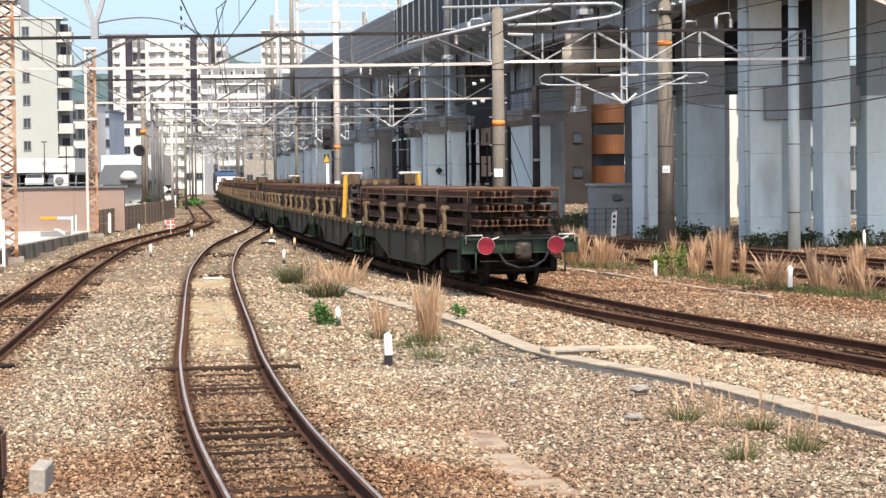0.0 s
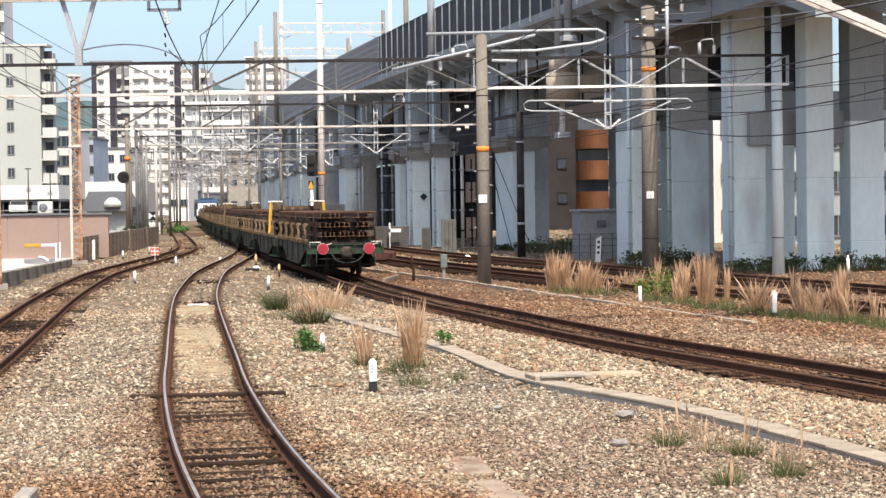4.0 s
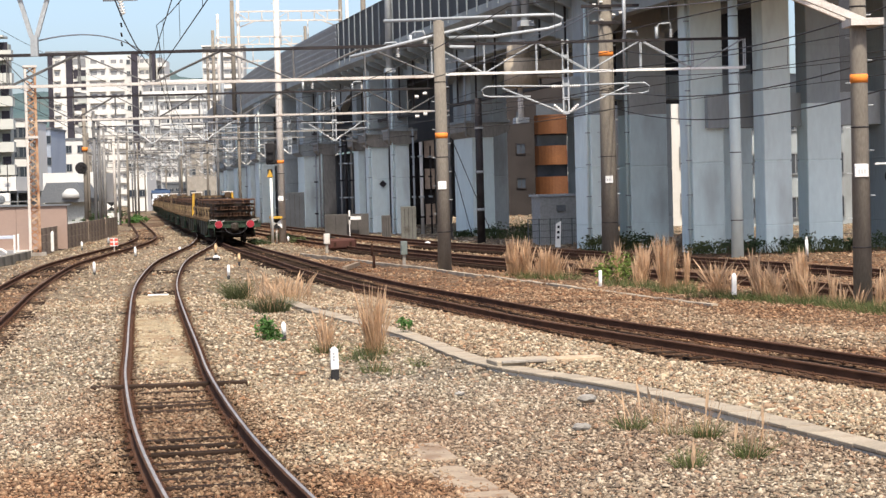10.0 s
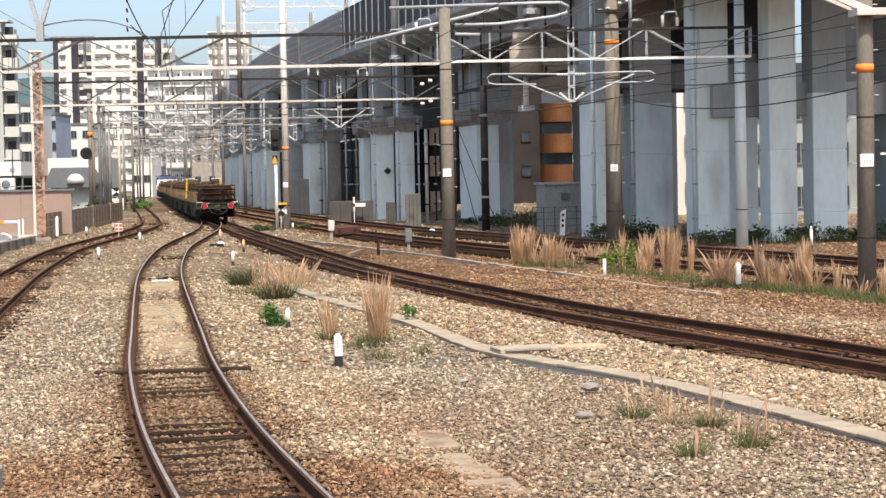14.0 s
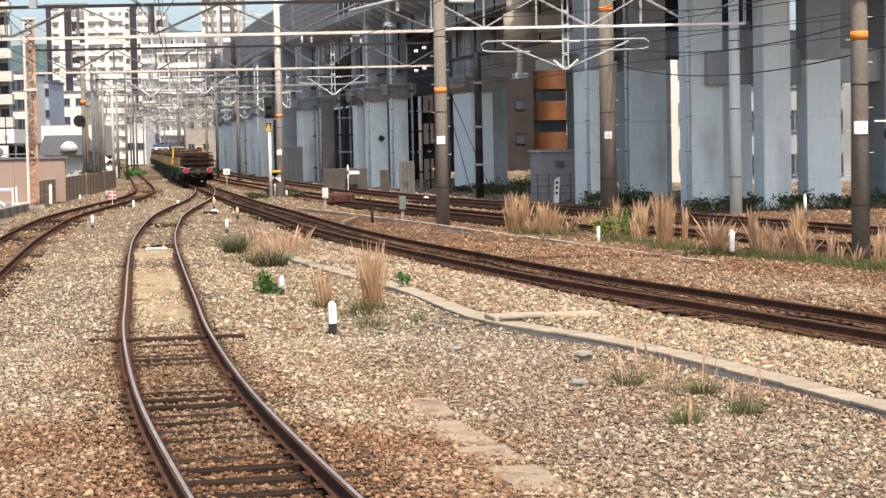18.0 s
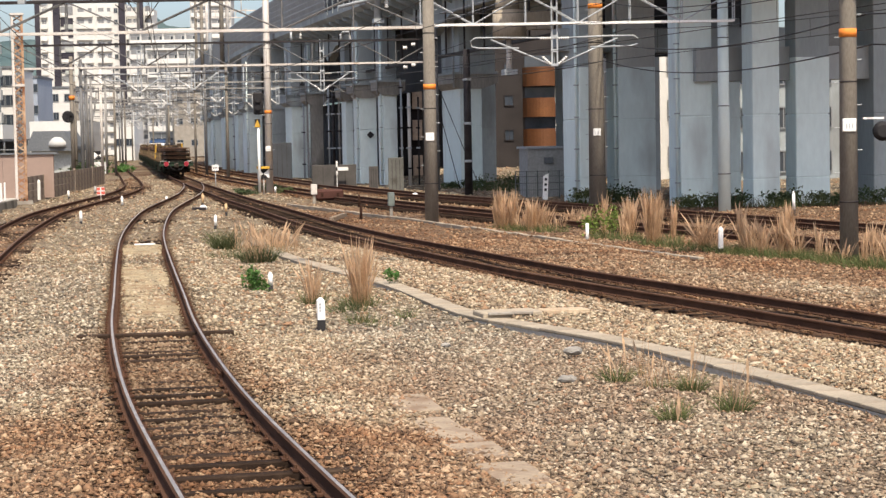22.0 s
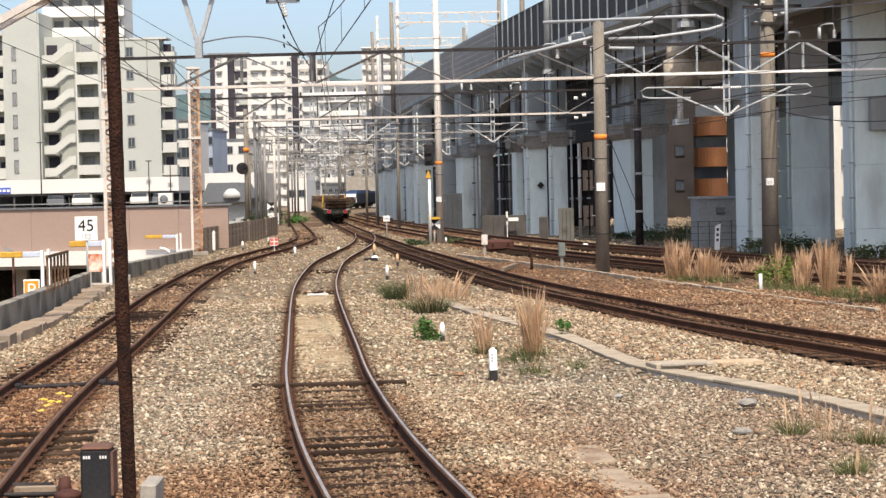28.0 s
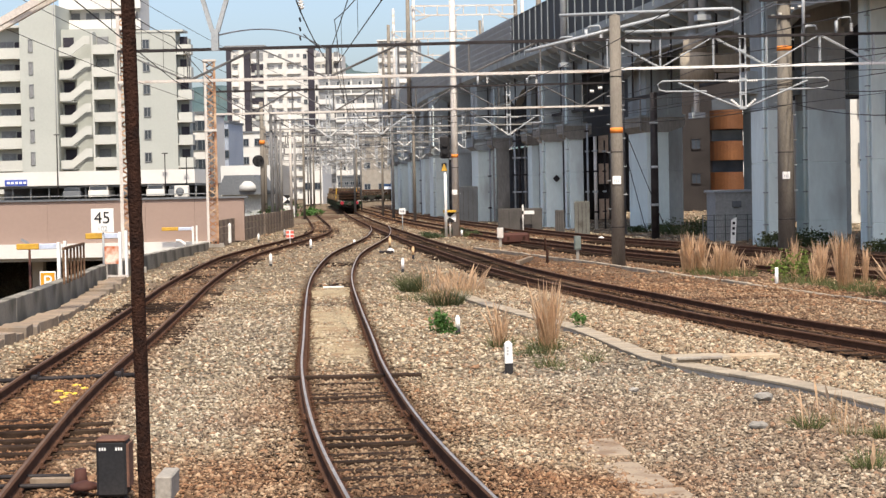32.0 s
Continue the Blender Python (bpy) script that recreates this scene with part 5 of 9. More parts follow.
def gantry(y, x0, x1, zb, zt, label, mats, bay=2.3, r=0.05, legs=(), hang=(), slope=0.0, posts=(), width=0.3, reach=1.7):
    g = thing("catenary_gantry", label, "gantry", "overhead line gantries")
    truss(g, (x0, y + slope * x0, zb), (x1, y + slope * x1, zb), zt - zb, width, bay, r, mats)
    for lx in legs:
        bm = bmesh.new()
        rod(bm, (lx, y + slope * lx, -0.4), (lx, y + slope * lx, zt + 0.6), 0.12, 0.10, n=12)
        part("leg", bm, POLE_CONCRETE if int(lx) % 3 else FAR_STEEL, g)
    for hx, drop in hang:
        bm = bmesh.new()
        yy = y + slope * hx
        for s in (-0.09, 0.09):
            bar(bm, (hx + s, yy, zb - drop), (hx + s, yy, zt + 0.1), 0.05)
        for k in range(6):
            z = zb - drop + (zt - zb + drop) * k / 5
            box(bm, hx - 0.12, yy - 0.03, z - 0.05, hx + 0.12, yy + 0.03, z + 0.05)
        part("drop_post", bm, GALV, g)
        hanger_arm(g, hx, yy, zb - drop + 0.9, reach, -1, far=y > 110)
        if y < 110 or int(hx) % 2:
            hanger_arm(g, hx, yy, zb - drop + 0.9, reach, 1, far=y > 110)
    for px, top in posts:
        bm = bmesh.new()
        yy = y + slope * px
        rod(bm, (px, yy, zt), (px, yy, zt + top), 0.06, n=8)
        tube(bm, [(px, yy, zt + top - 0.05), (px + 0.1, yy, zt + top + 0.1), (px + 0.45, yy, zt + top + 0.12), (px + 0.5, yy, zt + top - 0.05)], 0.03, 6)
        hp = part("horn", bm, GALV, g)
        bm = bmesh.new()
        insulator(bm, (px + 0.5, yy, zt + top - 0.08), (px + 0.5, yy, zt + top - 0.38), 0.08)
        part("insulator", bm, PORCELAIN, hp, "white ribbed insulator")
    return g


# nearest gantry, overhead at the top of the view, with braces down to its poles
G1 = gantry(38.6, -12.2, 9.6, 6.75, 7.35, "pale rust-stained lattice gantry spanning all near tracks", (PALE_PAINT, PALE_PAINT, PALE_PAINT), 1.6, 0.045)
for a, b in (((9.6, 38.35, 5.70), (7.2, 38.35, 6.75)), ((9.6, 38.85, 5.70), (7.2, 38.85, 6.75)), ((-12.2, 38.35, 5.5), (-9.8, 38.35, 6.75)), ((-12.2, 38.85, 5.5), (-9.8, 38.85, 6.75))):
    bm = bmesh.new()
    bar(bm, a, b, 0.11, 0.14)
    part("brace", bm, PALE_PAINT, G1, "pale brace with rust stains")
bm = bmesh.new()
box(bm, 9.3, 38.2, 5.62, 9.95, 39.0, 5.76)
part("brace_foot", bm, PALE_PAINT, G1)
bm = bmesh.new()
rod(bm, (-12.4, 38.6, -3.4), (-12.4, 38.6, 8.2), 0.21, 0.17, n=16)
part("leg", bm, POLE_CONCRETE, G1)
bm = bmesh.new()
bar(bm, (-7.14, 38.6, 6.78), (-6.86, 38.6, 5.80), 0.085), bar(bm, (-6.46, 38.6, 6.78), (-6.76, 38.6, 5.80), 0.085)
bar(bm, (-6.81, 38.6, 5.84), (-6.81, 38.6, 5.42), 0.14)
part("y_hanger", bm, GALV, G1, "grey steel hanger shaped like a Y")
bm = bmesh.new()
for x in (-5.41, -4.80):
    bar(bm, (x, 38.6, 6.8), (x, 38.6, 6.5), 0.06)
bar(bm, (-5.44, 38.6, 6.5), (-4.77, 38.6, 6.5), 0.06)
part("hanger_frame", bm, GALV, G1)
bm = bmesh.new()
insulator(bm, (-5.1, 38.6, 6.48), (-5.05, 38.6, 6.2), 0.07)
part("insulator", bm, PORCELAIN, G1, "white ribbed insulator")

G2 = gantry(64.0, -14.6, 1.8, 6.30, 7.33, "lattice gantry with a dark upper chord and a pale lower chord", (DARK_STEEL, PALE_PAINT, FAR_STEEL), 2.35, 0.04, posts=((0.05, 0.0),), slope=-0.02)
G2b = gantry(66.0, 1.7, 12.4, 6.48, 7.48, "lattice gantry from the concrete pole to the smooth steel pole", (DARK_STEEL, WHITE, GALV), 1.75, 0.036, hang=((6.25, 1.4),), posts=((1.0, 0.35), (9.4, 0.45), (8.3, 1.9)), slope=0.02, reach=2.7)
bm = bmesh.new()
tube(bm, [(0.1, 62.5, 8.02), (4.9, 62.5, 8.10), (5.6, 62.5, 8.10), (5.85, 62.5, 7.98), (5.8, 62.5, 7.78), (5.4, 62.5, 7.66), (3.6, 62.5, 7.45), (2.2, 62.5, 7.44), (2.2, 62.5, 7.15), (3.0, 62.5, 7.12)], 0.055, 8)
rod(bm, (-1.0, 62.5, 6.9), (3.6, 62.5, 7.95), 0.055, n=8)
part("bracket_arm", bm, GALV, P1, "long pale tubular bracket arm").matrix_basis = pose(-1.86, -62.3, 0)
G3 = gantry(103.0, -18.5, 3.5, 6.72, 7.92, "lattice gantry at the tall slim pole with hanging brackets", (DARK_STEEL, PALE_PAINT, FAR_STEEL), 2.2, 0.045, legs=(-18.5, 3.4), hang=((-12.2, 1.3), (-2.6, 1.4), (-9.4, 1.2)), posts=((-4.2, 0.5), (-1.6, 0.35)))
for y, xo, k in ((124, 0.6, 0), (145, -2.2, 1), (166, -5.2, 0), (188, -8.5, 1), (212, -12, 0), (236, -15.5, 1), (262, -19.5, 0), (290, -24, 1), (322, -28, 0)):
    xl = xo - (19 if y < 150 else 20)
    gantry(y, xl, xo + 6, 6.5 + 0.2 * k, 7.5 + 0.35 * k, "far lattice gantry over the tracks with hanging brackets", (DARK_STEEL if k else FAR_STEEL, FAR_PALE, FAR_STEEL), 2.0, 0.04,
           legs=(xl, xo - 8.6, xo + 6) if k else (xl, xo + 6), hang=((xo - 13.5, 1.3), (xo - 6.6, 1.4), (xo - 10.4, 1.2), (xo - 1.5, 1.3)), posts=((xo - 15, 0.9), (xo + 1, 0.7)))


def insul_pair(p, x, y, z, name="insulator"):
    for dx, dz in ((-0.28, 0.0), (-0.02, 0.1), (-0.28, -0.62), (-0.02, -0.55)):
        bm = bmesh.new()
        insulator(bm, (x + dx, y - 0.2, z + dz), (x + dx + 0.13, y - 0.2, z + dz), 0.07)
        part(name, bm, PORCELAIN, p, "white pin insulator")


insul_pair(P1, -0.55, -0.1, 5.55)
insul_pair(P2, -0.2, 0.0, 9.1)
insul_pair(P2, 0.5, 0.0, 9.35)
bm = bmesh.new()
box(bm, -0.9, -0.3, 9.0, 1.2, -0.2, 9.1)
box(bm, -0.6, -0.3, 8.4, 0.9, -0.2, 8.5)
part("crossarm", bm, DARK_STEEL, P2)
bm = bmesh.new()
tube(bm, [(0.62, -0.3, 6.5), (0.62, -0.3, 7.9), (0.75, -0.3, 8.1), (1.1, -0.3, 8.1), (1.12, -0.3, 7.95)], 0.05, 8)
part("horn", bm, GALV, P2)


def sag(a, b, drop, n=14):
    a, b = Vector(a), Vector(b)
    return [a + (b - a) * k / n - Vector((0, 0, drop * 4 * (k / n) * (1 - k / n))) for k in range(n + 1)]


def overhead_line(label, line, y0, y1, zc=5.25, zm=6.25, span=38.0, shift=0.0):
    o = thing("overhead_line", label, "overhead wire", "overhead wires")
    bc, bmw, bd = bmesh.new(), bmesh.new(), bmesh.new()
    low, high = [], []
    s0, s1 = line.s_of_y(y0), line.s_of_y(y1)
    n = max(1, round((s1 - s0) / span))
    for k in range(n):
        a, b = s0 + (s1 - s0) * k / n, s0 + (s1 - s0) * (k + 1) / n
        z0, z1 = (0.18 if k % 2 else -0.18), (-0.18 if k % 2 else 0.18)
        pa, pb = line.side(a, z0 + shift, zc), line.side(b, z1 + shift, zc)
        low.append(pa)
        low += [pb] if k == n - 1 else []
        ma, mb = pa + Vector((0, 0, zm - zc)), pb + Vector((0, 0, zm - zc))
        pts = sag(ma, mb, 0.55)
        high += pts if k == n - 1 else pts[:-1]
        for j in range(1, 14, 2):
            c = pa + (pb - pa) * j / 14
            rod(bd, c, pts[j], 0.006, n=4, cap=False)
    tube(bc, low, 0.009, 6)
    tube(bmw, high, 0.010, 6)
    part("contact_wire", bc, WIRE, o)
    part("messenger_wire", bmw, WIRE, o)
    tagged(part("dropper", bd, WIRE, o), kind="stuff")
    return o


overhead_line("contact and carrier wires above the siding track", TRACK_A, 2, 122)
overhead_line("contact and carrier wires above the main track", TRACK_B, 4, 330)
overhead_line("contact and carrier wires above the outer track", TRACK_C, 6, 320)
overhead_line("contact and carrier wires above the track by the grass", TRACK_D, 26, 255)
overhead_line("contact and carrier wires above the track by the piers", TRACK_E, 30, 250)


def cable(label, pts, r=0.016, mat=None, name="feeder_cable"):
    bm = bmesh.new()
    for a, b, d in pts:
        tube(bm, sag(a, b, d), r, 6)
    return solid(name, bm, mat or WIRE, label, "cable", "cables")


# long feeder cables between the poles on the pier side
for dz, dx in ((0, 0), (-0.75, 0.12), (1.35, 0.3)):
    cable("thick black feeder cable sagging from pole to pole", [((8.3 + dx, 70.3, 6.1 + dz), (9.9 + dx, 38.6, 4.95 + dz * 0.8), 0.5), ((9.9 + dx, 38.6, 4.95 + dz * 0.8), (13.6, 4, 5.4 + dz), 0.6),
                                                                ((1.95 + dx, 62.3, 5.3 + dz), (8.3 + dx, 70.3, 6.1 + dz), 0.15)], 0.015)
for z, x in ((8.9, -0.3), (9.3, 0.35)):
    cable("pale feeder wire strung over the yard poles", [((8.1 + x, 70.5, z), (16.5, 52, z - 0.3), 0.3), ((8.1 + x, 70.5, z), (1.9, 101, z - 0.4), 0.4)], 0.02, WIRE_PALE)
# wires that cross the sky towards the far pole line on the outer side
for k, (z0, z1) in enumerate(((9.6, 7.0), (8.6, 6.4), (7.7, 5.8), (11.0, 8.0))):
    cable("thin dark wire crossing above the outer track", [((-13.6 - k * 0.3, 34, z0), (-12.9, 103, z1), 0.7), ((-12.9, 103, z1), (-18, 145, z1 + 0.3), 0.4)], 0.009)
cable("thick contact wire with clamps running down to the gantry", [((-3.9, 20, 8.4), (-5.1, 38.6, 6.2), 0.1), ((-5.1, 38.6, 6.2), (-7.6, 64, 6.9), 0.1)], 0.014)
cable("slanting tension wire between gantries", [((-1.0, 20, 8.2), (-7.4, 64, 7.35), 0.2)], 0.014)
clamp = thing("wire_clamp", "dark clamps and a jumper loop on the contact wire", "wire clamp")
for k in range(4):
    bm = bmesh.new()
    c = Vector((-5.05 - k * 0.12, 38.2 + k * 0.9, 6.2 - k * 0.12))
    rod(bm, c, c + Vector((0.01, 0.05, -0.07)), 0.018, n=8)
    part("clamp", bm, DARK_STEEL, clamp)
bm = bmesh.new()
tube(bm, [(-5.35, 41, 5.9), (-5.2, 41, 5.75), (-5.0, 41, 5.6), (-5.1, 41, 5.4), (-5.3, 41, 5.55)], 0.012, 6)
part("jumper_loop", bm, DARK_STEEL, clamp)
cable("sagging jumper cable below the gantry", [((-6.8, 38.9, 5.75), (-7.6, 64, 7.2), -0.35)], 0.016, WIRE_PALE)


# rusty lattice mast
def lattice_mast(x, y, h, w, mats, label):
    p = thing("lattice_mast", label, "mast", m=pose(x, y, 0, 0, 0, 12))
    for sx, sy in ((-1, -1), (1, -1), (1, 1), (-1, 1)):
        bm = bmesh.new()
        box(bm, sx * w / 2 - 0.055, sy * w / 2 - 0.055, -0.3, sx * w / 2 + 0.055, sy * w / 2 + 0.055, h)
        part("leg", bm, mats[0] if sx > 0 else mats[1], p)
    n = int(h / 0.30)
    for k in range(n):
        z0, z1 = k * h / n, (k + 1) * h / n
        for a, b in (((-1, -1), (1, -1)), ((1, -1), (1, 1)), ((1, 1), (-1, 1)), ((-1, 1), (-1, -1))):
            a, b = (a, b) if k % 2 else (b, a)
            bm = bmesh.new()
            bar(bm, (a[0] * w / 2, a[1] * w / 2, z0), (b[0] * w / 2, b[1] * w / 2, z1), 0.065)
            part("lacing_bar", bm, mats[0], p)
    bm = bmesh.new()
    box(bm, -w / 2 - 0.1, -w / 2 - 0.1, h - 0.02, w / 2 + 0.1, w / 2 + 0.1, h + 0.08)
    part("cap", bm, mats[1], p)
    bm = bmesh.new()
    box(bm, -w / 2 - 0.08, -w / 2 - 0.08, h * 0.62, w / 2 + 0.08, w / 2 + 0.08, h * 0.62 + 0.12)
    part("collar", bm, mats[1], p)
    bm = bmesh.new()
    box(bm, -0.5, -0.5, -0.3, 0.5, 0.5, 0.1)
    part("footing", bm, CONCRETE, p)
    return p


lattice_mast(-16.55, 92.0, 8.8, 0.44, (RUST_ORANGE, PALE_PAINT), "rusty orange and cream steel lattice mast beside the wall")
lattice_mast(-14.42, 64.6, 8.6, 0.52, (RUST_ORANGE, PALE_PAINT), "rusty orange and cream lattice mast carrying the end of a gantry")

# ---- buildings ----
PLASTER = surface("plaster_grey_green", (0.415, 0.43, 0.395), (0.38, 0.395, 0.362), 0.85, 0, 0.15, 4, 0.02, (0.36, 0.36, 0.33), 0.12, 0.64, grain=0.2)
PLASTER_WHITE = surface("plaster_white", (0.65, 0.635, 0.595), (0.58, 0.57, 0.535), 0.8, 0, 0.1, 3, 0.0, vary=0.04, grain=0.2)
PLASTER_PALE = surface("plaster_pale_grey", (0.50, 0.50, 0.48), (0.43, 0.43, 0.415), 0.85, 0, 0.1, 3, 0.0, (0.34, 0.34, 0.32), 0.15, 0.6, vary=0.06, grain=0.2)
PARAPET = surface("balcony_parapet", (0.50, 0.505, 0.46), (0.46, 0.465, 0.425), 0.85, 0, 0.2, 4, 0.0, grain=0.2)
# grey for panes and for recesses, whose shade is in the colour
RECESS = surface("recess_shade_grey", (0.24, 0.245, 0.25), (0.19, 0.195, 0.20), 0.8, 0, 0.4, 4, 0.0)
TILE_BROWN = surface("brown_tile", (0.036, 0.031, 0.029), (0.027, 0.023, 0.022), 0.7, 0, 0.6, 12, 0.1)
ORANGE_PAINT = surface("orange_balcony", (0.16, 0.068, 0.028), (0.12, 0.052, 0.024), 0.6, 0, 0.4, 8, 0.02)
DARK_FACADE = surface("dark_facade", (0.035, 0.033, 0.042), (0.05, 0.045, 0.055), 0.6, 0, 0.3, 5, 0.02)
BROWN_PANEL = surface("brown_wall_panel", (0.315, 0.23, 0.19), (0.295, 0.215, 0.177), 0.75, 0, 0.1, 6, 0.0, vary=0.02, grain=0.2)
GREY_ROOF = surface("grey_roof", (0.15, 0.16, 0.17), (0.12, 0.13, 0.14), 0.7, 0, 0.3, 6, 0.03)
ALU = surface("window_frame_metal", (0.30, 0.31, 0.31), (0.25, 0.26, 0.26), 0.45, 0.5, 1, 10, 0.0)
BLUE_SIGN = surface("blue_sign", (0.05, 0.10, 0.42), (0.05, 0.09, 0.36), 0.5, 0, 1, 10, 0.0)
# bluish green: distance haze is mixed into the hill's own colour
HILL = surface("hazed_wooded_hill", (0.085, 0.12, 0.115), (0.06, 0.095, 0.10), 0.95, 0, 0.02, 0.12, 0.6)


def window(parent, x, y, z, w, h, mat=None, frame_w=0.08, depth=0.12, bars=1):
    """A framed pane in a wall that faces the camera: x, z of its middle and bottom."""
    b = bmesh.new()
    for x0, x1, z0, z1 in ((x - w / 2, x - w / 2 + frame_w, z, z + h), (x + w / 2 - frame_w, x + w / 2, z, z + h), (x - w / 2, x + w / 2, z, z + frame_w), (x - w / 2, x + w / 2, z + h - frame_w, z + h)):
        box(b, x0, y - depth, z0, x1, y + 0.02, z1)
    for k in range(bars):
        xx = x - w / 2 + w * (k + 1) / (bars + 1)
        box(b, xx - 0.03, y - depth * 0.6, z + frame_w, xx + 0.03, y, z + h - frame_w)
    f = part("window", b, ALU, parent)
    b = bmesh.new()
    box(b, x - w / 2 + frame_w, y - depth * 0.3, z + frame_w, x + w / 2 - frame_w, y + 0.01, z + h - frame_w)
    part("pane", b, mat or GLASS, f)
    return f


def block(parent, name, x0, y0, z0, x1, y1, z1, mat, label=""):
    b = bmesh.new()
    box(b, x0, y0, z0, x1, y1, z1)
    return part(name, b, mat, parent, label)


def apartment():
    a = thing("apartment_building", "pale grey-green apartment block with zigzag outside stairs and balconies", "apartment building")
    Y, F = 250.0, 2.93
    base = [2.95 + F * k for k in range(7)]
    block(a, "wall", -95, Y + 1.6, -3, -69.75, Y + 14, 24.4, PLASTER)
    block(a, "wall", -69.75, Y - 0.4, -3, -64.9, Y + 14, 27.2, PLASTER)
    block(a, "wall", -64.9, Y + 2.2, -3, -57.4, Y + 14, 24.2, PLASTER)
    block(a, "wall", -57.4, Y, -3, -49.3, Y + 3.2, 23.4, PLASTER)
    block(a, "wall", -49.3, Y + 1.4, -3, -47.9, Y + 3.2, 22.6, PLASTER)
    block(a, "roof", -95, Y - 0.1, 24.4, -69.75, Y + 14, 24.7, PARAPET)
    block(a, "roof", -57.6, Y - 0.1, 23.4, -48.3, Y + 3.3, 23.65, PARAPET)
    for k, z in enumerate(base):
        # gallery balconies of the wing
        b = bmesh.new()
        box(b, -95, Y, z - 0.15, -69.75, Y + 1.6, z + 0.05)
        box(b, -95, Y, z + 0.05, -69.75, Y + 0.15, z + 1.25)
        part("balcony", b, PARAPET, a, "solid pale balcony parapet")
        for x in (-72.0, -76.5, -81, -85.5):
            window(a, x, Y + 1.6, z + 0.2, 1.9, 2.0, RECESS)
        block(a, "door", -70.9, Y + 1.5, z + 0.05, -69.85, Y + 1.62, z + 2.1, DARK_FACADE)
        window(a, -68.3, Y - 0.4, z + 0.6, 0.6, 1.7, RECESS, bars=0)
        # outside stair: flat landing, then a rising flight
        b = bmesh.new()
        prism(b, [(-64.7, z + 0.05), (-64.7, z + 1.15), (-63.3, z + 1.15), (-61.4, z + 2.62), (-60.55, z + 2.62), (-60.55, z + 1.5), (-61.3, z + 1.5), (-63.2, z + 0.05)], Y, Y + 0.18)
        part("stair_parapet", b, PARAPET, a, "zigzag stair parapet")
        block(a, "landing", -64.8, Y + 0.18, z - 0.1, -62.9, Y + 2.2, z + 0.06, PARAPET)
        # flat dark panel painted for the shade inside the stairwell
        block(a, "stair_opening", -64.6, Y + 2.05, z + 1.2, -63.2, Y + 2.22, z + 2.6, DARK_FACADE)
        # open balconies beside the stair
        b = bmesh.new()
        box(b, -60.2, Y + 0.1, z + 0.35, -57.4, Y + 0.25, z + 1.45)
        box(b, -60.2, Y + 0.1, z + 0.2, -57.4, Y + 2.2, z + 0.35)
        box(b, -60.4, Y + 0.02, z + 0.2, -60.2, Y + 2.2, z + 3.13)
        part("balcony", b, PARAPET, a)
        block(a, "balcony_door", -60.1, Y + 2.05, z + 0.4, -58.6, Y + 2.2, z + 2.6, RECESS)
        if k < 7:
            window(a, -53.2, Y, z + 0.7, 0.95, 1.25)
        # corner balconies at the far end
        b = bmesh.new()
        box(b, -49.3, Y - 0.1, z - 0.1, -47.3, Y + 1.4, z + 0.1)
        box(b, -49.1, Y - 0.1, z + 0.1, -47.3, Y + 0.05, z + 1.2)
        box(b, -47.45, Y + 0.05, z + 0.1, -47.3, Y + 1.4, z + 1.2)
        part("balcony", b, PARAPET, a)
        # flat dark panel, coloured for the shaded corner recess
        block(a, "balcony_door", -49.0, Y + 1.25, z + 0.15, -48.0, Y + 1.42, z + 2.3, DARK_FACADE)
    b = bmesh.new()
    rod(b, (-65.1, Y - 0.5, 0), (-65.1, Y - 0.5, 29), 0.06, n=8)
    part("drain_pipe", b, ALU, a)
    # roof storey set back
    block(a, "wall", -66.3, Y + 8, 20.0, -55.6, Y + 14, 33.0, PLASTER_WHITE, "white set-back roof storey")
    for z in (24.6, 27.4, 30.2):
        b = bmesh.new()
        box(b, -66.2, Y + 6.6, z, -55.2, Y + 6.8, z + 1.2)
        box(b, -66.2, Y + 6.6, z - 0.2, -55.2, Y + 8, z)
        part("balcony", b, PLASTER_WHITE, a)
        for x in (-64.6, -62.0, -59.4, -56.8):
            window(a, x, Y + 8, z + 0.3, 1.8, 1.9, RECESS)
    return a


apartment()


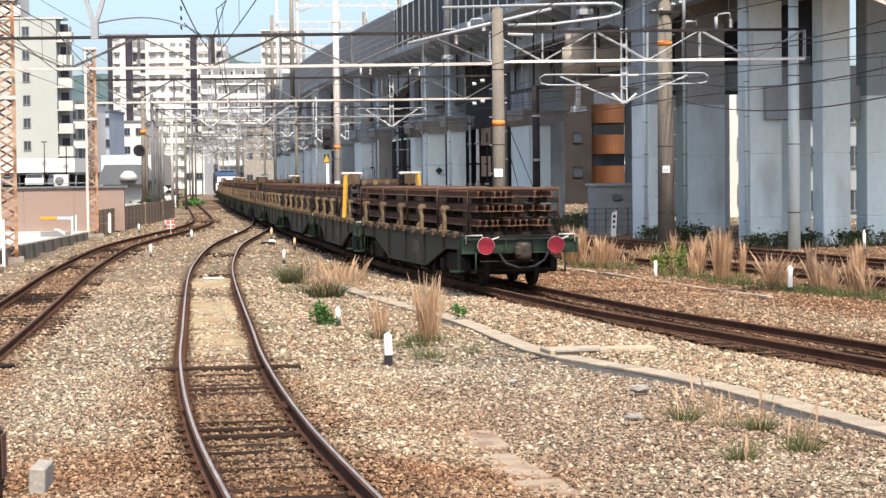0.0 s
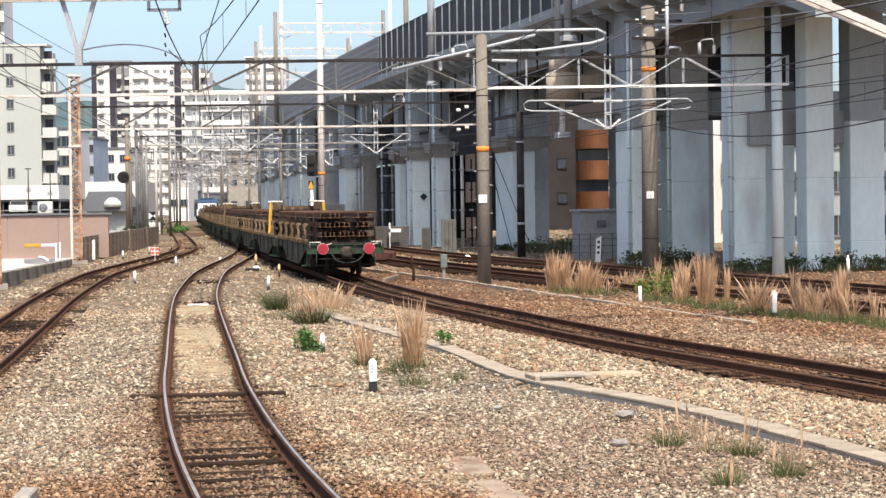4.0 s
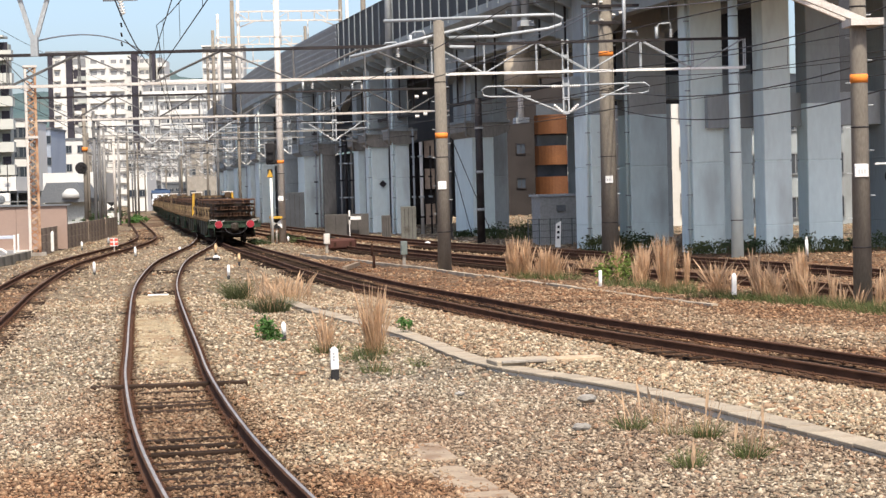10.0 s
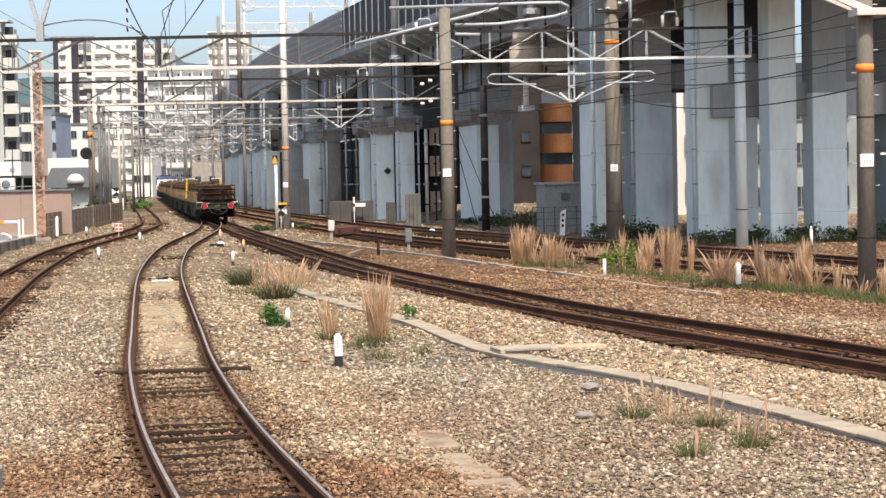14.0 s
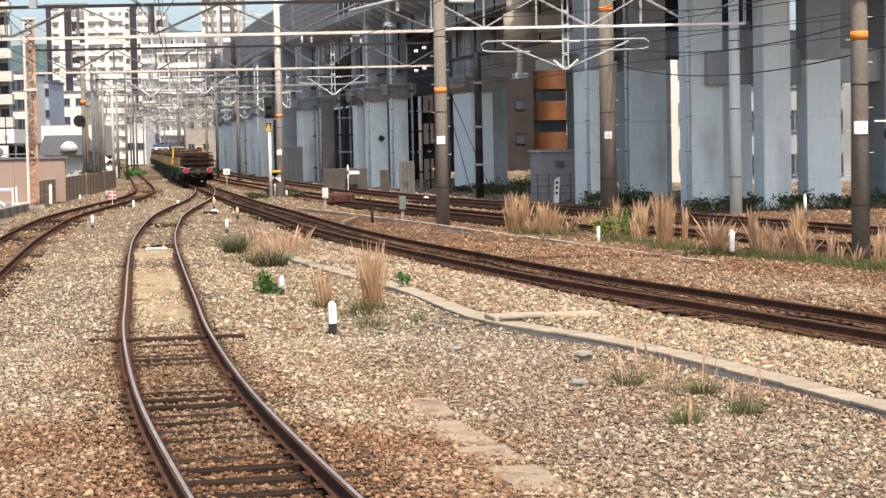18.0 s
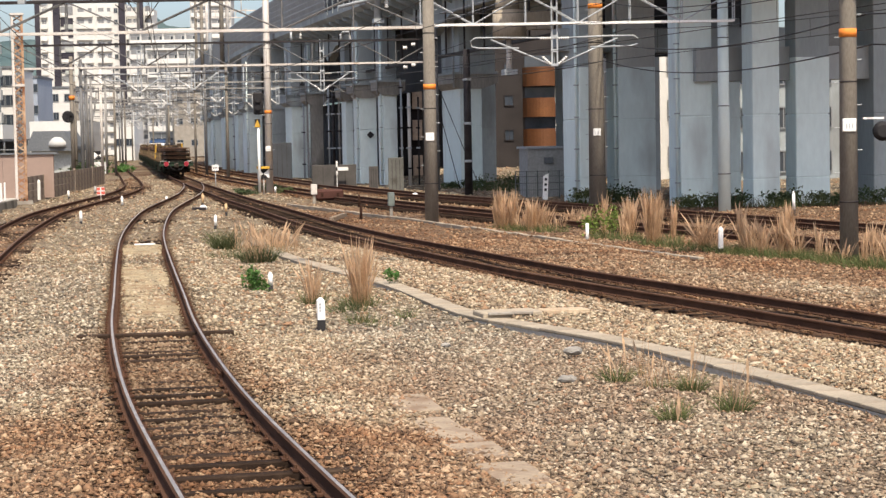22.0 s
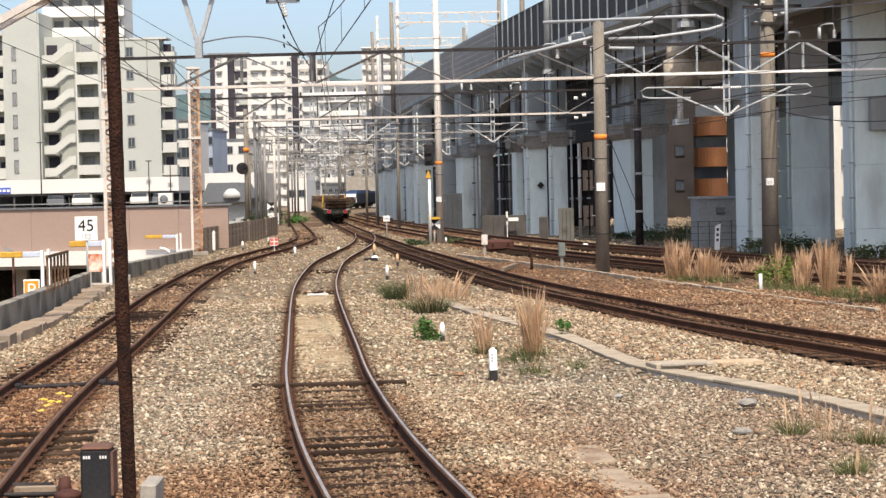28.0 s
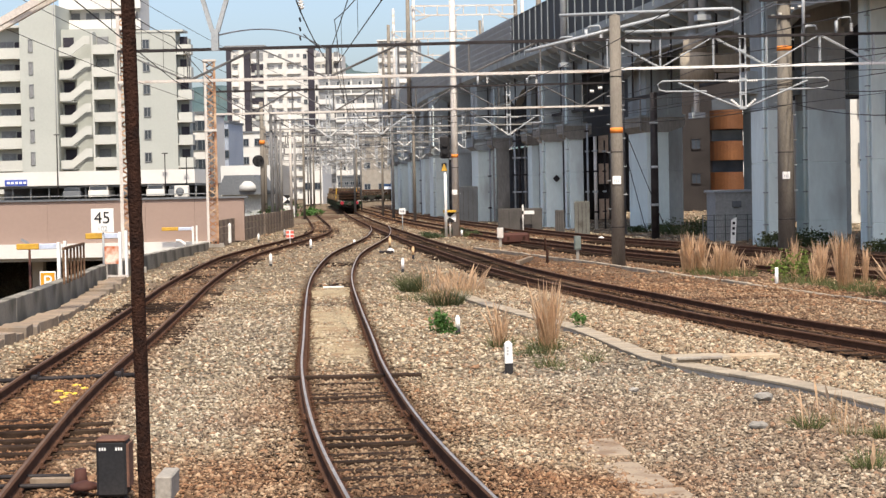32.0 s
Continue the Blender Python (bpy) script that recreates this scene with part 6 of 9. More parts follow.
def tower():
    a = thing("apartment_tower", "tall white apartment tower with dark vertical stripes and balconies", "apartment tower")
    Y, F, n = 520.0, 3.05, 13
    X0, X1, top = -88.9, -58.8, 40.4
    block(a, "wall", X0, Y + 0.95, -3, X1 - 6.4, Y + 20, top, PLASTER_WHITE)
    block(a, "wall", X1 - 6.4, Y + 3, -3, X1, Y + 20, top - 1.0, PLASTER_WHITE)
    for x, w in ((X0, 1.3), (X0 + 4.8, 1.7), (X0 + 22.1, 1.7), (X0 + 27.0, 1.3)):
        block(a, "dark_strip", x, Y - 0.2, 3, x + w, Y + 3.1, top + 0.4, DARK_FACADE, "dark brown vertical strip")
    block(a, "white_fin", X0 + 3.4, Y + 0.4, 4, X0 + 4.75, Y + 1.7, top + 0.8, PLASTER_WHITE)
    block(a, "roof_frame", X0 - 0.6, Y, top + 0.9, X0 + 10.5, Y + 8, top + 1.3, ALU)
    for k in range(n):
        z = 0.4 + F * k
        for x0, x1 in ((X0 + 10.9, X0 + 15.2), (X0 + 16.3, X0 + 20.1), (X0 + 24.0, X0 + 26.8), (X0 + 1.5, X0 + 3.2)):
            b = bmesh.new()
            box(b, x0, Y + 0.2, z, x1, Y + 0.35, z + 1.15)
            box(b, x0, Y + 0.2, z - 0.2, x1, Y + 0.95, z)
            box(b, x0 - 0.25, Y + 0.2, z - 0.2, x0, Y + 0.95, z + F - 0.2)
            part("balcony", b, PLASTER_WHITE, a)
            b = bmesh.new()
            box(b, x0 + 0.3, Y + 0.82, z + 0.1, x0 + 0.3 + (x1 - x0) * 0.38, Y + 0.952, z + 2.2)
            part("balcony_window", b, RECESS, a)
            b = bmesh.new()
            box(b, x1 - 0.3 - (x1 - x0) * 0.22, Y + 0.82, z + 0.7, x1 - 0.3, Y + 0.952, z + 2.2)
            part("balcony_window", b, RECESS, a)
        # no cut in the wall: dark panels carry the stair recess's shade
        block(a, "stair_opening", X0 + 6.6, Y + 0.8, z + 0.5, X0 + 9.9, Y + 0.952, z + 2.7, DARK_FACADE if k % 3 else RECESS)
        block(a, "stair_parapet", X0 + (7.6 if k % 2 else 6.6), Y + 0.5, z - 0.1, X0 + (9.9 if k % 2 else 8.6), Y + 0.7, z + 1.0, PLASTER if k % 2 else PLASTER_WHITE)
        window(a, X0 + 21.2, Y + 0.95, z + 0.8, 1.0, 1.3)
        block(a, "corner_balcony", X1 - 1.2, Y + 0.95, z, X1 + 1.2, Y + 3.2, z + 1.1, PLASTER_WHITE)
        block(a, "corner_window", X1 - 1.3, Y + 2.85, z + 1.2, X1 - 0.1, Y + 3.05, z + 2.6, RECESS)
    return a


tower()


def plain_building(x0, x1, y, z1, label, mat, floors, cols, depth=14, roof=GREY_ROOF, name="building", ww=1.4, wh=1.3, z0=-3.0, glass=None):
    a = thing(name, label, "building", "town buildings")
    block(a, "wall", x0, y, z0, x1, y + depth, z1, mat)
    block(a, "roof", x0 - 0.15, y - 0.15, z1, x1 + 0.15, y + depth + 0.15, z1 + 0.35, roof)
    first = None
    for i in range(floors):
        zz = z1 - 0.9 - wh - i * (z1 - max(z0, 0)) / max(floors, 1)
        for j in range(cols):
            xx = x0 + (x1 - x0) * (j + 0.5) / cols
            if first is None:
                first = window(a, 0, 0, 0, ww, wh, glass)
                first.matrix_basis = pose(xx, y, zz)
                pane = first.children[0]
            else:
                o = share("window", first, a, pose(xx, y, zz))
                share("pane", pane, o)
    return a


def housing_block(x0, x1, y, z1, label, floors, bays, depth=14, step=0.0):
    """A block of flats: every bay has a slab, a solid parapet, a recess with glazed doors and a fin wall beside it."""
    a = thing("housing_block", label, "apartment building", "town buildings")
    F, W = (z1 + 0.4) / floors, (x1 - x0) / bays
    block(a, "wall", x0, y + 0.75, -3, x1, y + depth, z1, PLASTER_PALE)
    block(a, "roof", x0 - 0.3, y - 0.1, z1, x1 + 0.3, y + depth, z1 + 0.4, PLASTER_WHITE)
    parapet = recess = pane = fin = None
    for k in range(bays + 1):
        block(a, "fin_wall", x0 + k * W - 0.12, y + 0.1, -3, x0 + k * W + 0.12, y + 0.75, z1, PLASTER_WHITE if k % 2 else PLASTER_PALE)
    for i in range(floors):
        for j in range(bays):
            m = pose(x0 + j * W, y, z1 - (i + 1) * F)
            if parapet is None:
                b = bmesh.new()
                box(b, 0.12, 0, 0.0, W - 0.12, 0.15, 1.15)
                box(b, 0.12, 0.15, -0.18, W - 0.12, 0.75, 0.0)
                parapet = part("parapet", b, PLASTER_WHITE, a, "pale balcony parapet")
                parapet.matrix_basis = m
                b = bmesh.new()
                box(b, 0.3, 0.66, 0.05, W * 0.62, 0.74, 2.15)
                pane = part("balcony_door", b, RECESS, a)
                pane.matrix_basis = m
                b = bmesh.new()
                box(b, W * 0.68, 0.67, 0.8, W - 0.3, 0.74, 2.0)
                recess = part("window", b, GLASS, a)
                recess.matrix_basis = m
            else:
                share("parapet", parapet, a, m)
                share("balcony_door", pane, a, m)
                share("window", recess, a, m)
    return a


housing_block(-52.2, -35.5, 455, 24.6, "long white housing block with rows of balconies", 8, 7)
housing_block(-58, -42, 470, 30.0, "pale housing block behind the tower", 9, 6)
plain_building(-51.6, -48.7, 268, 13.4, "white apartment house beside the grey block", PLASTER_WHITE, 5, 2, ww=1.7, wh=1.5)
plain_building(-54.8, -51.2, 300, 13.2, "grey-blue office building with shaded windows", surface("blue_grey_wall", (0.34, 0.38, 0.44), (0.3, 0.34, 0.4), 0.7, 0, 0.2, 5, 0.02), 4, 3)
housing_block(-51.5, -40, 560, 45, "distant pale high-rise apartment block", 15, 4)
plain_building(-32, -29, 380, 21.5, "narrow white building seen between catenary poles", PLASTER_PALE, 7, 2)
plain_building(-42, -30, 410, 13.5, "grey low house among the poles", CONCRETE, 3, 4)
plain_building(-29, -17, 430, 12.0, "dark grey low shed behind the far tracks", GREY_ROOF, 3, 5)
plain_building(-56.2, -50.4, 330, 12.4, "white small house by the tracks", PLASTER_WHITE, 4, 3, ww=1.0)
plain_building(-46.5, -43, 352, 9.5, "cream small house behind the signal", PLASTER_WHITE, 2, 2)
plain_building(-48, -41.5, 420, 5.1, "dark grey shed beyond the far curve", GREY_ROOF, 1, 5, ww=1.0, wh=0.8)
plain_building(-120, -92, 420, 33, "large pale apartment block far behind", PLASTER, 11, 9)

# low warehouse with a white upper wall and a grey roof
w = thing("warehouse", "low white warehouse with a sloping dark grey roof", "warehouse")
block(w, "wall", -35.9, 205, -3, -30.6, 222, 5.3, PLASTER_WHITE)
b = bmesh.new()
prism(b, [(-34.7, 2.2), (-34.7, 2.6), (-34.0, 4.2), (-31.0, 4.2), (-30.0, 2.6), (-30.0, 2.2)], 196, 205)
part("roof", b, GREY_ROOF, w)
block(w, "wall", -34.4, 197, -3, -30.2, 205, 2.25, surface("pale_green_wall", (0.42, 0.44, 0.42), None, 0.8, 0, 0.3, 5, 0.0))
b = bmesh.new()
lathe(b, [(0.0, 0), (1.1, 0), (1.05, 0.5), (0.7, 0.95), (0.05, 1.15)], 14, Matrix.Translation((-31.6, 196.6, 2.6)))
part("roof_dome", b, PLASTER_PALE, w, "pale round ventilator hood")

# white canopy and parking deck in front of the apartments
c = thing("canopy_building", "long white canopy above a parking deck, small blue sign", "canopy building")
block(c, "fascia", -64, 206, 3.55, -38.9, 214, 5.05, PLASTER_WHITE)
block(c, "soffit", -64, 206.5, 3.3, -38.9, 222, 3.55, GREY_ROOF)
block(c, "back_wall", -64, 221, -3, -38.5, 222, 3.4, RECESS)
block(c, "deck", -64, 204, 1.75, -36, 222, 2.0, CONCRETE)
block(c, "edge_rail", -64, 204.0, 2.35, -36, 204.1, 2.45, ALU)
for k in range(13):
    b = bmesh.new()
    rod(b, (-63 + k * 2.0, 207, 1.9), (-63 + k * 2.0, 207, 3.5), 0.11, n=8)
    part("column", b, ALU, c)
s = block(c, "sign", -59.5, 205.8, 3.6, -57.1, 206.0, 4.25, BLUE_SIGN, "small blue sign with pale bars")
b = bmesh.new()
for k in range(5):
    box(b, -59.25 + k * 0.45, 205.74, 3.8, -58.95 + k * 0.45, 205.8, 4.05)
part("bar", b, WHITE, s)
rnd = random.Random(3)
for k, (x, wd, h) in enumerate(((-52.3, 1.9, 0.8), (-49.4, 2.2, 0.9), (-46.0, 1.5, 0.7), (-43.2, 2.0, 0.9), (-41.1, 1.4, 0.8))):
    u = thing("parked_van", "pale parked van half hidden on the parking deck", "van", "vans on the deck", m=pose(x, 206, 2.0))
    b = bmesh.new()
    box(b, -wd / 2, 0, 0.25, wd / 2, 3.4, 0.6 + h * 0.4, bevel=0.06)
    box(b, -wd / 2 + 0.1, 0.15, 0.6 + h * 0.4, wd / 2 - 0.1, 3.0, 0.55 + h, bevel=0.1)
    part("body", b, PLASTER_WHITE if k % 2 else GREY_ROOF, u)
    b = bmesh.new()
    box(b, -wd / 2 + 0.2, 0.12, 0.65 + h * 0.4, wd / 2 - 0.2, 0.2, 0.5 + h * 0.95)
    part("rear_window", b, GLASS, u)
    for sx in (-1, 1):
        b = bmesh.new()
        rod(b, (sx * (wd / 2 - 0.2), 0.7, 0.25), (sx * (wd / 2 - 0.02), 0.7, 0.25), 0.25, n=12)
        part("wheel", b, BLACK, u)
# air conditioner on the deck edge
ac = thing("air_conditioner", "cream outdoor air-conditioner unit with a round fan grille", "air conditioner", m=pose(-40.05, 204.3, 2.0))
b = bmesh.new()
box(b, -0.75, 0, 0, 0.75, 0.6, 1.3, bevel=0.03)
part("casing", b, PLASTER_WHITE, ac)
b = bmesh.new()
lathe(b, [(0.45, 0), (0.45, 0.03), (0.08, 0.05)], 20, Matrix.Translation((-0.15, 0.0, 0.65)) @ pose(0, 0, 0, 90))
part("fan_grille", b, GREY_ROOF, ac)
for x, z in ((-53.4, 8.9), (-41.8, 6.7), (-39.5, 6.3)):
    l = thing("street_lamp", "thin dark street lamp post on the deck", "street lamp", "street lamps", m=pose(x, 204.6, 0))
    b = bmesh.new()
    rod(b, (0, 0, 1.98), (0, 0, z), 0.07, 0.05, n=8)
    part("post", b, DARK_STEEL, l)
    b = bmesh.new()
    box(b, -0.3, -0.12, z, 0.3, 0.12, z + 0.1)
    part("lamp_head", b, DARK_STEEL, l)

# brown clad wall on a white ledge, open and dark below
bw = thing("brown_clad_wall", "long brown panelled wall on a white concrete ledge beside the railway", "wall", kind="structure")
for k in range(16):
    b = bmesh.new()
    x0 = -58 + k * 2.6
    box(b, x0 + 0.006, 100.4, 0.02, x0 + 2.594, 100.6, 2.24)
    part("panel", b, BROWN_PANEL, bw)
block(bw, "coping", -58.1, 100.3, 2.24, -16.2, 100.75, 2.34, GREY_ROOF)
block(bw, "ledge", -58, 100.1, -0.72, -17.6, 104, 0.02, PLASTER_WHITE, "sunlit white concrete ledge")
block(bw, "soffit", -58, 100.4, -0.9, -17.8, 130, -0.72, CONCRETE)
block(bw, "back_wall", -60, 128, -3.6, -19, 130, -0.8, GREY_ROOF)
for k in range(9):
    block(bw, "column", -56 + k * 4.6, 103, -3.6, -55.4 + k * 4.6, 103.6, -0.8, CONCRETE)

# buildings behind the viaduct
o = thing("orange_balcony_apartment", "brown tiled apartment house with rounded orange balconies", "apartment building")
block(o, "wall", 6.5, 181, -1, 24, 194, 15.5, TILE_BROWN)
for z in (1.7, 4.55, 7.4):
    b = bmesh.new()
    prof = [(14.0 + 3.4 * k / 12, 180.9 - 2.4 * math.sin(math.pi * k / 12) ** 0.6) for k in range(13)]
    vs0 = [b.verts.new((x, y, z)) for x, y in prof]
    vs1 = [b.verts.new((x, y, z + 1.75)) for x, y in prof]
    for k in range(12):
        b.faces.new((vs0[k], vs0[k + 1], vs1[k + 1], vs1[k]))
    b.faces.new(vs0[::-1])
    b.faces.new(vs1)
    part("balcony", b, ORANGE_PAINT, o, "rounded orange balcony")
    block(o, "balcony_door", 14.2, 180.9, z + 1.75, 17.2, 181.02, z + 2.85, GLASS)
    block(o, "side_balcony", 17.4, 179.9, z + 0.2, 18.3, 181, z + 1.6, ORANGE_PAINT)
    b = bmesh.new()
    for x in (16.9, 17.25, 17.6):
        box(b, x - 0.03, 179.3, z + 1.3, x + 0.03, 179.36, z + 2.6)
    for zz in (1.3, 1.95, 2.55):
        box(b, 16.9, 179.3, z + zz, 17.6, 179.36, z + zz + 0.06)
    part("drying_rack", b, WHITE, o, "white drying rack on the balcony")
for z in (2.4, 5.6, 8.6, 11.6):
    for x in (8.9, 12.7):
        f = window(o, x, 181, z, 0.9, 1.05)
        f.data.materials[0] = DARK_STEEL
plain_building(-1.5, 5.4, 178, 12, "dark brown building between viaduct piers with peach balconies", TILE_BROWN, 4, 3)
pb = thing("peach_balcony_house", "narrow house with peach balcony bands seen between piers", "house")
block(pb, "wall", 2.0, 150, -1, 5.0, 160, 9.5, TILE_BROWN)
for z in (-0.1, 2.6, 5.0):
    block(pb, "balcony", 3.05, 148.9, z, 4.0, 150, z + 1.55, surface("peach", (0.55, 0.42, 0.32), None, 0.7, 0, 0.4, 6, 0.0) if z < 1 else bpy.data.materials["peach"], "peach balcony parapet")
plain_building(20.5, 60, 112, 7.6, "grey building with dark windows behind the viaduct", PIER_DARK, 3, 18, ww=1.3, wh=1.3)
plain_building(15.4, 21.5, 118, 8.5, "white sunlit building glimpsed between the piers", PLASTER_WHITE, 3, 3, ww=1.0)
plain_building(-14, -7.5, 300, 13, "white building behind the far viaduct", PLASTER_PALE, 4, 3)

# wooded hill on the skyline, uneven ridge
hv, hf = [], []
rs = np.random.RandomState(8)
hx = np.linspace(-1500, 900, 160)
ridge = 142 + 20 * np.cos((hx + 250) / 90) + 5 * np.sin(hx / 23 + 2) + rs.normal(0, 2.0, 160)
ridge *= np.clip(1.4 - np.abs(hx + 350) / 900, 0.1, 1)
for row, (yy, sc) in enumerate(((2300, 0.0), (2400, 0.62), (2520, 1.0), (2700, 0.6), (2900, 0.0))):
    for k in range(160):
        hv.append((hx[k] * (1 + 0.03 * row), yy + rs.uniform(-14, 14), ridge[k] * sc + (rs.normal(0, 3) if 0 < row < 4 else -2)))
for r in range(4):
    for k in range(159):
        hf.append((r * 160 + k, r * 160 + k + 1, (r + 1) * 160 + k + 1, (r + 1) * 160 + k))
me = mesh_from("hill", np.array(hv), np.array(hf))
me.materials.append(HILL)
tagged(new("hill", me), "dark green wooded hill on the skyline, haze painted into it", "hill", kind="structure")

# ---- along the ground ----

trough = thing("cable_trough", "raised concrete cable trough with lids between the tracks", "cable trough", kind="structure")
rnd = random.Random(11)
lid = None
s = 0.0
LIDC = surface("trough_lid", (0.345, 0.29, 0.215), (0.29, 0.245, 0.185), 0.9, 0, 1.5, 25, 0.2, (0.27, 0.2, 0.135), 1.2, 0.58, vary=0.1)
while s < KERB.length - 0.6:
    p = KERB.at(s + 0.25)
    m = pose(p.x, p.y, rnd.uniform(-0.022, -0.012), rnd.uniform(-0.3, 0.3), rnd.uniform(-0.6, 0.6), KERB.yaw(s + 0.25) + rnd.uniform(-0.4, 0.4))
    if lid is None:
        b = bmesh.new()
        box(b, -0.172, -0.248, -0.012, 0.172, 0.248, 0.03, bevel=0.007)
        lid = part("lid", b, LIDC, trough, "flat concrete lid")
        lid.matrix_basis = m
    else:
        share("lid", lid, trough, m)
    s += 0.5
b = bmesh.new()
prev = None
for s in np.arange(0, KERB.length, 0.5):
    ring = [b.verts.new(KERB.side(s, o, z)) for o, z in ((-0.16, -0.2), (-0.16, -0.034), (0.16, -0.034), (0.16, -0.2))]
    if prev:
        for k in range(3):
            b.faces.new((prev[k], ring[k], ring[k + 1], prev[k + 1]))
    prev = ring
part("side_wall", b, surface("trough_side", (0.44, 0.41, 0.36), (0.36, 0.335, 0.295), 0.9, 0, 1.5, 25, 0.2), trough, "dirty grey concrete trough side")
# junction cover beside the trough
j = thing("junction_cover", "broken-edged concrete cover plate beside the cable trough", "cover plate", m=pose(1.95, 28.4, 0.05, 0, 0, 12))
b = bmesh.new()
box(b, -0.45, -0.3, -0.05, 0.45, 0.3, 0.035, bevel=0.015)
part("plate", b, LIDC, j)
b = bmesh.new()
box(b, -0.38, -0.35, 0.0, 0.30, -0.302, 0.045, bevel=0.01)
part("edge", b, CONCRETE, j)
b = bmesh.new()
box(b, 0.48, -0.22, -0.04, 1.2, 0.2, 0.03, bevel=0.01)
part("side_plate", b, surface("tan_slab", (0.45, 0.36, 0.25), (0.4, 0.3, 0.2), 0.9, 0, 2, 25, 0.2), j, "tan concrete slab")

KERB2 = Line([(-3.6, 82), (-1.6, 74.5), (0.1, 68), (1.4, 63.2), (2.75, 57.2), (3.99, 52.3), (5.04, 47.7), (6.0, 44.0), (6.9, 40.0)])
edging = thing("edging_kerb", "thin pale concrete edging along the running track", "edging", kind="structure")
lid = None
for s in np.arange(0, KERB2.length - 1, 1.0):
    p = KERB2.at(s + 0.5)
    m = pose(p.x, p.y, rnd.uniform(-0.075, -0.05), rnd.uniform(-0.8, 0.8), 0, KERB2.yaw(s + 0.5) + rnd.uniform(-1, 1))
    if lid is None:
        b = bmesh.new()
        box(b, -0.07, -0.495, -0.1, 0.07, 0.495, 0.10, bevel=0.01)
        lid = part("kerb_stone", b, LIDC, edging)
        lid.matrix_basis = m
    else:
        share("kerb_stone", lid, edging, m)

# low wall and drain slabs beside the outer track
wall = thing("low_concrete_wall", "low weathered concrete wall along the outer track", "wall", kind="structure")
WALLC = surface("mossy_concrete", (0.27, 0.245, 0.20), (0.20, 0.18, 0.15), 0.92, 0, 0.9, 20, 0.25, (0.10, 0.095, 0.075), 0.7, 0.53)
for s in np.arange(0, WALL_LINE.length - 3, 3.0):
    p, yaw = WALL_LINE.at(s + 1.5), WALL_LINE.yaw(s + 1.5)
    top = float(np.interp(p.y, [20, 45, 60, 90, 100], [0.6, 0.57, 0.45, 0.2, 0.12]))
    b = bmesh.new()
    box(b, -0.14, -1.492, -3.6, 0.12, 1.492, top, bevel=0.012)
    o = part("wall_section", b, WALLC, wall)
    o.matrix_basis = pose(p.x - 0.25, p.y, 0, 0, 0, yaw)
slabs = thing("drain_slabs", "uneven row of tan concrete drain slabs at the foot of the wall", "concrete slabs", kind="structure")
TAN = surface("tan_concrete", (0.29, 0.22, 0.155), (0.22, 0.17, 0.125), 0.9, 0, 1.5, 22, 0.25, (0.2, 0.17, 0.14), 1.2, 0.55, vary=0.15)
lid = None
for s in np.arange(2, WALL_LINE.s_of_y(57), 0.95):
    p, yaw = WALL_LINE.side(s, 0.28), WALL_LINE.yaw(s)
    m = pose(p.x, p.y, rnd.choice((-0.06, -0.04, 0.0, 0.05)), rnd.uniform(-3, 3), rnd.uniform(-4, 4), yaw + rnd.uniform(-7, 7))
    if lid is None:
        b = bmesh.new()
        box(b, -0.26, -0.46, -0.1, 0.26, 0.46, 0.14, bevel=0.012)
        lid = part("slab", b, TAN, slabs)
        lid.matrix_basis = m
    else:
        share("slab", lid, slabs, m)
# brown concrete plank fence further along
fence = thing("plank_fence", "weathered brown concrete plank fence beside the outer track", "fence", kind="structure")
FENCE = surface("brown_planks", (0.33, 0.26, 0.20), (0.21, 0.165, 0.13), 0.9, 0, 0.8, 15, 0.1, (0.10, 0.08, 0.065), 0.8, 0.56, vary=0.05)
FENCE_LINE = Line([(-16.5, 93.0), (-17.6, 112), (-19.2, 140)])
plank = stake = None
for s in np.arange(0, FENCE_LINE.length - 2.0, 2.0):
    p, q, yaw = FENCE_LINE.at(s + 1.0), FENCE_LINE.at(s), FENCE_LINE.yaw(s + 1.0)
    for k in range(4):
        m = pose(p.x + rnd.uniform(-0.002, 0.002), p.y, -0.18 + 0.35 * k, 0, 0, yaw)
        if plank is None:
            b = bmesh.new()
            box(b, -0.025, -0.997, 0, 0.025, 0.997, 0.335, bevel=0.006)
            plank = part("plank", b, FENCE, fence)
            plank.matrix_basis = m
        else:
            share("plank", plank, fence, m)
    if round(s / 2) % 6:
        continue
    m = pose(q.x, q.y, rnd.uniform(-0.03, 0.02), 0, 0, yaw)
    if stake is None:
        b = bmesh.new()
        box(b, -0.06, -0.055, -0.2, 0.06, 0.055, 1.3, bevel=0.01)
        stake = part("fence_post", b, FENCE, fence)
        stake.matrix_basis = m
    else:
        share("fence_post", stake, fence, m)


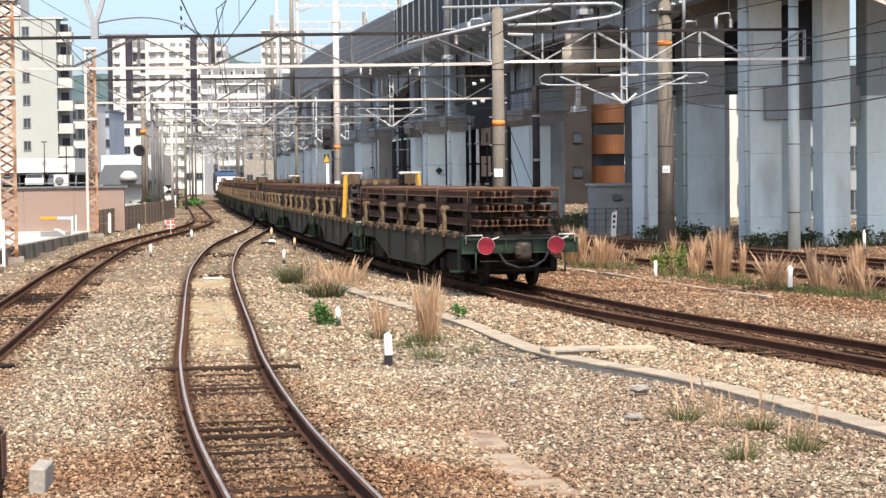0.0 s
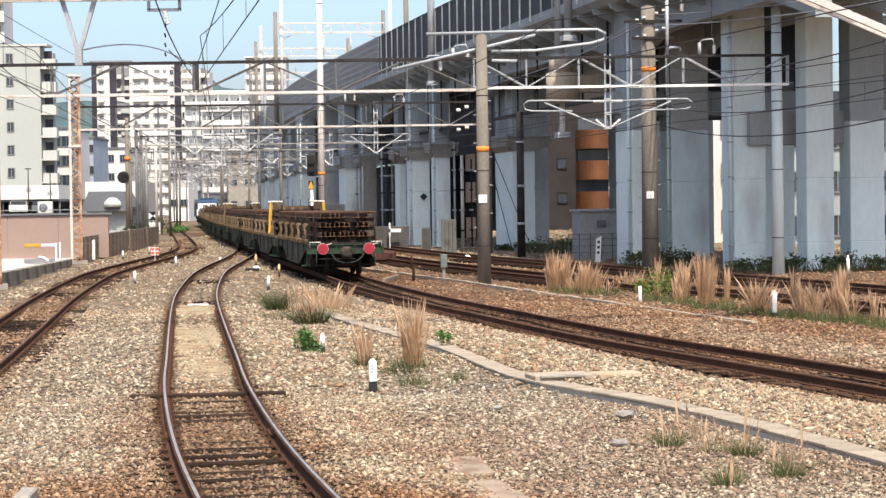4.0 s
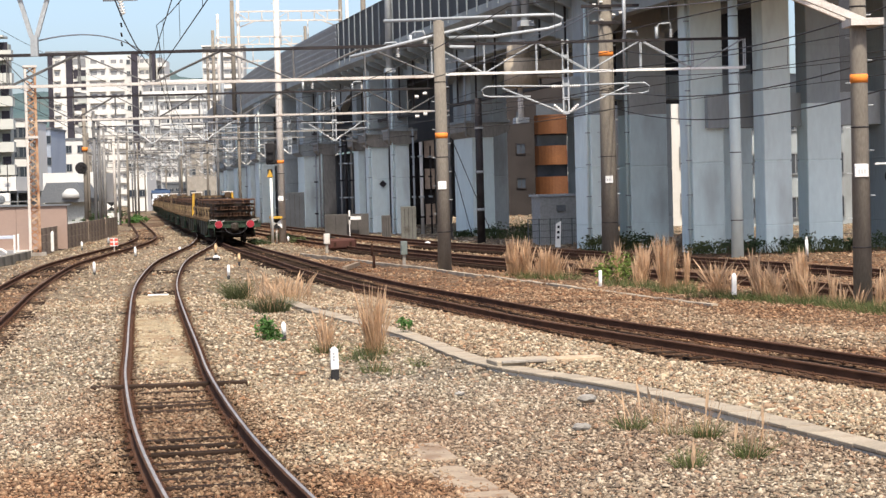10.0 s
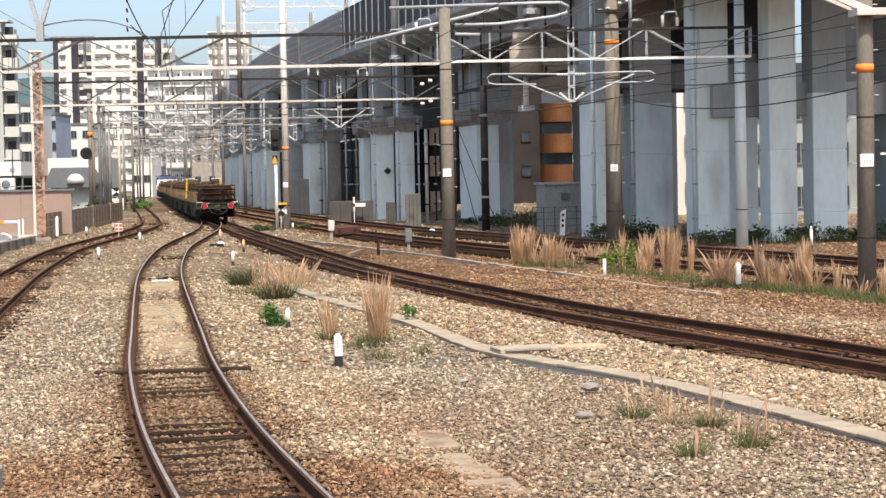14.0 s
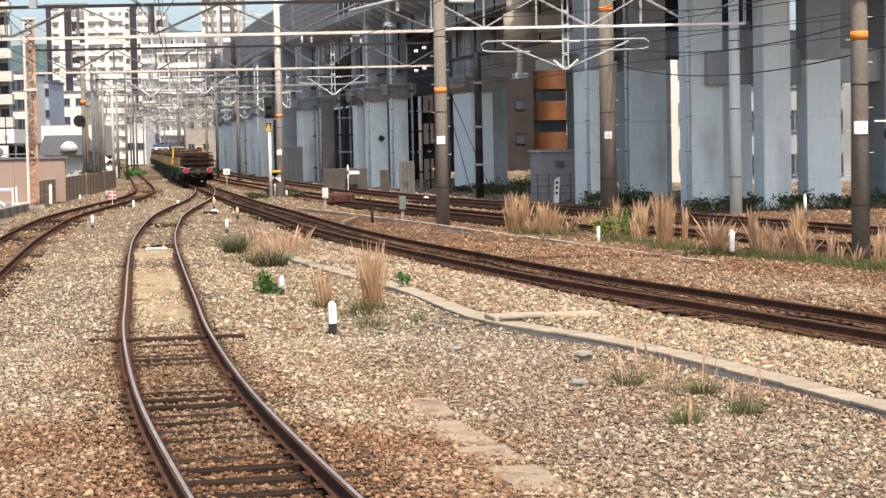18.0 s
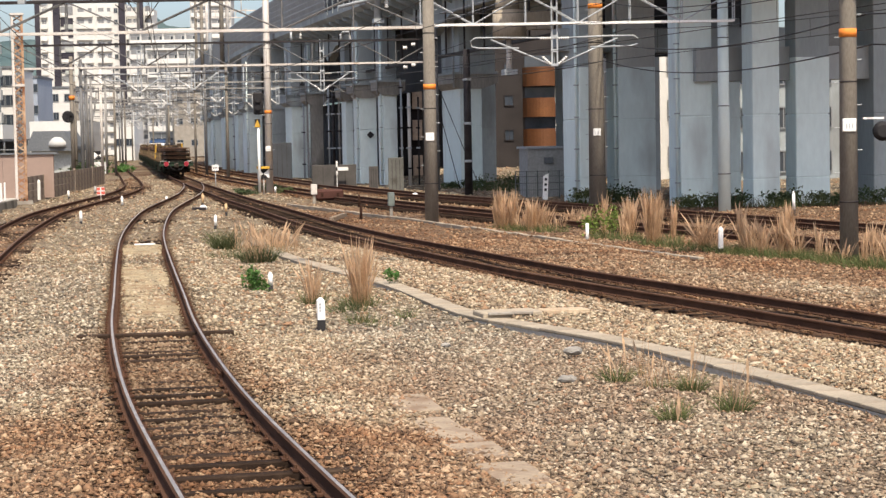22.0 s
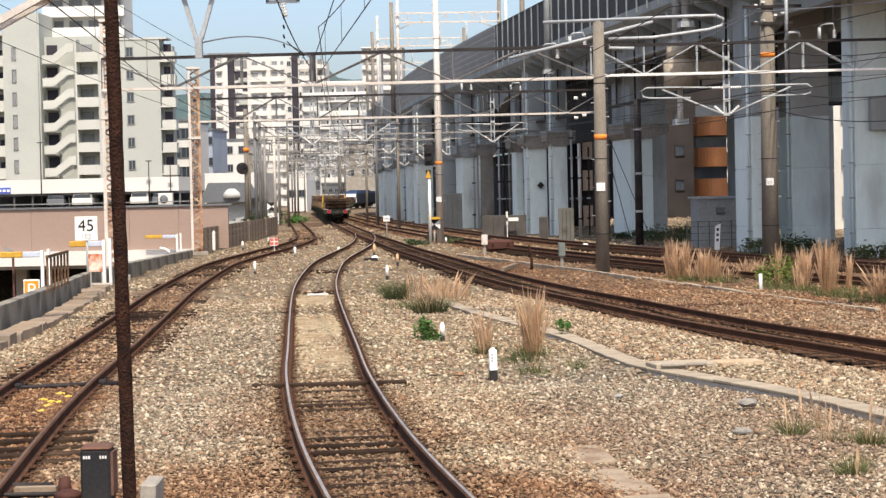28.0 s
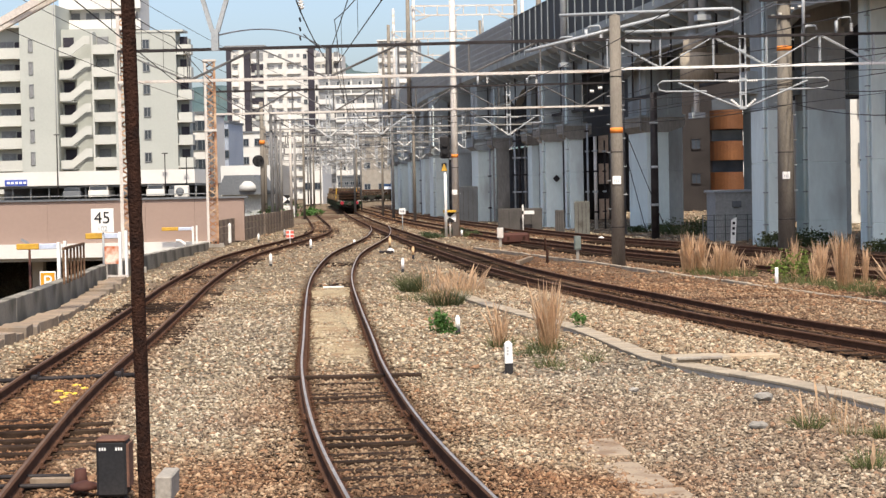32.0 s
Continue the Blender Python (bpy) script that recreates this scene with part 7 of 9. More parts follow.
# ---- posts and markers ----
def marker_post(x, y, h, r=0.055, style="round", col=None, label="short white marker post with a dark foot in the ballast", yaw=0.0, foot=True):
    p = thing("marker_post", label, "marker post", "marker posts", m=pose(x, y, 0, rnd.uniform(-1.5, 1.5), rnd.uniform(-1.5, 1.5), yaw))
    b = bmesh.new()
    cut = h * 0.2 if foot else 0.0
    if style == "square":
        box(b, -r, -r, cut, r, r, h * 0.9, bevel=0.006)
        put(b, [(-r, -r, h * 0.9), (r, -r, h * 0.9), (r, r, h * 0.9), (-r, r, h * 0.9), (-r * 0.3, -r * 0.3, h), (r * 0.3, -r * 0.3, h), (r * 0.3, r * 0.3, h), (-r * 0.3, r * 0.3, h)], BOX_FACES)
    else:
        rod(b, (0, 0, cut), (0, 0, h * 0.88), r, n=14)
        rod(b, (0, 0, h * 0.88), (0, 0, h), r, r * 0.45, n=14)
    part("post", b, col or WHITE, p)
    if foot:
        b = bmesh.new()
        if style == "square":
            box(b, -r * 0.98, -r * 0.98, -0.25, r * 0.98, r * 0.98, cut)
        else:
            rod(b, (0, 0, -0.25), (0, 0, cut), r * 0.98, n=12)
        part("foot", b, BLACK if style != "plain" else CONCRETE, p, "dark painted foot")
    return p


n = marker_post(-0.76, 27.6, 0.40, 0.055, "square", label="square white concrete marker post with a pointed top and dark foot", yaw=8)
b = bmesh.new()
for k in range(3):
    box(b, -0.03, -0.061, 0.20 + k * 0.045, 0.0, -0.055, 0.23 + k * 0.045)
part("bar", b, GALV, n)
marker_post(7.58, 42.2, 0.60, 0.048, "square", label="white marker post with a grey foot among dry grass")
TAN_POST = surface("faded_post", (0.62, 0.42, 0.24), (0.55, 0.36, 0.2), 0.8, 0, 3, 30, 0.05)
for x, y, h, col, lab in ((-9.9, 66.0, 0.44, WHITE, ""), (-10.75, 83.4, 0.46, WHITE, ""), (-15.3, 98.0, 0.42, WHITE, ""), (-4.92, 60.4, 0.42, WHITE, ""), (-1.86, 34.8, 0.30, WHITE, ""),
                          (-7.33, 83.4, 0.52, TAN_POST, "faded orange marker post beside the turnout"), (-5.52, 72.7, 0.40, TAN_POST, "faded tan marker post in the ballast"),
                          (-5.1, 100.9, 0.35, WHITE, ""), (13.55, 62.2, 0.75, WHITE, ""), (-15.4, 108, 0.4, WHITE, ""), (-2.2, 92.5, 0.32, WHITE, ""), (-9.4, 88.5, 0.28, WHITE, "")):
    marker_post(x, y, h, 0.036 + 0.0002 * y, col=col, **({"label": lab} if lab else {}))
marker_post(-16.6, 97.0, 1.0, 0.07, "square", foot=False, label="plain white post at the end of the fence")

# small white domed lamps and grey boxes beside the tracks
for x, y in ((-6.85, 78.2), (1.9, 90.2)):
    b = bmesh.new()
    lathe(b, [(0.15, -0.05), (0.16, 0.06), (0.12, 0.13), (0.04, 0.17), (0.01, 0.175)], 14, pose(x, y, 0))
    solid("track_dome", b, WHITE, "small white domed cover on the ballast", "dome cover", "dome covers")
b = bmesh.new()
box(b, -0.28, -0.2, 0, 0.28, 0.2, 0.12, pose(-6.9, 76.9, 0, 0, 0, 8), 0.02)
solid("cable_box", b, DARK_STEEL, "flat dark cable box in the ballast", "cable box")


def relay_box(x, y, w, h, mat, label, yaw=5.0):
    p = thing("relay_box", label, "relay box", "trackside boxes", m=pose(x, y, 0, 0, 0, yaw))
    b = bmesh.new()
    box(b, -w / 2, -0.14, h * 0.42, w / 2, 0.14, h, bevel=0.015)
    part("casing", b, mat, p)
    b = bmesh.new()
    box(b, -w * 0.36, -0.155, h * 0.48, w * 0.36, -0.14, h * 0.94)
    part("door", b, mat, p)
    b = bmesh.new()
    box(b, -w * 0.22, -0.06, -0.2, w * 0.22, 0.06, h * 0.42)
    part("stand", b, CONCRETE, p)
    return p


relay_box(0.6, 67.4, 0.22, 0.82, BOX_GREY, "grey-green trackside relay box on a stand")
relay_box(-2.6, 84.6, 0.26, 0.78, PALE_PAINT, "pale trackside relay box on a stand")
mb = thing("maroon_box", "low maroon metal box with rounded corners beside the track", "equipment box", m=pose(-2.0, 86.6, 0, 0, 0, 10))
b = bmesh.new()
box(b, -0.62, -0.3, 0.02, 0.62, 0.3, 0.50, bevel=0.09)
part("casing", b, SIGN_BROWN, mb)
b = bmesh.new()
for x in (-0.35, 0.35):
    box(b, x - 0.05, -0.32, 0.18, x + 0.05, -0.30, 0.34)
part("latch", b, RUST, mb)
for x, y, h in ((-0.44, 66.0, 0.42), (-0.6, 78.5, 0.45), (6.8, 55.2, 0.5)):
    b = bmesh.new()
    rod(b, (x, y, -0.2), (x, y, h), 0.05, 0.045, n=8)
    solid("rusty_stub", b, RUST, "short rusty steel stub post in the ballast", "stub post", "stub posts")
b = bmesh.new()
box(b, -1.9, -0.07, 0.0, 1.9, 0.07, 0.14, pose(-1.2, 65.6, 0.0, 0, 0, 84), 0.01)
solid("concrete_beam", b, TAN, "pale concrete beam lying beside the track", "concrete beam")


def hourglass_sign(x, y, z, w, label, top_yellow=False, post=True):
    p = thing("track_sign", label, "sign", "track signs", m=pose(x, y, z))
    b = bmesh.new()
    box(b, -w / 2, -0.02, -w * 0.42, w / 2, 0.02, w * 0.42)
    part("plate", b, WHITE, p)
    b = bmesh.new()
    for sgn in (1, -1):
        prism(b, [(-w * 0.5, sgn * w * 0.42), (w * 0.5, sgn * w * 0.42), (0, 0)], -0.035, -0.024)
    part("triangle", b, BLACK, p, "black triangles")
    if top_yellow:
        b = bmesh.new()
        box(b, -w / 2 - 0.03, -0.2, w * 0.42, w / 2 + 0.03, 0.1, w * 0.62)
        part("hood", b, BRIGHT_YELLOW, p, "yellow hood")
    if post:
        b = bmesh.new()
        rod(b, (0, 0.06, -z - 0.2), (0, 0.06, w * 0.4), 0.05, n=8)
        part("post", b, PALE_PAINT, p)
    return p


hourglass_sign(-5.78, 102.4, 1.0, 0.62, "white sign with black hourglass under a yellow hood", True)
h2 = hourglass_sign(-26.7, 190, 1.7, 1.0, "white sign with black hourglass above a white box")
bm = bmesh.new()
box(bm, -27.3, 189.7, -0.1, -25.9, 190.3, 1.05, bevel=0.03)
solid("equipment_cabinet", bm, PLASTER_WHITE, "white equipment cabinet beside the outer track", "cabinet")
# red and white cross sign
rx = thing("cross_sign", "small red square sign with a white cross on a thin stake", "sign", m=pose(-12.35, 88.4, 0.12) @ Matrix.Scale(0.58, 4))
b = bmesh.new()
box(b, -0.30, -0.015, 0.50, 0.30, 0.015, 1.08)
pl = part("plate", b, surface("red_sign", (0.62, 0.12, 0.09), (0.55, 0.1, 0.07), 0.6, 0, 3, 20, 0.02), rx)
b = bmesh.new()
box(b, -0.30, -0.026, 0.755, 0.30, -0.018, 0.825), box(b, -0.035, -0.026, 0.50, 0.035, -0.018, 0.75), box(b, -0.035, -0.026, 0.83, 0.035, -0.018, 1.08)
box(b, -0.31, -0.024, 1.06, 0.31, -0.017, 1.10), box(b, -0.31, -0.024, 0.48, 0.31, -0.017, 0.52)
part("cross", b, WHITE, pl)
b = bmesh.new()
rod(b, (0, 0.03, -0.6), (0, 0.03, 1.0), 0.03, n=6)
part("stake", b, PALE_PAINT, rx)


# speed board
def text_part(name, body, size, m, mat, parent):
    cu = bpy.data.curves.new(name, "FONT")
    cu.body, cu.size, cu.align_x, cu.extrude = body, size, "CENTER", 0.004
    tmp = bpy.data.objects.new(name, cu)
    scene.collection.objects.link(tmp)
    me = bpy.data.meshes.new_from_object(tmp.evaluated_get(bpy.context.evaluated_depsgraph_get()))
    bpy.data.objects.remove(tmp)
    me.materials.append(mat)
    ob = new(name, me)
    ob.parent = parent
    ob.matrix_basis = m
    return ob


sb = thing("speed_board", "white speed board with black figures 45 on a thin post", "speed sign", m=pose(-13.68, 57.5, 0))
b = bmesh.new()
box(b, -0.34, -0.02, 1.44, 0.34, 0.02, 2.16)
plate = part("board", b, WHITE, sb)
bpy.context.view_layer.update()
text_part("figures", "45", 0.50, pose(0, -0.03, 1.72, 90), BLACK, plate)
text_part("small_figures", "102", 0.21, pose(0, -0.03, 1.49, 90), GALV, plate)
b = bmesh.new()
rod(b, (0, 0.05, -0.3), (0, 0.05, 2.1), 0.035, n=8)
part("post", b, GALV, sb)
b = bmesh.new()
box(b, -0.55, -0.02, 0.10, 0.75, 0.06, 0.16)
part("foot_rail", b, PALE_PAINT, sb)
rb = thing("rusted_board", "white board with a large orange-red rust stain by the low wall", "board", m=pose(-13.37, 57.3, 0))
b = bmesh.new()
box(b, -0.22, -0.015, 0.5, 0.2, 0.015, 1.03)
part("plate", b, surface("rusted_plate", (0.70, 0.62, 0.52), (0.62, 0.5, 0.4), 0.7, 0, 3, 20, 0.03, (0.42, 0.09, 0.02), 2.2, 0.42), rb)
b = bmesh.new()
for x in (-0.17, 0.17):
    rod(b, (x, 0.03, -0.2), (x, 0.03, 1.0), 0.018, n=6)
part("post", b, PALE_PAINT, rb)


def barrier_arm(x, y, z, length, drop, label):
    p = thing("barrier_arm", label, "barrier", "barrier arms", m=pose(x, y, z))
    b = bmesh.new()
    box(b, -length, -0.06, -0.09, -length * 0.47, 0.06, 0.09, bevel=0.02)
    part("yellow_half", b, BRIGHT_YELLOW, p, "faded yellow half")
    b = bmesh.new()
    box(b, -length * 0.47, -0.055, -0.085, -0.06, 0.055, 0.085, bevel=0.02)
    part("pale_half", b, surface("pale_blue_paint", (0.42, 0.48, 0.62), (0.55, 0.58, 0.64), 0.5, 0, 1, 10, 0.02), p, "pale blue-white half")
    b = bmesh.new()
    box(b, -0.06, -0.06, -drop, 0.03, 0.06, 0.12)
    box(b, 0.14, -0.05, -drop, 0.22, 0.05, 0.16)
    part("post", b, WHITE, p, "white double post")
    return p


barrier_arm(-15.15, 58, 1.04, 1.3, 1.1, "horizontal yellow and pale blue barrier arm on a white post")
barrier_arm(-13.72, 60, 1.28, 1.1, 1.3, "horizontal yellow and pale blue barrier arm beside the speed board")
barrier_arm(-18.95, 99.6, 0.70, 1.65, 0.9, "horizontal yellow and pale blue barrier arm before the brown wall")
b = bmesh.new()
tube(b, [(-19.75, 99, 0.12), (-19.5, 99, 0.08), (-19.3, 99, -0.05), (-19.28, 99, -0.2)], 0.07, 8)
solid("white_pipe", b, WHITE, "bent white pipe end at the wall", "pipe")
ps = thing("parking_sign", "orange parking sign with a white letter P below the wall", "parking sign", m=pose(-16.05, 60, -0.42))
b = bmesh.new()
box(b, -0.26, -0.03, 0, 0.26, 0.03, 0.62, bevel=0.02)
pp = part("frame", b, WHITE, ps)
b = bmesh.new()
box(b, -0.22, -0.045, 0.04, 0.22, -0.032, 0.58)
part("panel", b, surface("parking_orange", (0.72, 0.32, 0.03), None, 0.5, 0, 2, 10, 0.0), pp, "orange panel")
text_part("letter", "P", 0.58, pose(0, -0.055, 0.10, 90), WHITE, pp)
b = bmesh.new()
box(b, -0.05, -0.02, -3.0, 0.05, 0.02, 0.0)
part("post", b, GALV, ps)
RUST_BROWN = surface("flaking_rust", (0.11, 0.055, 0.032), (0.26, 0.17, 0.10), 0.9, 0, 5, 40, 0.2, (0.06, 0.03, 0.02), 5, 0.48)
gr = thing("rusty_railing", "rusty steel railing on top of the low wall", "railing", m=pose(-11.55, 44.6, 0.56, 0, 0, 8))
b = bmesh.new()
for z in (0.78,):
    box(b, -0.03, -0.05, z - 0.03, 0.03, 4.55, z + 0.03)
part("top_rail", b, RUST_BROWN, gr)
b0 = None
for k in range(7):
    m = pose(0, k * 0.75, 0)
    if b0 is None:
        b = bmesh.new()
        box(b, -0.025, -0.025, -0.05, 0.025, 0.025, 0.76)
        b0 = part("baluster", b, RUST_BROWN, gr)
        b0.matrix_basis = m
    else:
        share("baluster", b0, gr, m)
lp = thing("pole_lamp", "thin pole with a small tilted lamp beyond the wall", "lamp post", m=pose(-16.2, 58.5, 0))
b = bmesh.new()
rod(b, (0, 0, -3.2), (0, 0, 0.95), 0.04, n=8)
part("pole", b, SIGN_BROWN, lp)
b = bmesh.new()
bar(b, (-0.25, 0, 1.25), (0.1, 0, 1.05), 0.07)
part("lamp_head", b, ALU, lp)


# ---- signals ----
def round_signal(x, y, z, label, pole_z):
    p = thing("railway_signal", label, "signal", "signals", m=pose(x, y, 0))
    b = bmesh.new()
    rod(b, (-0.28, 0.1, z), (-0.28, 0.16, z), 0.46, n=24)
    box(b, -0.42, -0.1, z - 0.4, -0.14, 0.12, z + 0.4, bevel=0.05)
    box(b, -0.2, 0.1, z - 0.06, 0.05, 0.42, z + 0.06)
    part("target_plate", b, BLACK, p, "black round signal plate")
    for k in range(3):
        b = bmesh.new()
        rod(b, (-0.28, -0.2, z - 0.26 + k * 0.26), (-0.28, -0.08, z - 0.26 + k * 0.26), 0.07, n=10)
        part("lens", b, DARK_STEEL, p, "small dark signal lens")
    b = bmesh.new()
    rod(b, (0, 0.4, -0.2), (0, 0.4, pole_z), 0.18, 0.15, n=12)
    part("pole", b, POLE_CONCRETE, p)
    b = bmesh.new()
    rod(b, (0, 0.4, z + 1.3), (0, 0.4, z + 1.6), 0.225, n=12)
    part("band", b, ORANGE, p, "orange band")
    return p


round_signal(-23.05, 150, 4.9, "black round railway signal on a concrete pole", 9.5)
for x, y, h, mat in ((-22.0, 151, 9.0, FAR_PALE), (-21.2, 153, 8.6, PALE_PAINT), (-24.4, 170, 8.8, FAR_PALE), (-23.2, 176, 8.8, POLE_CONCRETE), (-25.2, 185, 9, FAR_PALE), (-28, 205, 8.5, PALE_PAINT), (-27.4, 190, 7.5, FAR_STEEL),
                     (-30.4, 240, 9.4, POLE_CONCRETE), (-33.6, 262, 9.2, FAR_STEEL), (-36.6, 285, 9.6, POLE_CONCRETE), (-30.6, 292, 9.0, FAR_STEEL), (-41.5, 320, 9.5, FAR_STEEL),
                     (-42.5, 345, 9.5, POLE_CONCRETE), (-21.6, 205, 9.0, FAR_STEEL), (-24.2, 232, 9.2, POLE_CONCRETE), (-14.2, 166, 9.4, FAR_STEEL)):
    b = bmesh.new()
    rod(b, (x, y, -0.2), (x, y, h), 0.125, 0.10, n=10)
    solid("line_pole", b, mat, "pale slim pole beside the outer track", "pole", "slim poles")
sg = thing("railway_signal", "black signal head above a yellow triangle board, slim pole", "signal", "signals", m=pose(-5.93, 102.2, 0))
b = bmesh.new()
box(b, -0.28, -0.2, 4.1, 0.22, 0.15, 5.25, bevel=0.06)
rod(b, (-0.03, -0.35, 4.85), (-0.03, -0.2, 4.85), 0.14, n=12), rod(b, (-0.03, -0.35, 4.45), (-0.03, -0.2, 4.45), 0.14, n=12)
part("signal_head", b, BLACK, sg)
b = bmesh.new()
box(b, -0.22, -0.1, 3.42, 0.04, -0.07, 3.86)
tp = part("board", b, BLACK, sg)
b = bmesh.new()
prism(b, [(-0.26, 3.44), (0.08, 3.44), (-0.09, 3.86)], -0.115, -0.102)
part("triangle", b, BRIGHT_YELLOW, tp, "yellow triangle")
b = bmesh.new()
rod(b, (-0.05, 0, 0), (-0.05, 0, 3.4), 0.075, n=10)
part("white_post", b, WHITE, sg, "white painted post")
# bracket of two signals at the pole in the grass
bs = thing("small_signal", "small black signal on a white bracket at the concrete pole", "signal", "signals", m=pose(9.62, 38.6, 0))
b = bmesh.new()
box(b, 0.2, -0.04, 2.86, 0.62, 0.04, 2.9)
part("bracket", b, WHITE, bs)
b = bmesh.new()
lathe(b, [(0.02, 0), (0.17, 0.05), (0.2, 0.2), (0.12, 0.3)], 16, Matrix.Translation((0.52, -0.1, 2.62)) @ pose(0, 0, 0, 90))
part("signal_head", b, BLACK, bs)

# ---- beside the near post ----
NEAR_FOOT, NEAR_TOP = Vector((-0.5171, 2.5, -0.3)), Vector((-0.5596, 2.5, 3.3))
np_ = thing("rusty_post", "thin heavily rusted dark brown steel rod standing close by", "post")
b = bmesh.new()
pts = []
a, c = NEAR_FOOT, NEAR_TOP
rr = random.Random(5)
prev = None
for k in range(160):
    q = a + (c - a) * k / 159
    ring = [b.verts.new(q + Vector((math.cos(t * math.tau / 12), math.sin(t * math.tau / 12), 0)) * (0.0092 + rr.uniform(-0.0006, 0.0006))) for t in range(12)]
    if prev:
        for t in range(12):
            b.faces.new((prev[t], prev[(t + 1) % 12], ring[(t + 1) % 12], ring[t])).smooth = True
    prev = ring
b.faces.new(prev)
part("shaft", b, RUST, np_)
sw = thing("switch_machine", "black point-lock box with a rusty brown lid beside the near post", "switch box", m=pose(-3.86, 16.4, 0, 0, 0, 4))
b = bmesh.new()
box(b, -0.128, -0.12, 0.02, 0.128, 0.16, 0.50, bevel=0.022)
part("box", b, BLACK, sw)
b = bmesh.new()
box(b, -0.131, -0.123, 0.485, 0.131, 0.165, 0.52, bevel=0.016)
box(b, 0.128, -0.1, 0.1, 0.15, 0.14, 0.47)
part("lid", b, surface("rust_lid", (0.16, 0.085, 0.06), (0.11, 0.06, 0.045), 0.85, 0.1, 6, 50, 0.3), sw, "rusty brown lid")
b = bmesh.new()
for x0 in (-0.1, 0.04):
    for k in range(3):
        box(b, x0 + k * 0.022, -0.126, 0.42, x0 + k * 0.022 + 0.013, -0.119, 0.445)
part("bar", b, WHITE, sw, "small white illegible marks")
b = bmesh.new()
for x in (-0.08, 0.0, 0.08):
    rod(b, (x, 0, -0.1), (x, 0, 0.03), 0.03, n=8)
part("foot", b, BLACK, sw)
rods = thing("point_rodding", "rusty point rods and a tan crank plate beside the outer track", "point rodding", m=pose(-4.35, 16.6, 0, 0, 0, 3))
b = bmesh.new()
rod(b, (-1.0, 0.1, 0.06), (0.1, 0.1, 0.06), 0.022, n=8)
rod(b, (-1.0, 0.75, 0.05), (-0.1, 0.75, 0.05), 0.022, n=8)
part("rod", b, DARK_STEEL, rods)
b = bmesh.new()
lathe(b, [(0.02, 0.0), (0.13, 0.02), (0.12, 0.06), (0.03, 0.09)], 14, Matrix.Translation((0.2, -0.1, 0.04)))
rod(b, (0.12, 0.15, 0.0), (0.12, 0.15, 0.2), 0.07, 0.05, n=10)
part("crank", b, SIGN_BROWN, rods)
b = bmesh.new()
box(b, -0.35, 0.25, 0.02, 0.02, 0.36, 0.10)
part("crank_plate", b, TAN, rods)
b = bmesh.new()
box(b, -0.07, -0.28, -0.1, 0.07, 0.28, 0.17, pose(-3.46, 16.7, 0, 0, 2, 4), 0.012)
solid("concrete_block", b, CONCRETE, "small grey concrete block beside the post", "concrete block")
# a stretcher rod crosses below the outer track's rails
sr = thing("stretcher_rod", "dark point rod crossing below the rails with clamp blocks", "point rod", m=pose(0, 0, 0))
b = bmesh.new()
rod(b, (-7.9, 26.28, 0.05), (-5.95, 26.98, 0.05), 0.033, n=10)
part("rod", b, DARK_STEEL, sr)
for off in (-0.566, 0.566):
    q = TRACK_C.side(TRACK_C.s_of_y(26.75 + 0.2 * off), off)
    b = bmesh.new()
    box(b, q.x - 0.13, q.y - 0.12, 0.0, q.x + 0.13, q.y + 0.12, 0.10, bevel=0.02)
    rod(b, (q.x + 0.14, q.y - 0.05, 0.03), (q.x + 0.14, q.y - 0.05, 0.15), 0.02, n=6)
    part("clamp_block", b, DARK_STEEL, sr)
# flat slabs and loose pieces
SLAB_TAN = surface("dirty_slab", (0.31, 0.245, 0.175), (0.24, 0.185, 0.135), 0.95, 0, 2.5, 25, 0.3, (0.2, 0.135, 0.09), 2.5, 0.48)
for x, y, w, d, yaw in ((0.37, 19.85, 0.46, 1.3, 8), (0.55, 18.3, 0.44, 0.85, 9), (0.72, 17.4, 0.46, 0.9, 10), (0.89, 16.5, 0.44, 0.85, 11), (1.12, 15.0, 0.42, 1.4, 9)):
    b = bmesh.new()
    box(b, -w / 2, -d / 2, -0.03, w / 2, d / 2, 0.045, pose(x, y, float(ground_height(np.array([x]), np.array([y]))[0]) - 0.026, rnd.uniform(-0.6, 0.6), rnd.uniform(-1, 1), yaw), 0.008)
    solid("flat_slab", b, SLAB_TAN, "flat tan concrete slab sunk in the ballast", "concrete slab", "sunken slabs")
b = bmesh.new()
box(b, -0.27, -0.06, 0.03, 0.27, 0.06, 0.07, pose(-5.93, 50.4, 0, 0, 0, 6), 0.01)
solid("white_board", b, WHITE, "white board lying across the sleepers", "board")
b = bmesh.new()
box(b, -0.98, -0.09, -0.1, 1.12, 0.09, 0.085, pose(-3.02, 26.15, 0, 0, 0, 7), 0.012)
solid("long_timber", b, SLEEPER, "long dark timber laid across under the rails", "timber")
for x, y, r in ((2.42, 23.6, 0.09), (2.07, 20.8, 0.08), (-4.1, 30, 0.05), (9.6, 36.5, 0.1), (0.9, 24.6, 0.05)):
    b = bmesh.new()
    bmesh.ops.create_icosphere(b, subdivisions=2, radius=r, matrix=pose(x, y, 0.0) @ Matrix.Diagonal((1.3, 0.9, 0.6, 1)))
    for v in b.verts:
        v.co += Vector((rnd.uniform(-1, 1), rnd.uniform(-1, 1), rnd.uniform(-1, 1))) * r * 0.14
    solid("loose_stone", b, PIER_BROWN if rnd.random() > 0.4 else SLEEPER, "single larger loose stone on the ballast", "stone", "loose stones")
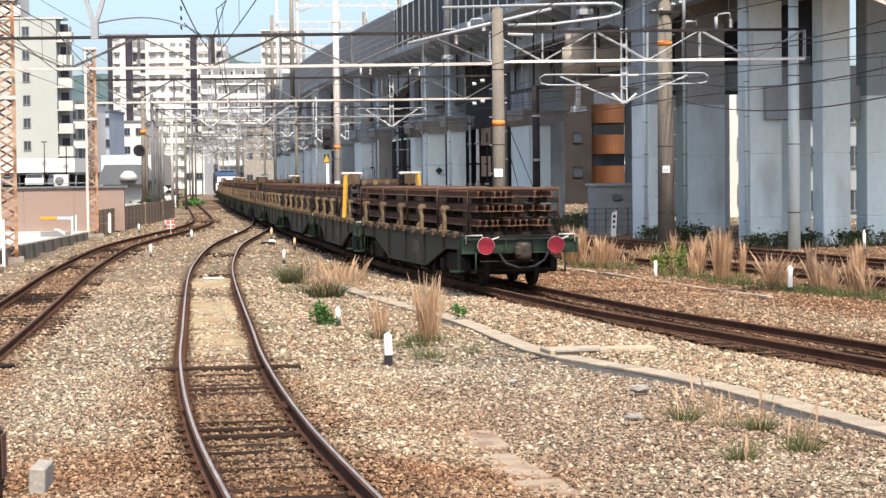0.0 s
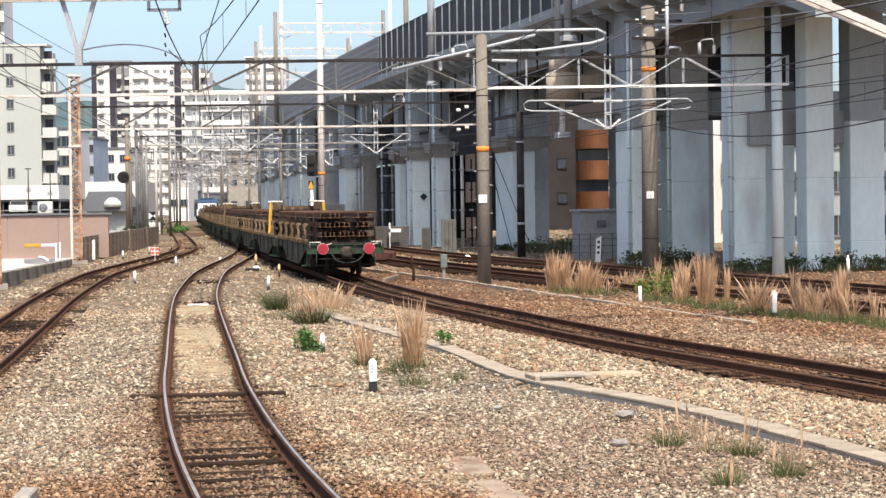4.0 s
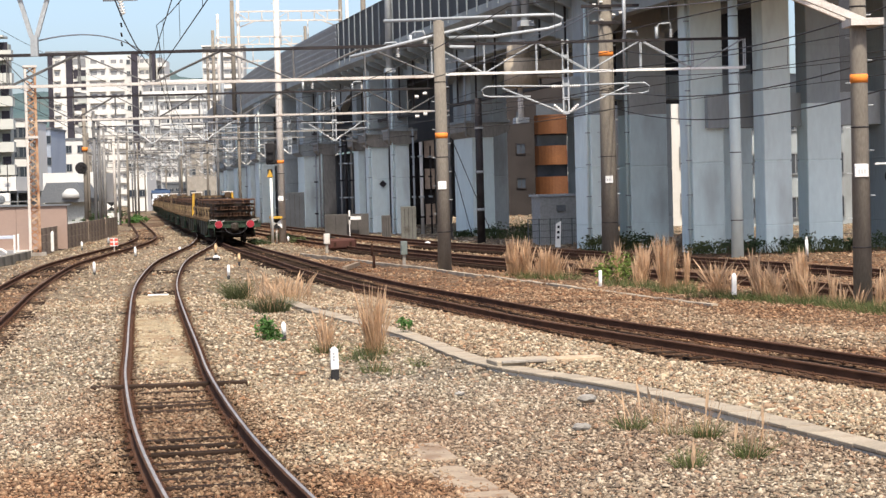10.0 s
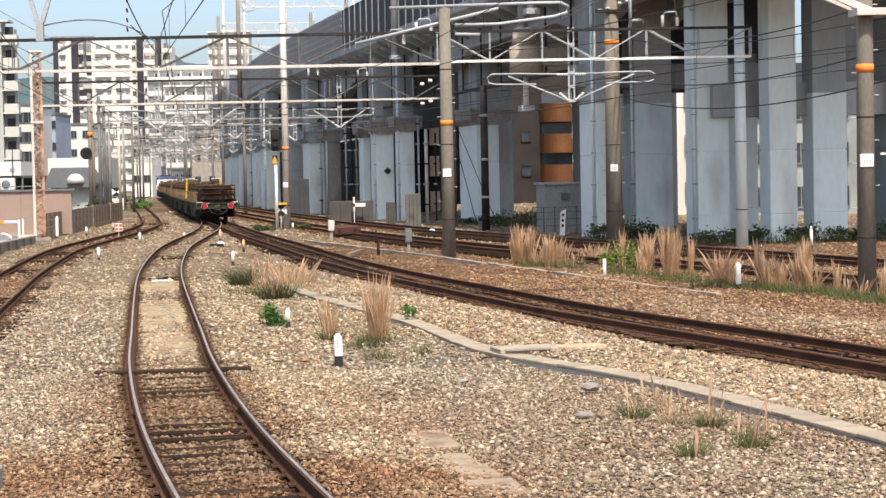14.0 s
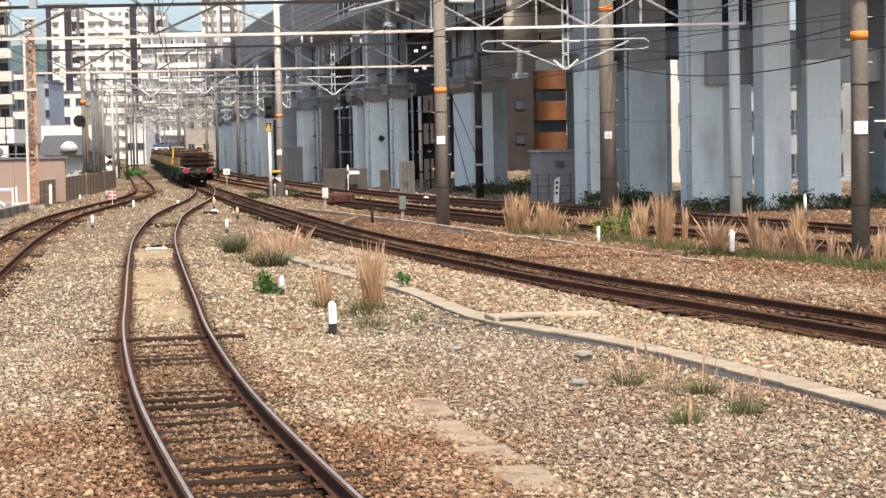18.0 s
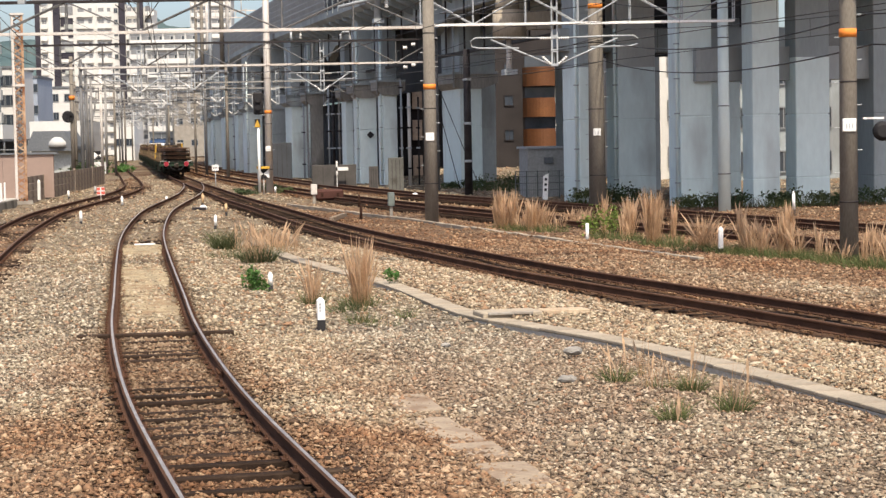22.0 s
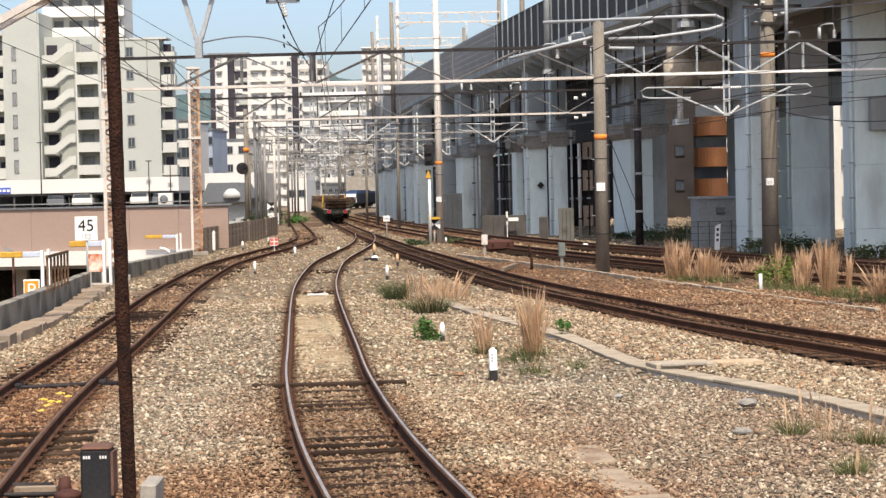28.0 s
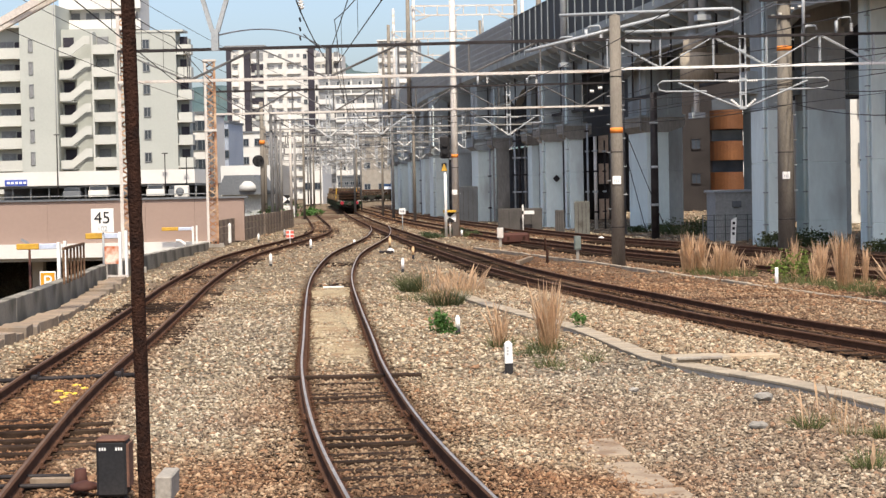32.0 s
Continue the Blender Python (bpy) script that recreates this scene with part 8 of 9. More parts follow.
for k in range(9):
    b = bmesh.new()
    bmesh.ops.create_icosphere(b, subdivisions=1, radius=0.05, matrix=pose(-6.45 + rnd.uniform(-0.28, 0.28), 25.0 + rnd.uniform(-1.5, 1.5), 0.028) @ Matrix.Diagonal((1.5, 1.1, 0.5, 1)))
    solid("painted_stone", b, surface("yellow_spray", (0.68, 0.48, 0.06), (0.55, 0.38, 0.08), 0.8, 0, 8, 40, 0.05) if k == 0 else bpy.data.materials["yellow_spray"], "ballast stone marked with yellow spray paint", "painted stone", "painted stones")

# shed, fences and boxes along the viaduct
sh = thing("trackside_shed", "small grey shed with a flat roof beside the viaduct", "shed", m=pose(7.85, 88, 0, 0, 0, 6))
b = bmesh.new()
box(b, -0.85, 0, -0.1, 0.85, 2.2, 2.12)
part("wall", b, surface("shed_grey", (0.30, 0.30, 0.29), (0.26, 0.26, 0.25), 0.8, 0, 0.6, 8, 0.04), sh)
b = bmesh.new()
box(b, -0.95, -0.1, 2.12, 0.95, 2.3, 2.22)
part("roof", b, GALV, sh)
b = bmesh.new()
box(b, -0.1, -0.12, 1.45, 0.3, 0.0, 1.72)
part("vent_hood", b, GREY_ROOF, sh)
FENCEG = surface("mesh_fence", (0.13, 0.14, 0.13), (0.1, 0.11, 0.1), 0.6, 0.3, 2, 20, 0.02)
lf = thing("wire_fence", "low dark wire fence in front of the shed", "fence", m=pose(7.9, 86.5, 0, 0, 0, 8))
for k in range(8):
    b = bmesh.new()
    rod(b, (-1.6 + k * 0.5, 0, -0.1), (-1.6 + k * 0.5, 0, 1.15), 0.03, n=6)
    part("fence_post", b, FENCEG, lf)
b = bmesh.new()
for z in (0.3, 0.6, 0.9, 1.12):
    box(b, -1.6, -0.01, z - 0.012, 1.9, 0.01, z + 0.012)
for k in range(36):
    box(b, -1.6 + k * 0.1, -0.006, 0.05, -1.592 + k * 0.1, 0.006, 1.12)
part("mesh", b, FENCEG, lf)
km = thing("tall_marker", "tall narrow white marker board with dark bars before the viaduct", "marker board", m=pose(7.24, 82, 0, 0, 3))
b = bmesh.new()
prism(b, [(-0.11, 0.0), (0.11, 0.0), (0.11, 1.12), (-0.11, 0.98)], -0.02, 0.02)
part("board", b, WHITE, km)
b = bmesh.new()
for z in (0.36, 0.58, 0.80):
    box(b, -0.05, -0.028, z, 0.05, -0.02, z + 0.11)
part("bar", b, BLACK, km)
SCREEN = surface("grey_planks", (0.10, 0.092, 0.085), (0.07, 0.065, 0.06), 0.9, 0, 1.0, 15, 0.1)
# grey darkened to carry the viaduct's shade on the cabinet
CABINET = surface("cabinet_shade_grey", (0.075, 0.08, 0.088), (0.06, 0.064, 0.07), 0.6, 0.1, 1.0, 15, 0.04)
CABINET_PALE = surface("cabinet_grey_brown", (0.15, 0.148, 0.13), (0.115, 0.112, 0.10), 0.7, 0.1, 1.0, 15, 0.05, (0.08, 0.07, 0.06), 1.5, 0.55)
for x0, x1, y, h, mat, lab in ((-3.55, -1.0, 112, 1.28, SCREEN, "weathered grey-brown plank screen below the viaduct"), (0.76, 1.55, 100, 1.73, CABINET_PALE, "grey-brown equipment cabinet at a pier"), (-0.25, 0.25, 104, 1.25, SCREEN, "brown narrow cabinet at a pier"),
                               (-7.4, -6.0, 143, 2.6, CABINET, "grey cabinet under the viaduct, its shade painted in"), (12.0, 13.0, 78, 0.9, DARK_STEEL, "low dark box between the piers")):
    b = bmesh.new()
    box(b, x0, y, -0.1, x1, y + 0.5, h, bevel=0.02)
    c = solid("trackside_cabinet", b, mat, lab, "cabinet", "cabinets along the viaduct")
    b = bmesh.new()
    for k in range(1, 4):
        xx = x0 + (x1 - x0) * k / 4
        box(b, xx - 0.012, y - 0.012, 0.1, xx + 0.012, y, h - 0.1)
    tagged(part("seam", b, DARK_STEEL, c), kind="stuff")
b = bmesh.new()
box(b, -2.15, 111.4, 0.7, -2.05, 111.5, 1.5), box(b, -2.15, 111.4, 0.95, -1.45, 111.5, 1.15), box(b, -2.12, 111.4, -0.1, -2.08, 111.5, 0.8)
solid("white_stake", b, WHITE, "white painted stake sign before the plank screen", "stake sign")
for x, y, z, w in ((3.0, 99.0, 0.3, 0.5), (-9.65, 119.0, 1.15, 0.40)):
    o = thing("small_plate", "small white plate with dark bars low beside the track", "plate", "small plates")
    b = bmesh.new()
    box(b, x - w / 2, y, z - w * 0.45, x + w / 2, y + 0.06, z + w * 0.45, bevel=0.01)
    pl = part("plate", b, WHITE, o)
    for k in range(3):
        b = bmesh.new()
        box(b, x - w * 0.3 + k * w * 0.23, y - 0.008, z - w * 0.15, x - w * 0.16 + k * w * 0.23, y - 0.001, z + w * 0.15)
        part("bar", b, GREY_ROOF, pl)
    b = bmesh.new()
    rod(b, (x, y + 0.09, -0.2), (x, y + 0.09, z), 0.03, n=8)
    part("post", b, GALV, o)
# slim poles and pipes before the dark gaps between the piers
for x, y, z1, r, mat, lab in ((2.16, 115, 5.4, 0.10, PALE_PAINT, "pale slim pole before the dark gap between piers"), (1.72, 116, 6.2, 0.06, GALV, "thin grey conduit beside a pier"), (2.75, 117, 5.2, 0.05, DARK_STEEL, "thin dark conduit by the peach balconies"),
                              (-3.1, 138, 6.4, 0.07, GALV, "thin grey conduit beside the stained pier"), (-2.75, 137, 6.6, 0.10, DARK_STEEL, "dark steel pole before a dark gap between piers"), (-2.35, 137, 6.6, 0.08, PIER_BROWN, "brown conduit before a dark gap between piers"),
                              (-5.2, 147, 5.6, 0.07, GALV, "thin grey conduit on a pier"), (-8.9, 163, 5.6, 0.08, GALV, "thin grey conduit on a far pier"), (-11.5, 176, 5.8, 0.08, GALV, "thin grey conduit on a far pier"), (-14.4, 203, 5.8, 0.10, GALV, "thin grey conduit on a far pier")):
    b = bmesh.new()
    rod(b, (x, y, -0.3), (x, y, z1), r, n=8)
    c = solid("conduit_pole", b, mat, lab, "conduit", "conduits on the viaduct")
    for k, z in enumerate(np.arange(0.9, z1 - 0.2, 1.2)):
        b = bmesh.new()
        box(b, x - r - 0.10, y - r - 0.03, z, x + r + 0.04, y + 0.02, z + 0.10)
        part("clip", b, GALV if k % 2 else DARK_STEEL, c)
# steel column beside the piers with clamps
b = bmesh.new()
rod(b, (4.55, 93.0, -0.2), (4.55, 93.0, 6.9), 0.20, 0.17, n=12)
d = solid("steel_column", b, DARK_STEEL, "dark slim steel column before the brown building", "column")
b = bmesh.new()
for z in (1.5, 3.3, 5.4):
    rod(b, (4.55, 93.0, z), (4.55, 93.0, z + 0.12), 0.215, n=12)
part("clamp", b, GALV, d)
for x0, x1 in (((3.3, 104, 5.3), (4.6, 104, 0.0)), ((3.6, 104, 5.3), (5.6, 104, 0.2))):
    cable("thin slanting stay wire before a pier", [(x0, x1, 0.0)], 0.02, name="stay_wire")

# ---- plants ----
def leaf_material(name, base, other, trans=0.25, vary=0.25):
    m = surface(name, base, other, 0.65, 0, 2.0, 20, 0.0, vary=vary, island=True)
    bs = m.node_tree.nodes["Principled BSDF"]
    n, ln = m.node_tree.nodes, m.node_tree.links
    tr = n.new("ShaderNodeBsdfTranslucent")
    mixs = n.new("ShaderNodeMixShader")
    mixs.inputs[0].default_value = trans
    col = bs.inputs["Base Color"].links[0].from_socket
    ln.new(col, tr.inputs["Color"])
    ln.new(bs.outputs[0], mixs.inputs[1]), ln.new(tr.outputs[0], mixs.inputs[2])
    ln.new(mixs.outputs[0], n["Material Output"].inputs["Surface"])
    return m


DRY = leaf_material("dry_grass", (0.52, 0.34, 0.20), (0.38, 0.235, 0.13), 0.4)
DRY_PALE = leaf_material("dry_plume", (0.62, 0.43, 0.275), (0.50, 0.33, 0.20), 0.45)
GRASS = leaf_material("green_grass", (0.13, 0.15, 0.055), (0.09, 0.11, 0.042), 0.3)
WEED = leaf_material("dark_weed", (0.115, 0.13, 0.055), (0.08, 0.095, 0.042), 0.35)
LEAF = leaf_material("bright_leaf", (0.10, 0.20, 0.055), (0.07, 0.15, 0.04), 0.35)
LEAF_YELLOW = leaf_material("yellow_green_leaf", (0.20, 0.26, 0.06), (0.14, 0.2, 0.05), 0.35)
SHRUB = leaf_material("shrub_leaf", (0.075, 0.10, 0.048), (0.055, 0.08, 0.038), 0.3)


def blades(name, n, radius, height, width, lean, mat, parent, seed, curl=0.25, z0=-0.04, top_wide=0.0, sx=1.0, label="", stray=0.7):
    """Many tapering blades that rise and arch outward from a foot, as one mesh."""
    rs = np.random.RandomState(seed)
    V, F = [], []
    for _ in range(n):
        a, r = rs.uniform(0, math.tau), radius * math.sqrt(rs.uniform(0, 1))
        bx, by = r * math.cos(a) * sx, r * math.sin(a)
        h = height * rs.uniform(0.55, 1.0)
        d = a + rs.normal(0, stray)
        tilt = lean * rs.uniform(0.1, 1.0) * (0.4 + r / max(radius, 1e-3))
        f = rs.uniform(0, math.pi)
        wx, wy = math.cos(f) * width / 2, math.sin(f) * width / 2
        base = len(V)
        for k in range(5):
            u = k / 4
            o = tilt * h * (u + curl * u * u * 2)
            w = (1 - 0.85 * u) if not top_wide else (0.35 + (top_wide * math.sin(math.pi * min(1, max(0, (u - 0.45) / 0.55))) if u > 0.45 else 0))
            if u == 1:
                w = 0.12
            x, y, z = bx + o * math.cos(d), by + o * math.sin(d), z0 + h * (u - 0.35 * curl * tilt * u * u)
            V += [(x - wx * w, y - wy * w, z), (x + wx * w, y + wy * w, z)]
        for k in range(4):
            F.append((base + 2 * k, base + 2 * k + 1, base + 2 * k + 3, base + 2 * k + 2))
    me = mesh_from(name, np.array(V), np.array(F))
    me.materials.append(mat)
    ob = new(name, me)
    ob.parent = parent
    tagged(ob, kind="stuff")
    if label:
        ob["label"] = label
    return ob


def leaves(name, n, size, rx, ry, h, mat, parent, seed, label="", z0=0.0):
    """A loose crown of small folded leaves round short stems."""
    rs = np.random.RandomState(seed)
    V, F = [], []
    clumps = [(rs.uniform(-0.7, 0.7) * rx, rs.uniform(-0.7, 0.7) * ry, z0 + h * rs.uniform(0.25, 0.85), rs.uniform(0.25, 0.5)) for _ in range(11)]
    for _ in range(n):
        c = clumps[rs.randint(len(clumps))]
        p = np.array([c[0] + rs.normal(0, 0.5) * c[3] * rx, c[1] + rs.normal(0, 0.5) * c[3] * ry, max(0.02, c[2] + rs.normal(0, 0.45) * c[3] * h)])
        u = rs.normal(0, 1, 3)
        u[2] *= 0.5
        u /= np.linalg.norm(u)
        w = np.cross(u, rs.normal(0, 1, 3))
        w /= np.linalg.norm(w)
        nn = np.cross(u, w)
        s = size * rs.uniform(0.6, 1.3)
        k = len(V)
        V += [tuple(p - u * s), tuple(p + w * s * 0.45 + nn * s * 0.15), tuple(p + u * s), tuple(p - w * s * 0.45 + nn * s * 0.15)]
        F.append((k, k + 1, k + 2, k + 3))
    me = mesh_from(name, np.array(V), np.array(F))
    me.materials.append(mat)
    ob = new(name, me)
    ob.parent = parent
    tagged(ob, kind="stuff")
    if label:
        ob["label"] = label
    return ob


seed = [100]


def tuft(x, y, dry=(0, 0.0, 0.0), green=(0, 0.0, 0.0), plume=0, label="grass tuft", lean=0.35, mat=None, sx=1.0, name="grass_tuft"):
    """dry and green: how many blades, their height and the foot's radius."""
    t = thing(name, label, "grass", "grass tufts", m=pose(x, y, float(ground_height(np.array([x]), np.array([y]))[0])))
    seed[0] += 1
    if dry[0]:
        blades("dry_grass", dry[0], dry[2], dry[1], 0.009 + 0.004 * (y > 40), lean * 0.75, DRY, t, seed[0], 0.6, sx=sx, label="straw-coloured dry stalks", stray=2.0)
        if plume:
            blades("plume", plume, dry[2] * 0.9, dry[1] * 1.05, 0.026 + 0.012 * (y > 40), lean * 0.7, DRY_PALE, t, seed[0] + 500, 0.7, top_wide=1.0, sx=sx, label="pale feathery plumes", stray=2.0)
    if green[0]:
        blades("green_grass", green[0], green[2], green[1], 0.010 + 0.006 * (y > 30), 0.62, mat or GRASS, t, seed[0] + 900, 0.5, sx=sx, label="green blades at the foot")
    return t


# tall dry clump and its neighbours beside the white post
tuft(-0.22, 31.2, (230, 1.18, 0.15), (160, 0.34, 0.3), 60, "tall dry straw-coloured grass clump with a green foot", 0.2)
tuft(-0.42, 30.4, (0, 0, 0), (150, 0.24, 0.3), 0, "low dark green weeds below the dry clump", mat=WEED)
tuft(-1.02, 32.1, (75, 0.85, 0.12), (110, 0.3, 0.2), 22, "thin dry grass clump with a green foot", 0.28)
tuft(-0.2, 28.6, (14, 0.5, 0.1), (160, 0.26, 0.2), 0, "small green grass tuft in the ballast")
tuft(0.12, 28.0, (6, 0.3, 0.1), (60, 0.18, 0.25), 0, "sparse green grass in the ballast")
tuft(0.46, 29.1, (0, 0, 0), (60, 0.3, 0.12), 0, "thin green weed stems")
tuft(-3.75, 48.6, (0, 0, 0), (380, 0.66, 0.24), 0, "dense dark green grass clump", mat=WEED)
tuft(-3.3, 45.5, (12, 0.4, 0.5), (160, 0.3, 0.55), 0, "low dark green weeds", mat=WEED)
tuft(-2.6, 43.6, (60, 0.85, 0.3), (400, 0.52, 0.32), 12, "dark green weed clump with dry stalks", mat=WEED, sx=1.1)
tuft(-2.75, 48.5, (150, 0.85, 0.6), (60, 0.3, 0.6), 50, "broad patch of dry straw-coloured grass", 0.35, sx=1.4)
tuft(-2.3, 46.6, (70, 0.7, 0.5), (0, 0, 0), 25, "dry grass patch beside the weeds", 0.35)
for x, y, nd, hd, ng, hg in ((2.62, 20.9, 8, 0.42, 110, 0.24), (2.98, 20.4, 26, 0.40, 50, 0.15), (3.3, 20.1, 22, 0.55, 190, 0.22), (3.45, 18.5, 14, 0.42, 140, 0.25), (2.78, 17.9, 4, 0.3, 110, 0.24), (2.95, 21.6, 18, 0.5, 20, 0.14), (3.75, 19.6, 14, 0.45, 20, 0.12)):
    tuft(x, y, (nd, hd * 1.15, 0.16), (int(ng * 1.3), hg * 1.15, 0.11), 3, "small green grass tuft with a few dry stalks by the trough", 0.3)
b1_ = thing("leafy_weed", "low bright green leafy weed in the ballast", "weed", "leafy weeds", m=pose(-2.1, 34.7, -0.05))
leaves("foliage", 420, 0.045, 0.26, 0.22, 0.42, LEAF, b1_, 5)
blades("stem", 40, 0.15, 0.3, 0.01, 0.5, GRASS, b1_, 6)
b1_ = thing("leafy_weed", "small green leafy weed beside the cable trough", "weed", "leafy weeds", m=pose(0.32, 35.3, 0.05))
leaves("foliage", 120, 0.04, 0.16, 0.14, 0.25, LEAF, b1_, 7)
blades("stem", 16, 0.08, 0.2, 0.01, 0.5, GRASS, b1_, 8)

# rank of tall dry grass along the running track
# x, y, height, spread of the foot, share of stalks, lean
RANK = [(3.62, 56.2, 1.3, 0.13, 1.2, 0.1), (3.78, 56.0, 1.0, 0.12, 0.7, 0.22), (4.04, 55.9, 1.2, 0.12, 0.9, 0.15), (4.3, 55.4, 0.7, 0.2, 0.5, 0.3), (4.47, 54.7, 1.05, 0.15, 0.9, 0.2), (4.66, 54.9, 0.95, 0.12, 0.6, 0.2),
        (4.87, 55.4, 0.8, 0.15, 0.6, 0.3), (5.35, 56.5, 0.55, 0.2, 0.3, 0.45), (5.97, 58.0, 0.66, 0.22, 0.5, 0.5), (6.3, 57.5, 0.7, 0.16, 0.5, 0.35), (6.15, 51.6, 1.3, 0.08, 0.45, 0.1), (6.4, 48.5, 1.2, 0.13, 0.8, 0.2),
        (6.28, 48.2, 0.8, 0.15, 0.4, 0.35), (6.59, 45.8, 1.4, 0.13, 1.1, 0.13), (6.72, 46.0, 1.25, 0.11, 0.9, 0.12), (7.42, 47.9, 1.1, 0.06, 0.4, 0.1), (7.42, 43.5, 0.95, 0.14, 0.7, 0.45), (7.62, 43.2, 0.8, 0.12, 0.3, 0.5),
        (8.12, 42.5, 1.15, 0.1, 0.35, 0.12), (8.22, 42.2, 0.95, 0.14, 0.5, 0.28), (8.38, 41.6, 0.85, 0.14, 0.5, 0.28), (8.62, 40.7, 1.0, 0.1, 0.5, 0.2), (8.72, 40.6, 1.25, 0.1, 0.85, 0.12), (8.86, 40.3, 0.8, 0.1, 0.25, 0.35),
        (9.08, 39.3, 0.85, 0.07, 0.22, 0.14), (9.2, 38.9, 0.6, 0.1, 0.15, 0.3), (9.36, 38.2, 0.6, 0.1, 0.2, 0.4), (9.53, 37.4, 0.9, 0.07, 0.3, 0.15), (10.3, 39.6, 0.85, 0.15, 0.4, 0.2), (9.9, 36.8, 0.8, 0.14, 0.4, 0.2)]
for x, y, h, foot, share_, lean in RANK:
    tuft(x, y, (int(150 * share_), h, foot), (70, 0.3, 0.3), int(48 * share_), "tall dry reddish-tan grass clump with a green foot along the track", lean)
for x, y in ((4.2, 55.0), (4.9, 54.0), (6.0, 48.6), (6.3, 47.4), (6.75, 45.4), (7.0, 44.6), (7.2, 43.2), (7.75, 42.5), (8.0, 41.9), (8.3, 41.1), (8.5, 40.4), (8.7, 39.9), (8.9, 39.4), (9.1, 38.8), (9.2, 38.2), (9.35, 37.7),
             (9.5, 37.0), (9.65, 36.4), (9.6, 38.2), (9.1, 40.2), (9.9, 37.2), (10.1, 36.6), (9.9, 35.2), (8.6, 41.6)):
    tuft(x, y, (10, 0.45, 0.3), (210, 0.27, 0.42), 0, "low green grass along the edging", 0.3, sx=1.2)
b1_ = thing("yellow_green_bush", "yellow-green leafy bush among the dry grass", "bush", m=pose(5.86, 49.7, 0))
leaves("foliage", 480, 0.055, 0.55, 0.4, 0.78, LEAF_YELLOW, b1_, 9)
blades("stem", 60, 0.35, 0.6, 0.014, 0.5, GRASS, b1_, 10)
b = bmesh.new()
rod(b, (5.42, 49.2, -0.1), (5.42, 49.2, 0.42), 0.05, 0.04, n=8)
solid("white_stub", b, WHITE, "small white stub post in the bush", "stub post")
# shrubs at the foot of the piers
for k, (x, y, w, h) in enumerate(((8.6, 77.5, 0.9, 0.9), (9.6, 78.3, 0.7, 0.8), (10.4, 77.8, 1.0, 1.1), (11.8, 71.0, 1.0, 0.7), (13.0, 70.6, 1.1, 0.8), (14.6, 69.6, 0.9, 0.8), (15.6, 70.4, 1.2, 1.0), (16.9, 70.6, 1.0, 0.8),
                                  (5.9, 99.5, 1.2, 1.2), (6.9, 97.5, 1.0, 1.3), (5.2, 104.5, 0.9, 0.6), (4.2, 105.2, 0.7, 0.5), (12.4, 74.5, 0.8, 0.8), (-5.9, 108.5, 0.9, 0.5), (-6.6, 100.2, 0.7, 0.45), (-4.6, 101.6, 0.5, 0.4), (18.2, 71, 1.4, 0.9))):
    t = thing("shrub", "dark green low shrub at the foot of a viaduct pier", "shrub", "shrubs", m=pose(x, y, 0))
    leaves("foliage", 420, 0.075, w * 0.85, 0.5, h * 0.6, SHRUB if k % 3 else WEED, t, 40 + k)
    blades("stem", 140, w * 0.9, h * 0.55, 0.03, 0.5, WEED, t, 70 + k)
for k, (x, y, w, h) in enumerate(((-23.8, 160, 2.2, 1.2), (-26, 178, 2.0, 1.0), (-29.5, 200, 2.4, 1.0), (-31, 215, 2.5, 1.2), (-33, 232, 2.5, 1.2), (-36, 250, 2.8, 1.3), (-22, 147, 1.6, 0.9), (-25, 196, 1.5, 0.8))):
    t = thing("shrub", "green overgrown bank shrub beside the far outer track", "shrub", "shrubs", m=pose(x, y, -0.1))
    leaves("foliage", 500, 0.16, w * 0.8, 1.6, h, LEAF if k % 2 else SHRUB, t, 140 + k)
    blades("stem", 60, w * 0.6, h * 0.8, 0.05, 0.4, GRASS, t, 170 + k)
for k, (x, y) in enumerate(((-13.3, 56.2), (-13.0, 54.6), (-12.2, 50.8))):
    tuft(x, y, (0, 0, 0), (110, 0.3, 0.25), 0, "green weeds at the foot of the low wall", mat=GRASS)


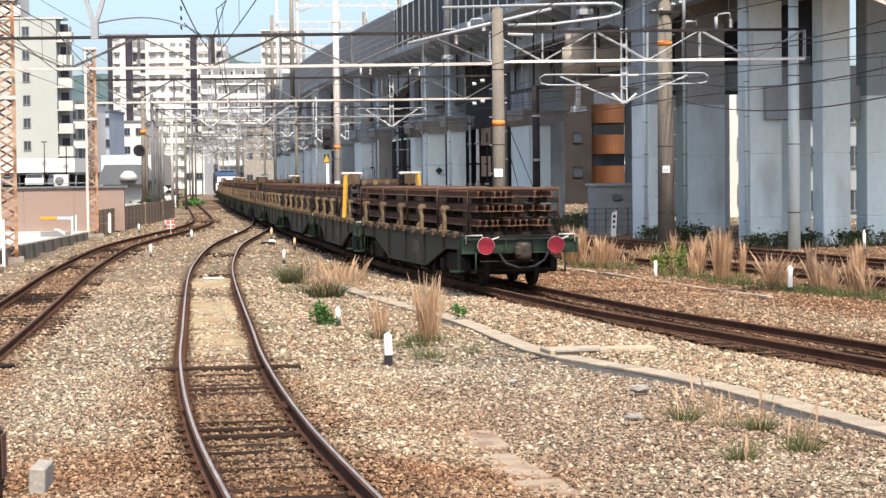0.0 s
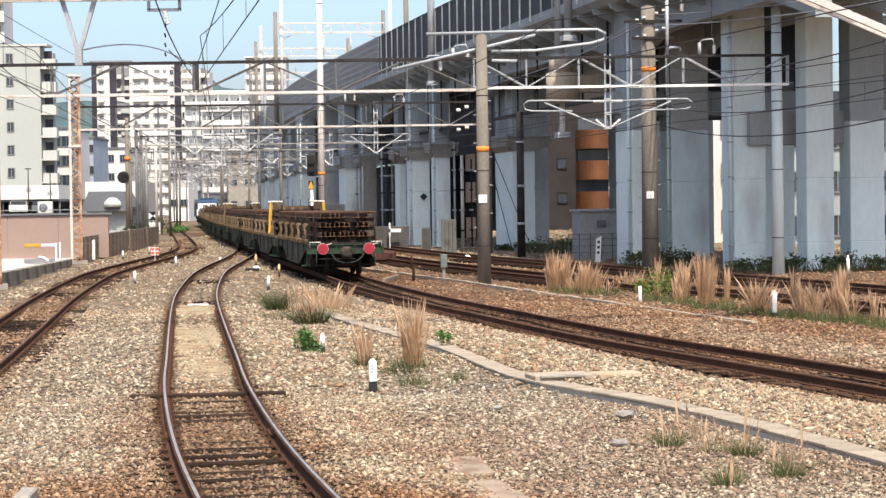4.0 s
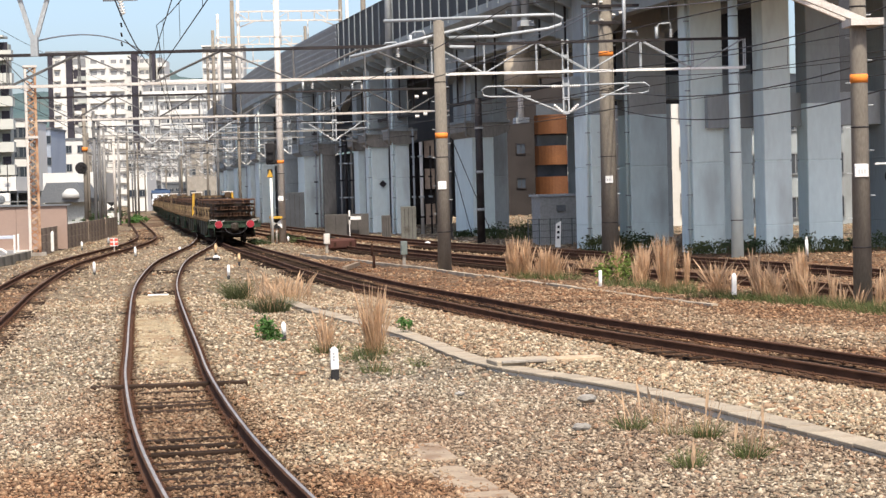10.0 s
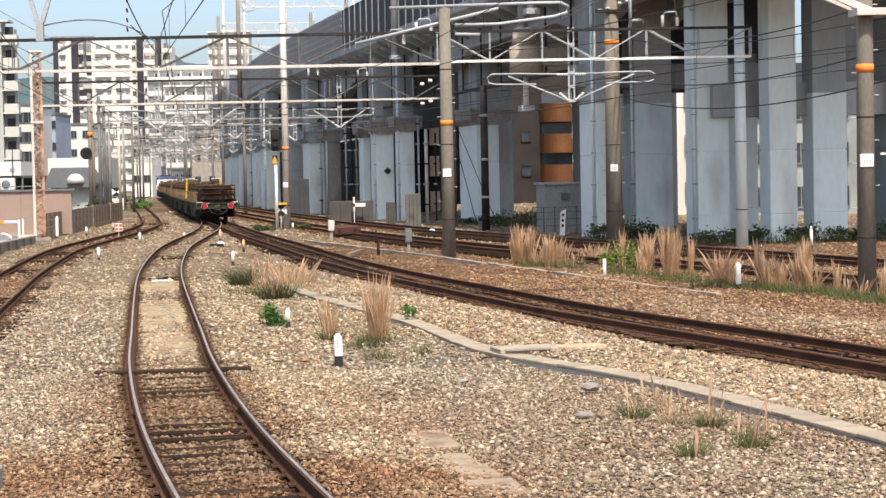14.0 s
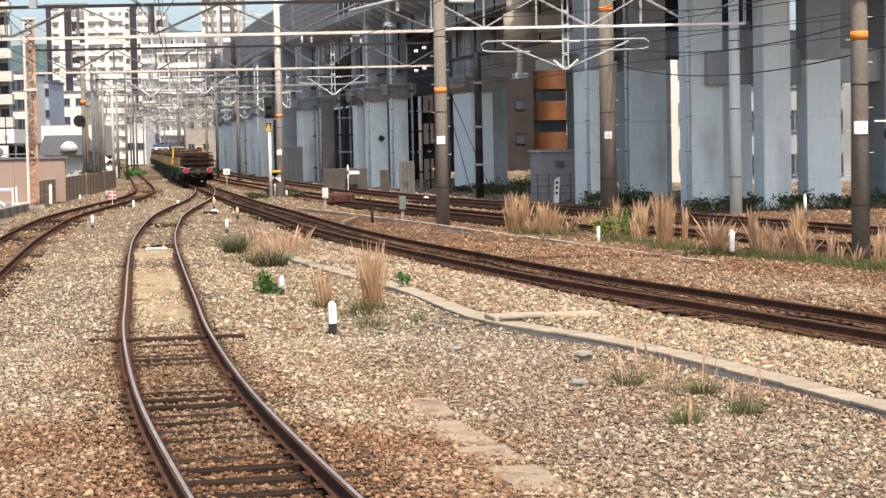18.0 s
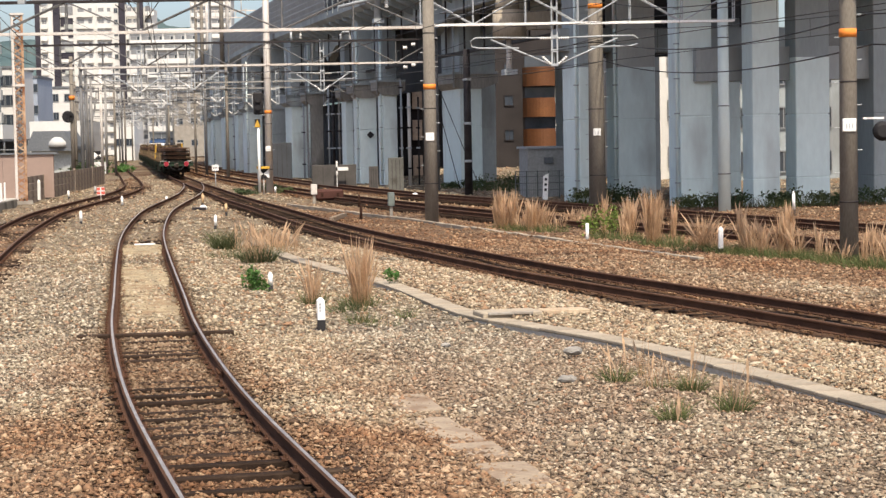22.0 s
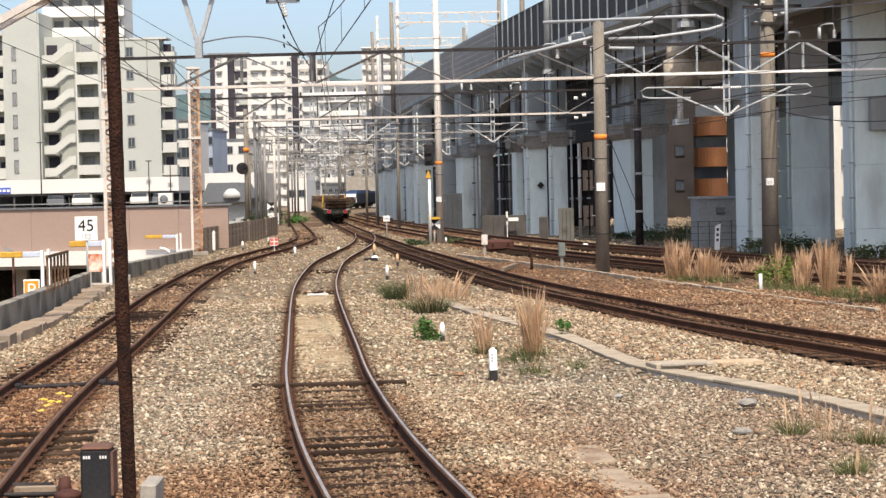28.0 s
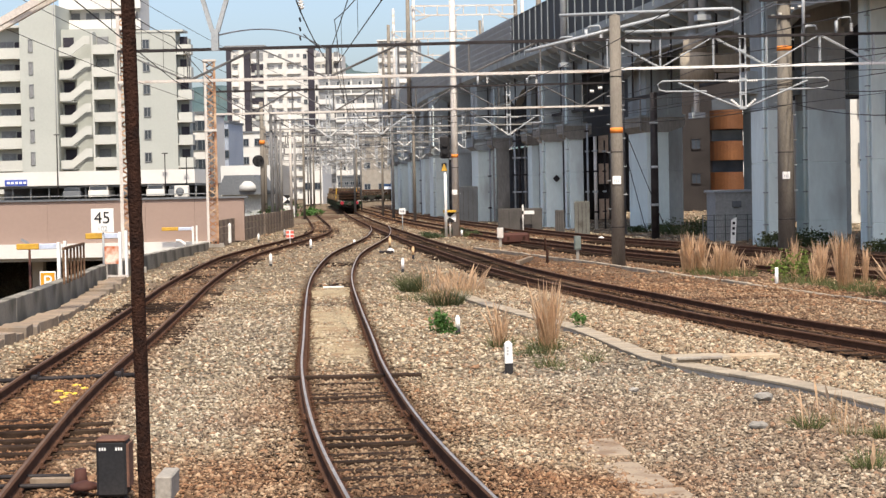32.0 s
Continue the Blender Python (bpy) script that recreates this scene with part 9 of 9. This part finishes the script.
# ---- what moves ----
# seconds and metres along the main track of the train's tail
TAIL = [(0, 42.0), (1, 47.8), (2, 53.6), (3, 59.5), (5.5, 75.3), (6, 78.0), (8, 87.9), (9, 92.8), (13, 111.8), (16.5, 127.4), (19, 139.2), (22, 154.4), (26, 175.6), (29, 192.0), (32, 207.5)]


def tail_at(t):
    ts, ss = zip(*TAIL)
    k = [(ss[min(i + 1, len(ss) - 1)] - ss[max(i - 1, 0)]) / (ts[min(i + 1, len(ts) - 1)] - ts[max(i - 1, 0)]) for i in range(len(ts))]
    i = min(max(sum(1 for x in ts if x <= t) - 1, 0), len(ts) - 2)
    h = ts[i + 1] - ts[i]
    u = (t - ts[i]) / h
    return ((2 * u ** 3 - 3 * u ** 2 + 1) * ss[i] + (u ** 3 - 2 * u ** 2 + u) * h * k[i] + (-2 * u ** 3 + 3 * u ** 2) * ss[i + 1] + (u ** 3 - u ** 2) * h * k[i + 1])


def car_pose(s, reach):
    """A car whose bogies at +-reach metres ride on the main track, its middle at s."""
    a, b = TRACK_B.at(s - reach), TRACK_B.at(s + reach)
    c, d = (a + b) / 2, (b - a)
    return pose(c.x, c.y, 0, 0, 0, math.degrees(math.atan2(-d.x, d.y)))


def motions():
    times = [0.5 * k for k in range(65)]
    for k in range(WAGONS):
        rows = [(t, car_pose(tail_at(t) + WAGON_BODY / 2 + k * WAGON_PITCH, 4.75)) for t in times]
        walk(wagons[k], rows)
        walk(stacks[k], [(t, m @ pose(0.06, 0.72, 0)) for t, m in rows])
    walk(loco, [(t, car_pose(tail_at(t) + WAGONS * WAGON_PITCH + 9.0, 5.8)) for t in times])
    # the wheels of the last two wagons roll, 0.43 m in radius
    for w in wagons[:2]:
        for b in [c for c in w.children if c.name.startswith("bogie")]:
            for ws in [c for c in b.children if c.name.startswith("wheelset")]:
                y = ws.matrix_basis.translation.y
                walk(ws, [(0.1 * k, pose(0, y, 0.60, -math.degrees((tail_at(0.1 * k) - tail_at(0)) / 0.43))) for k in range(321)])


motions()
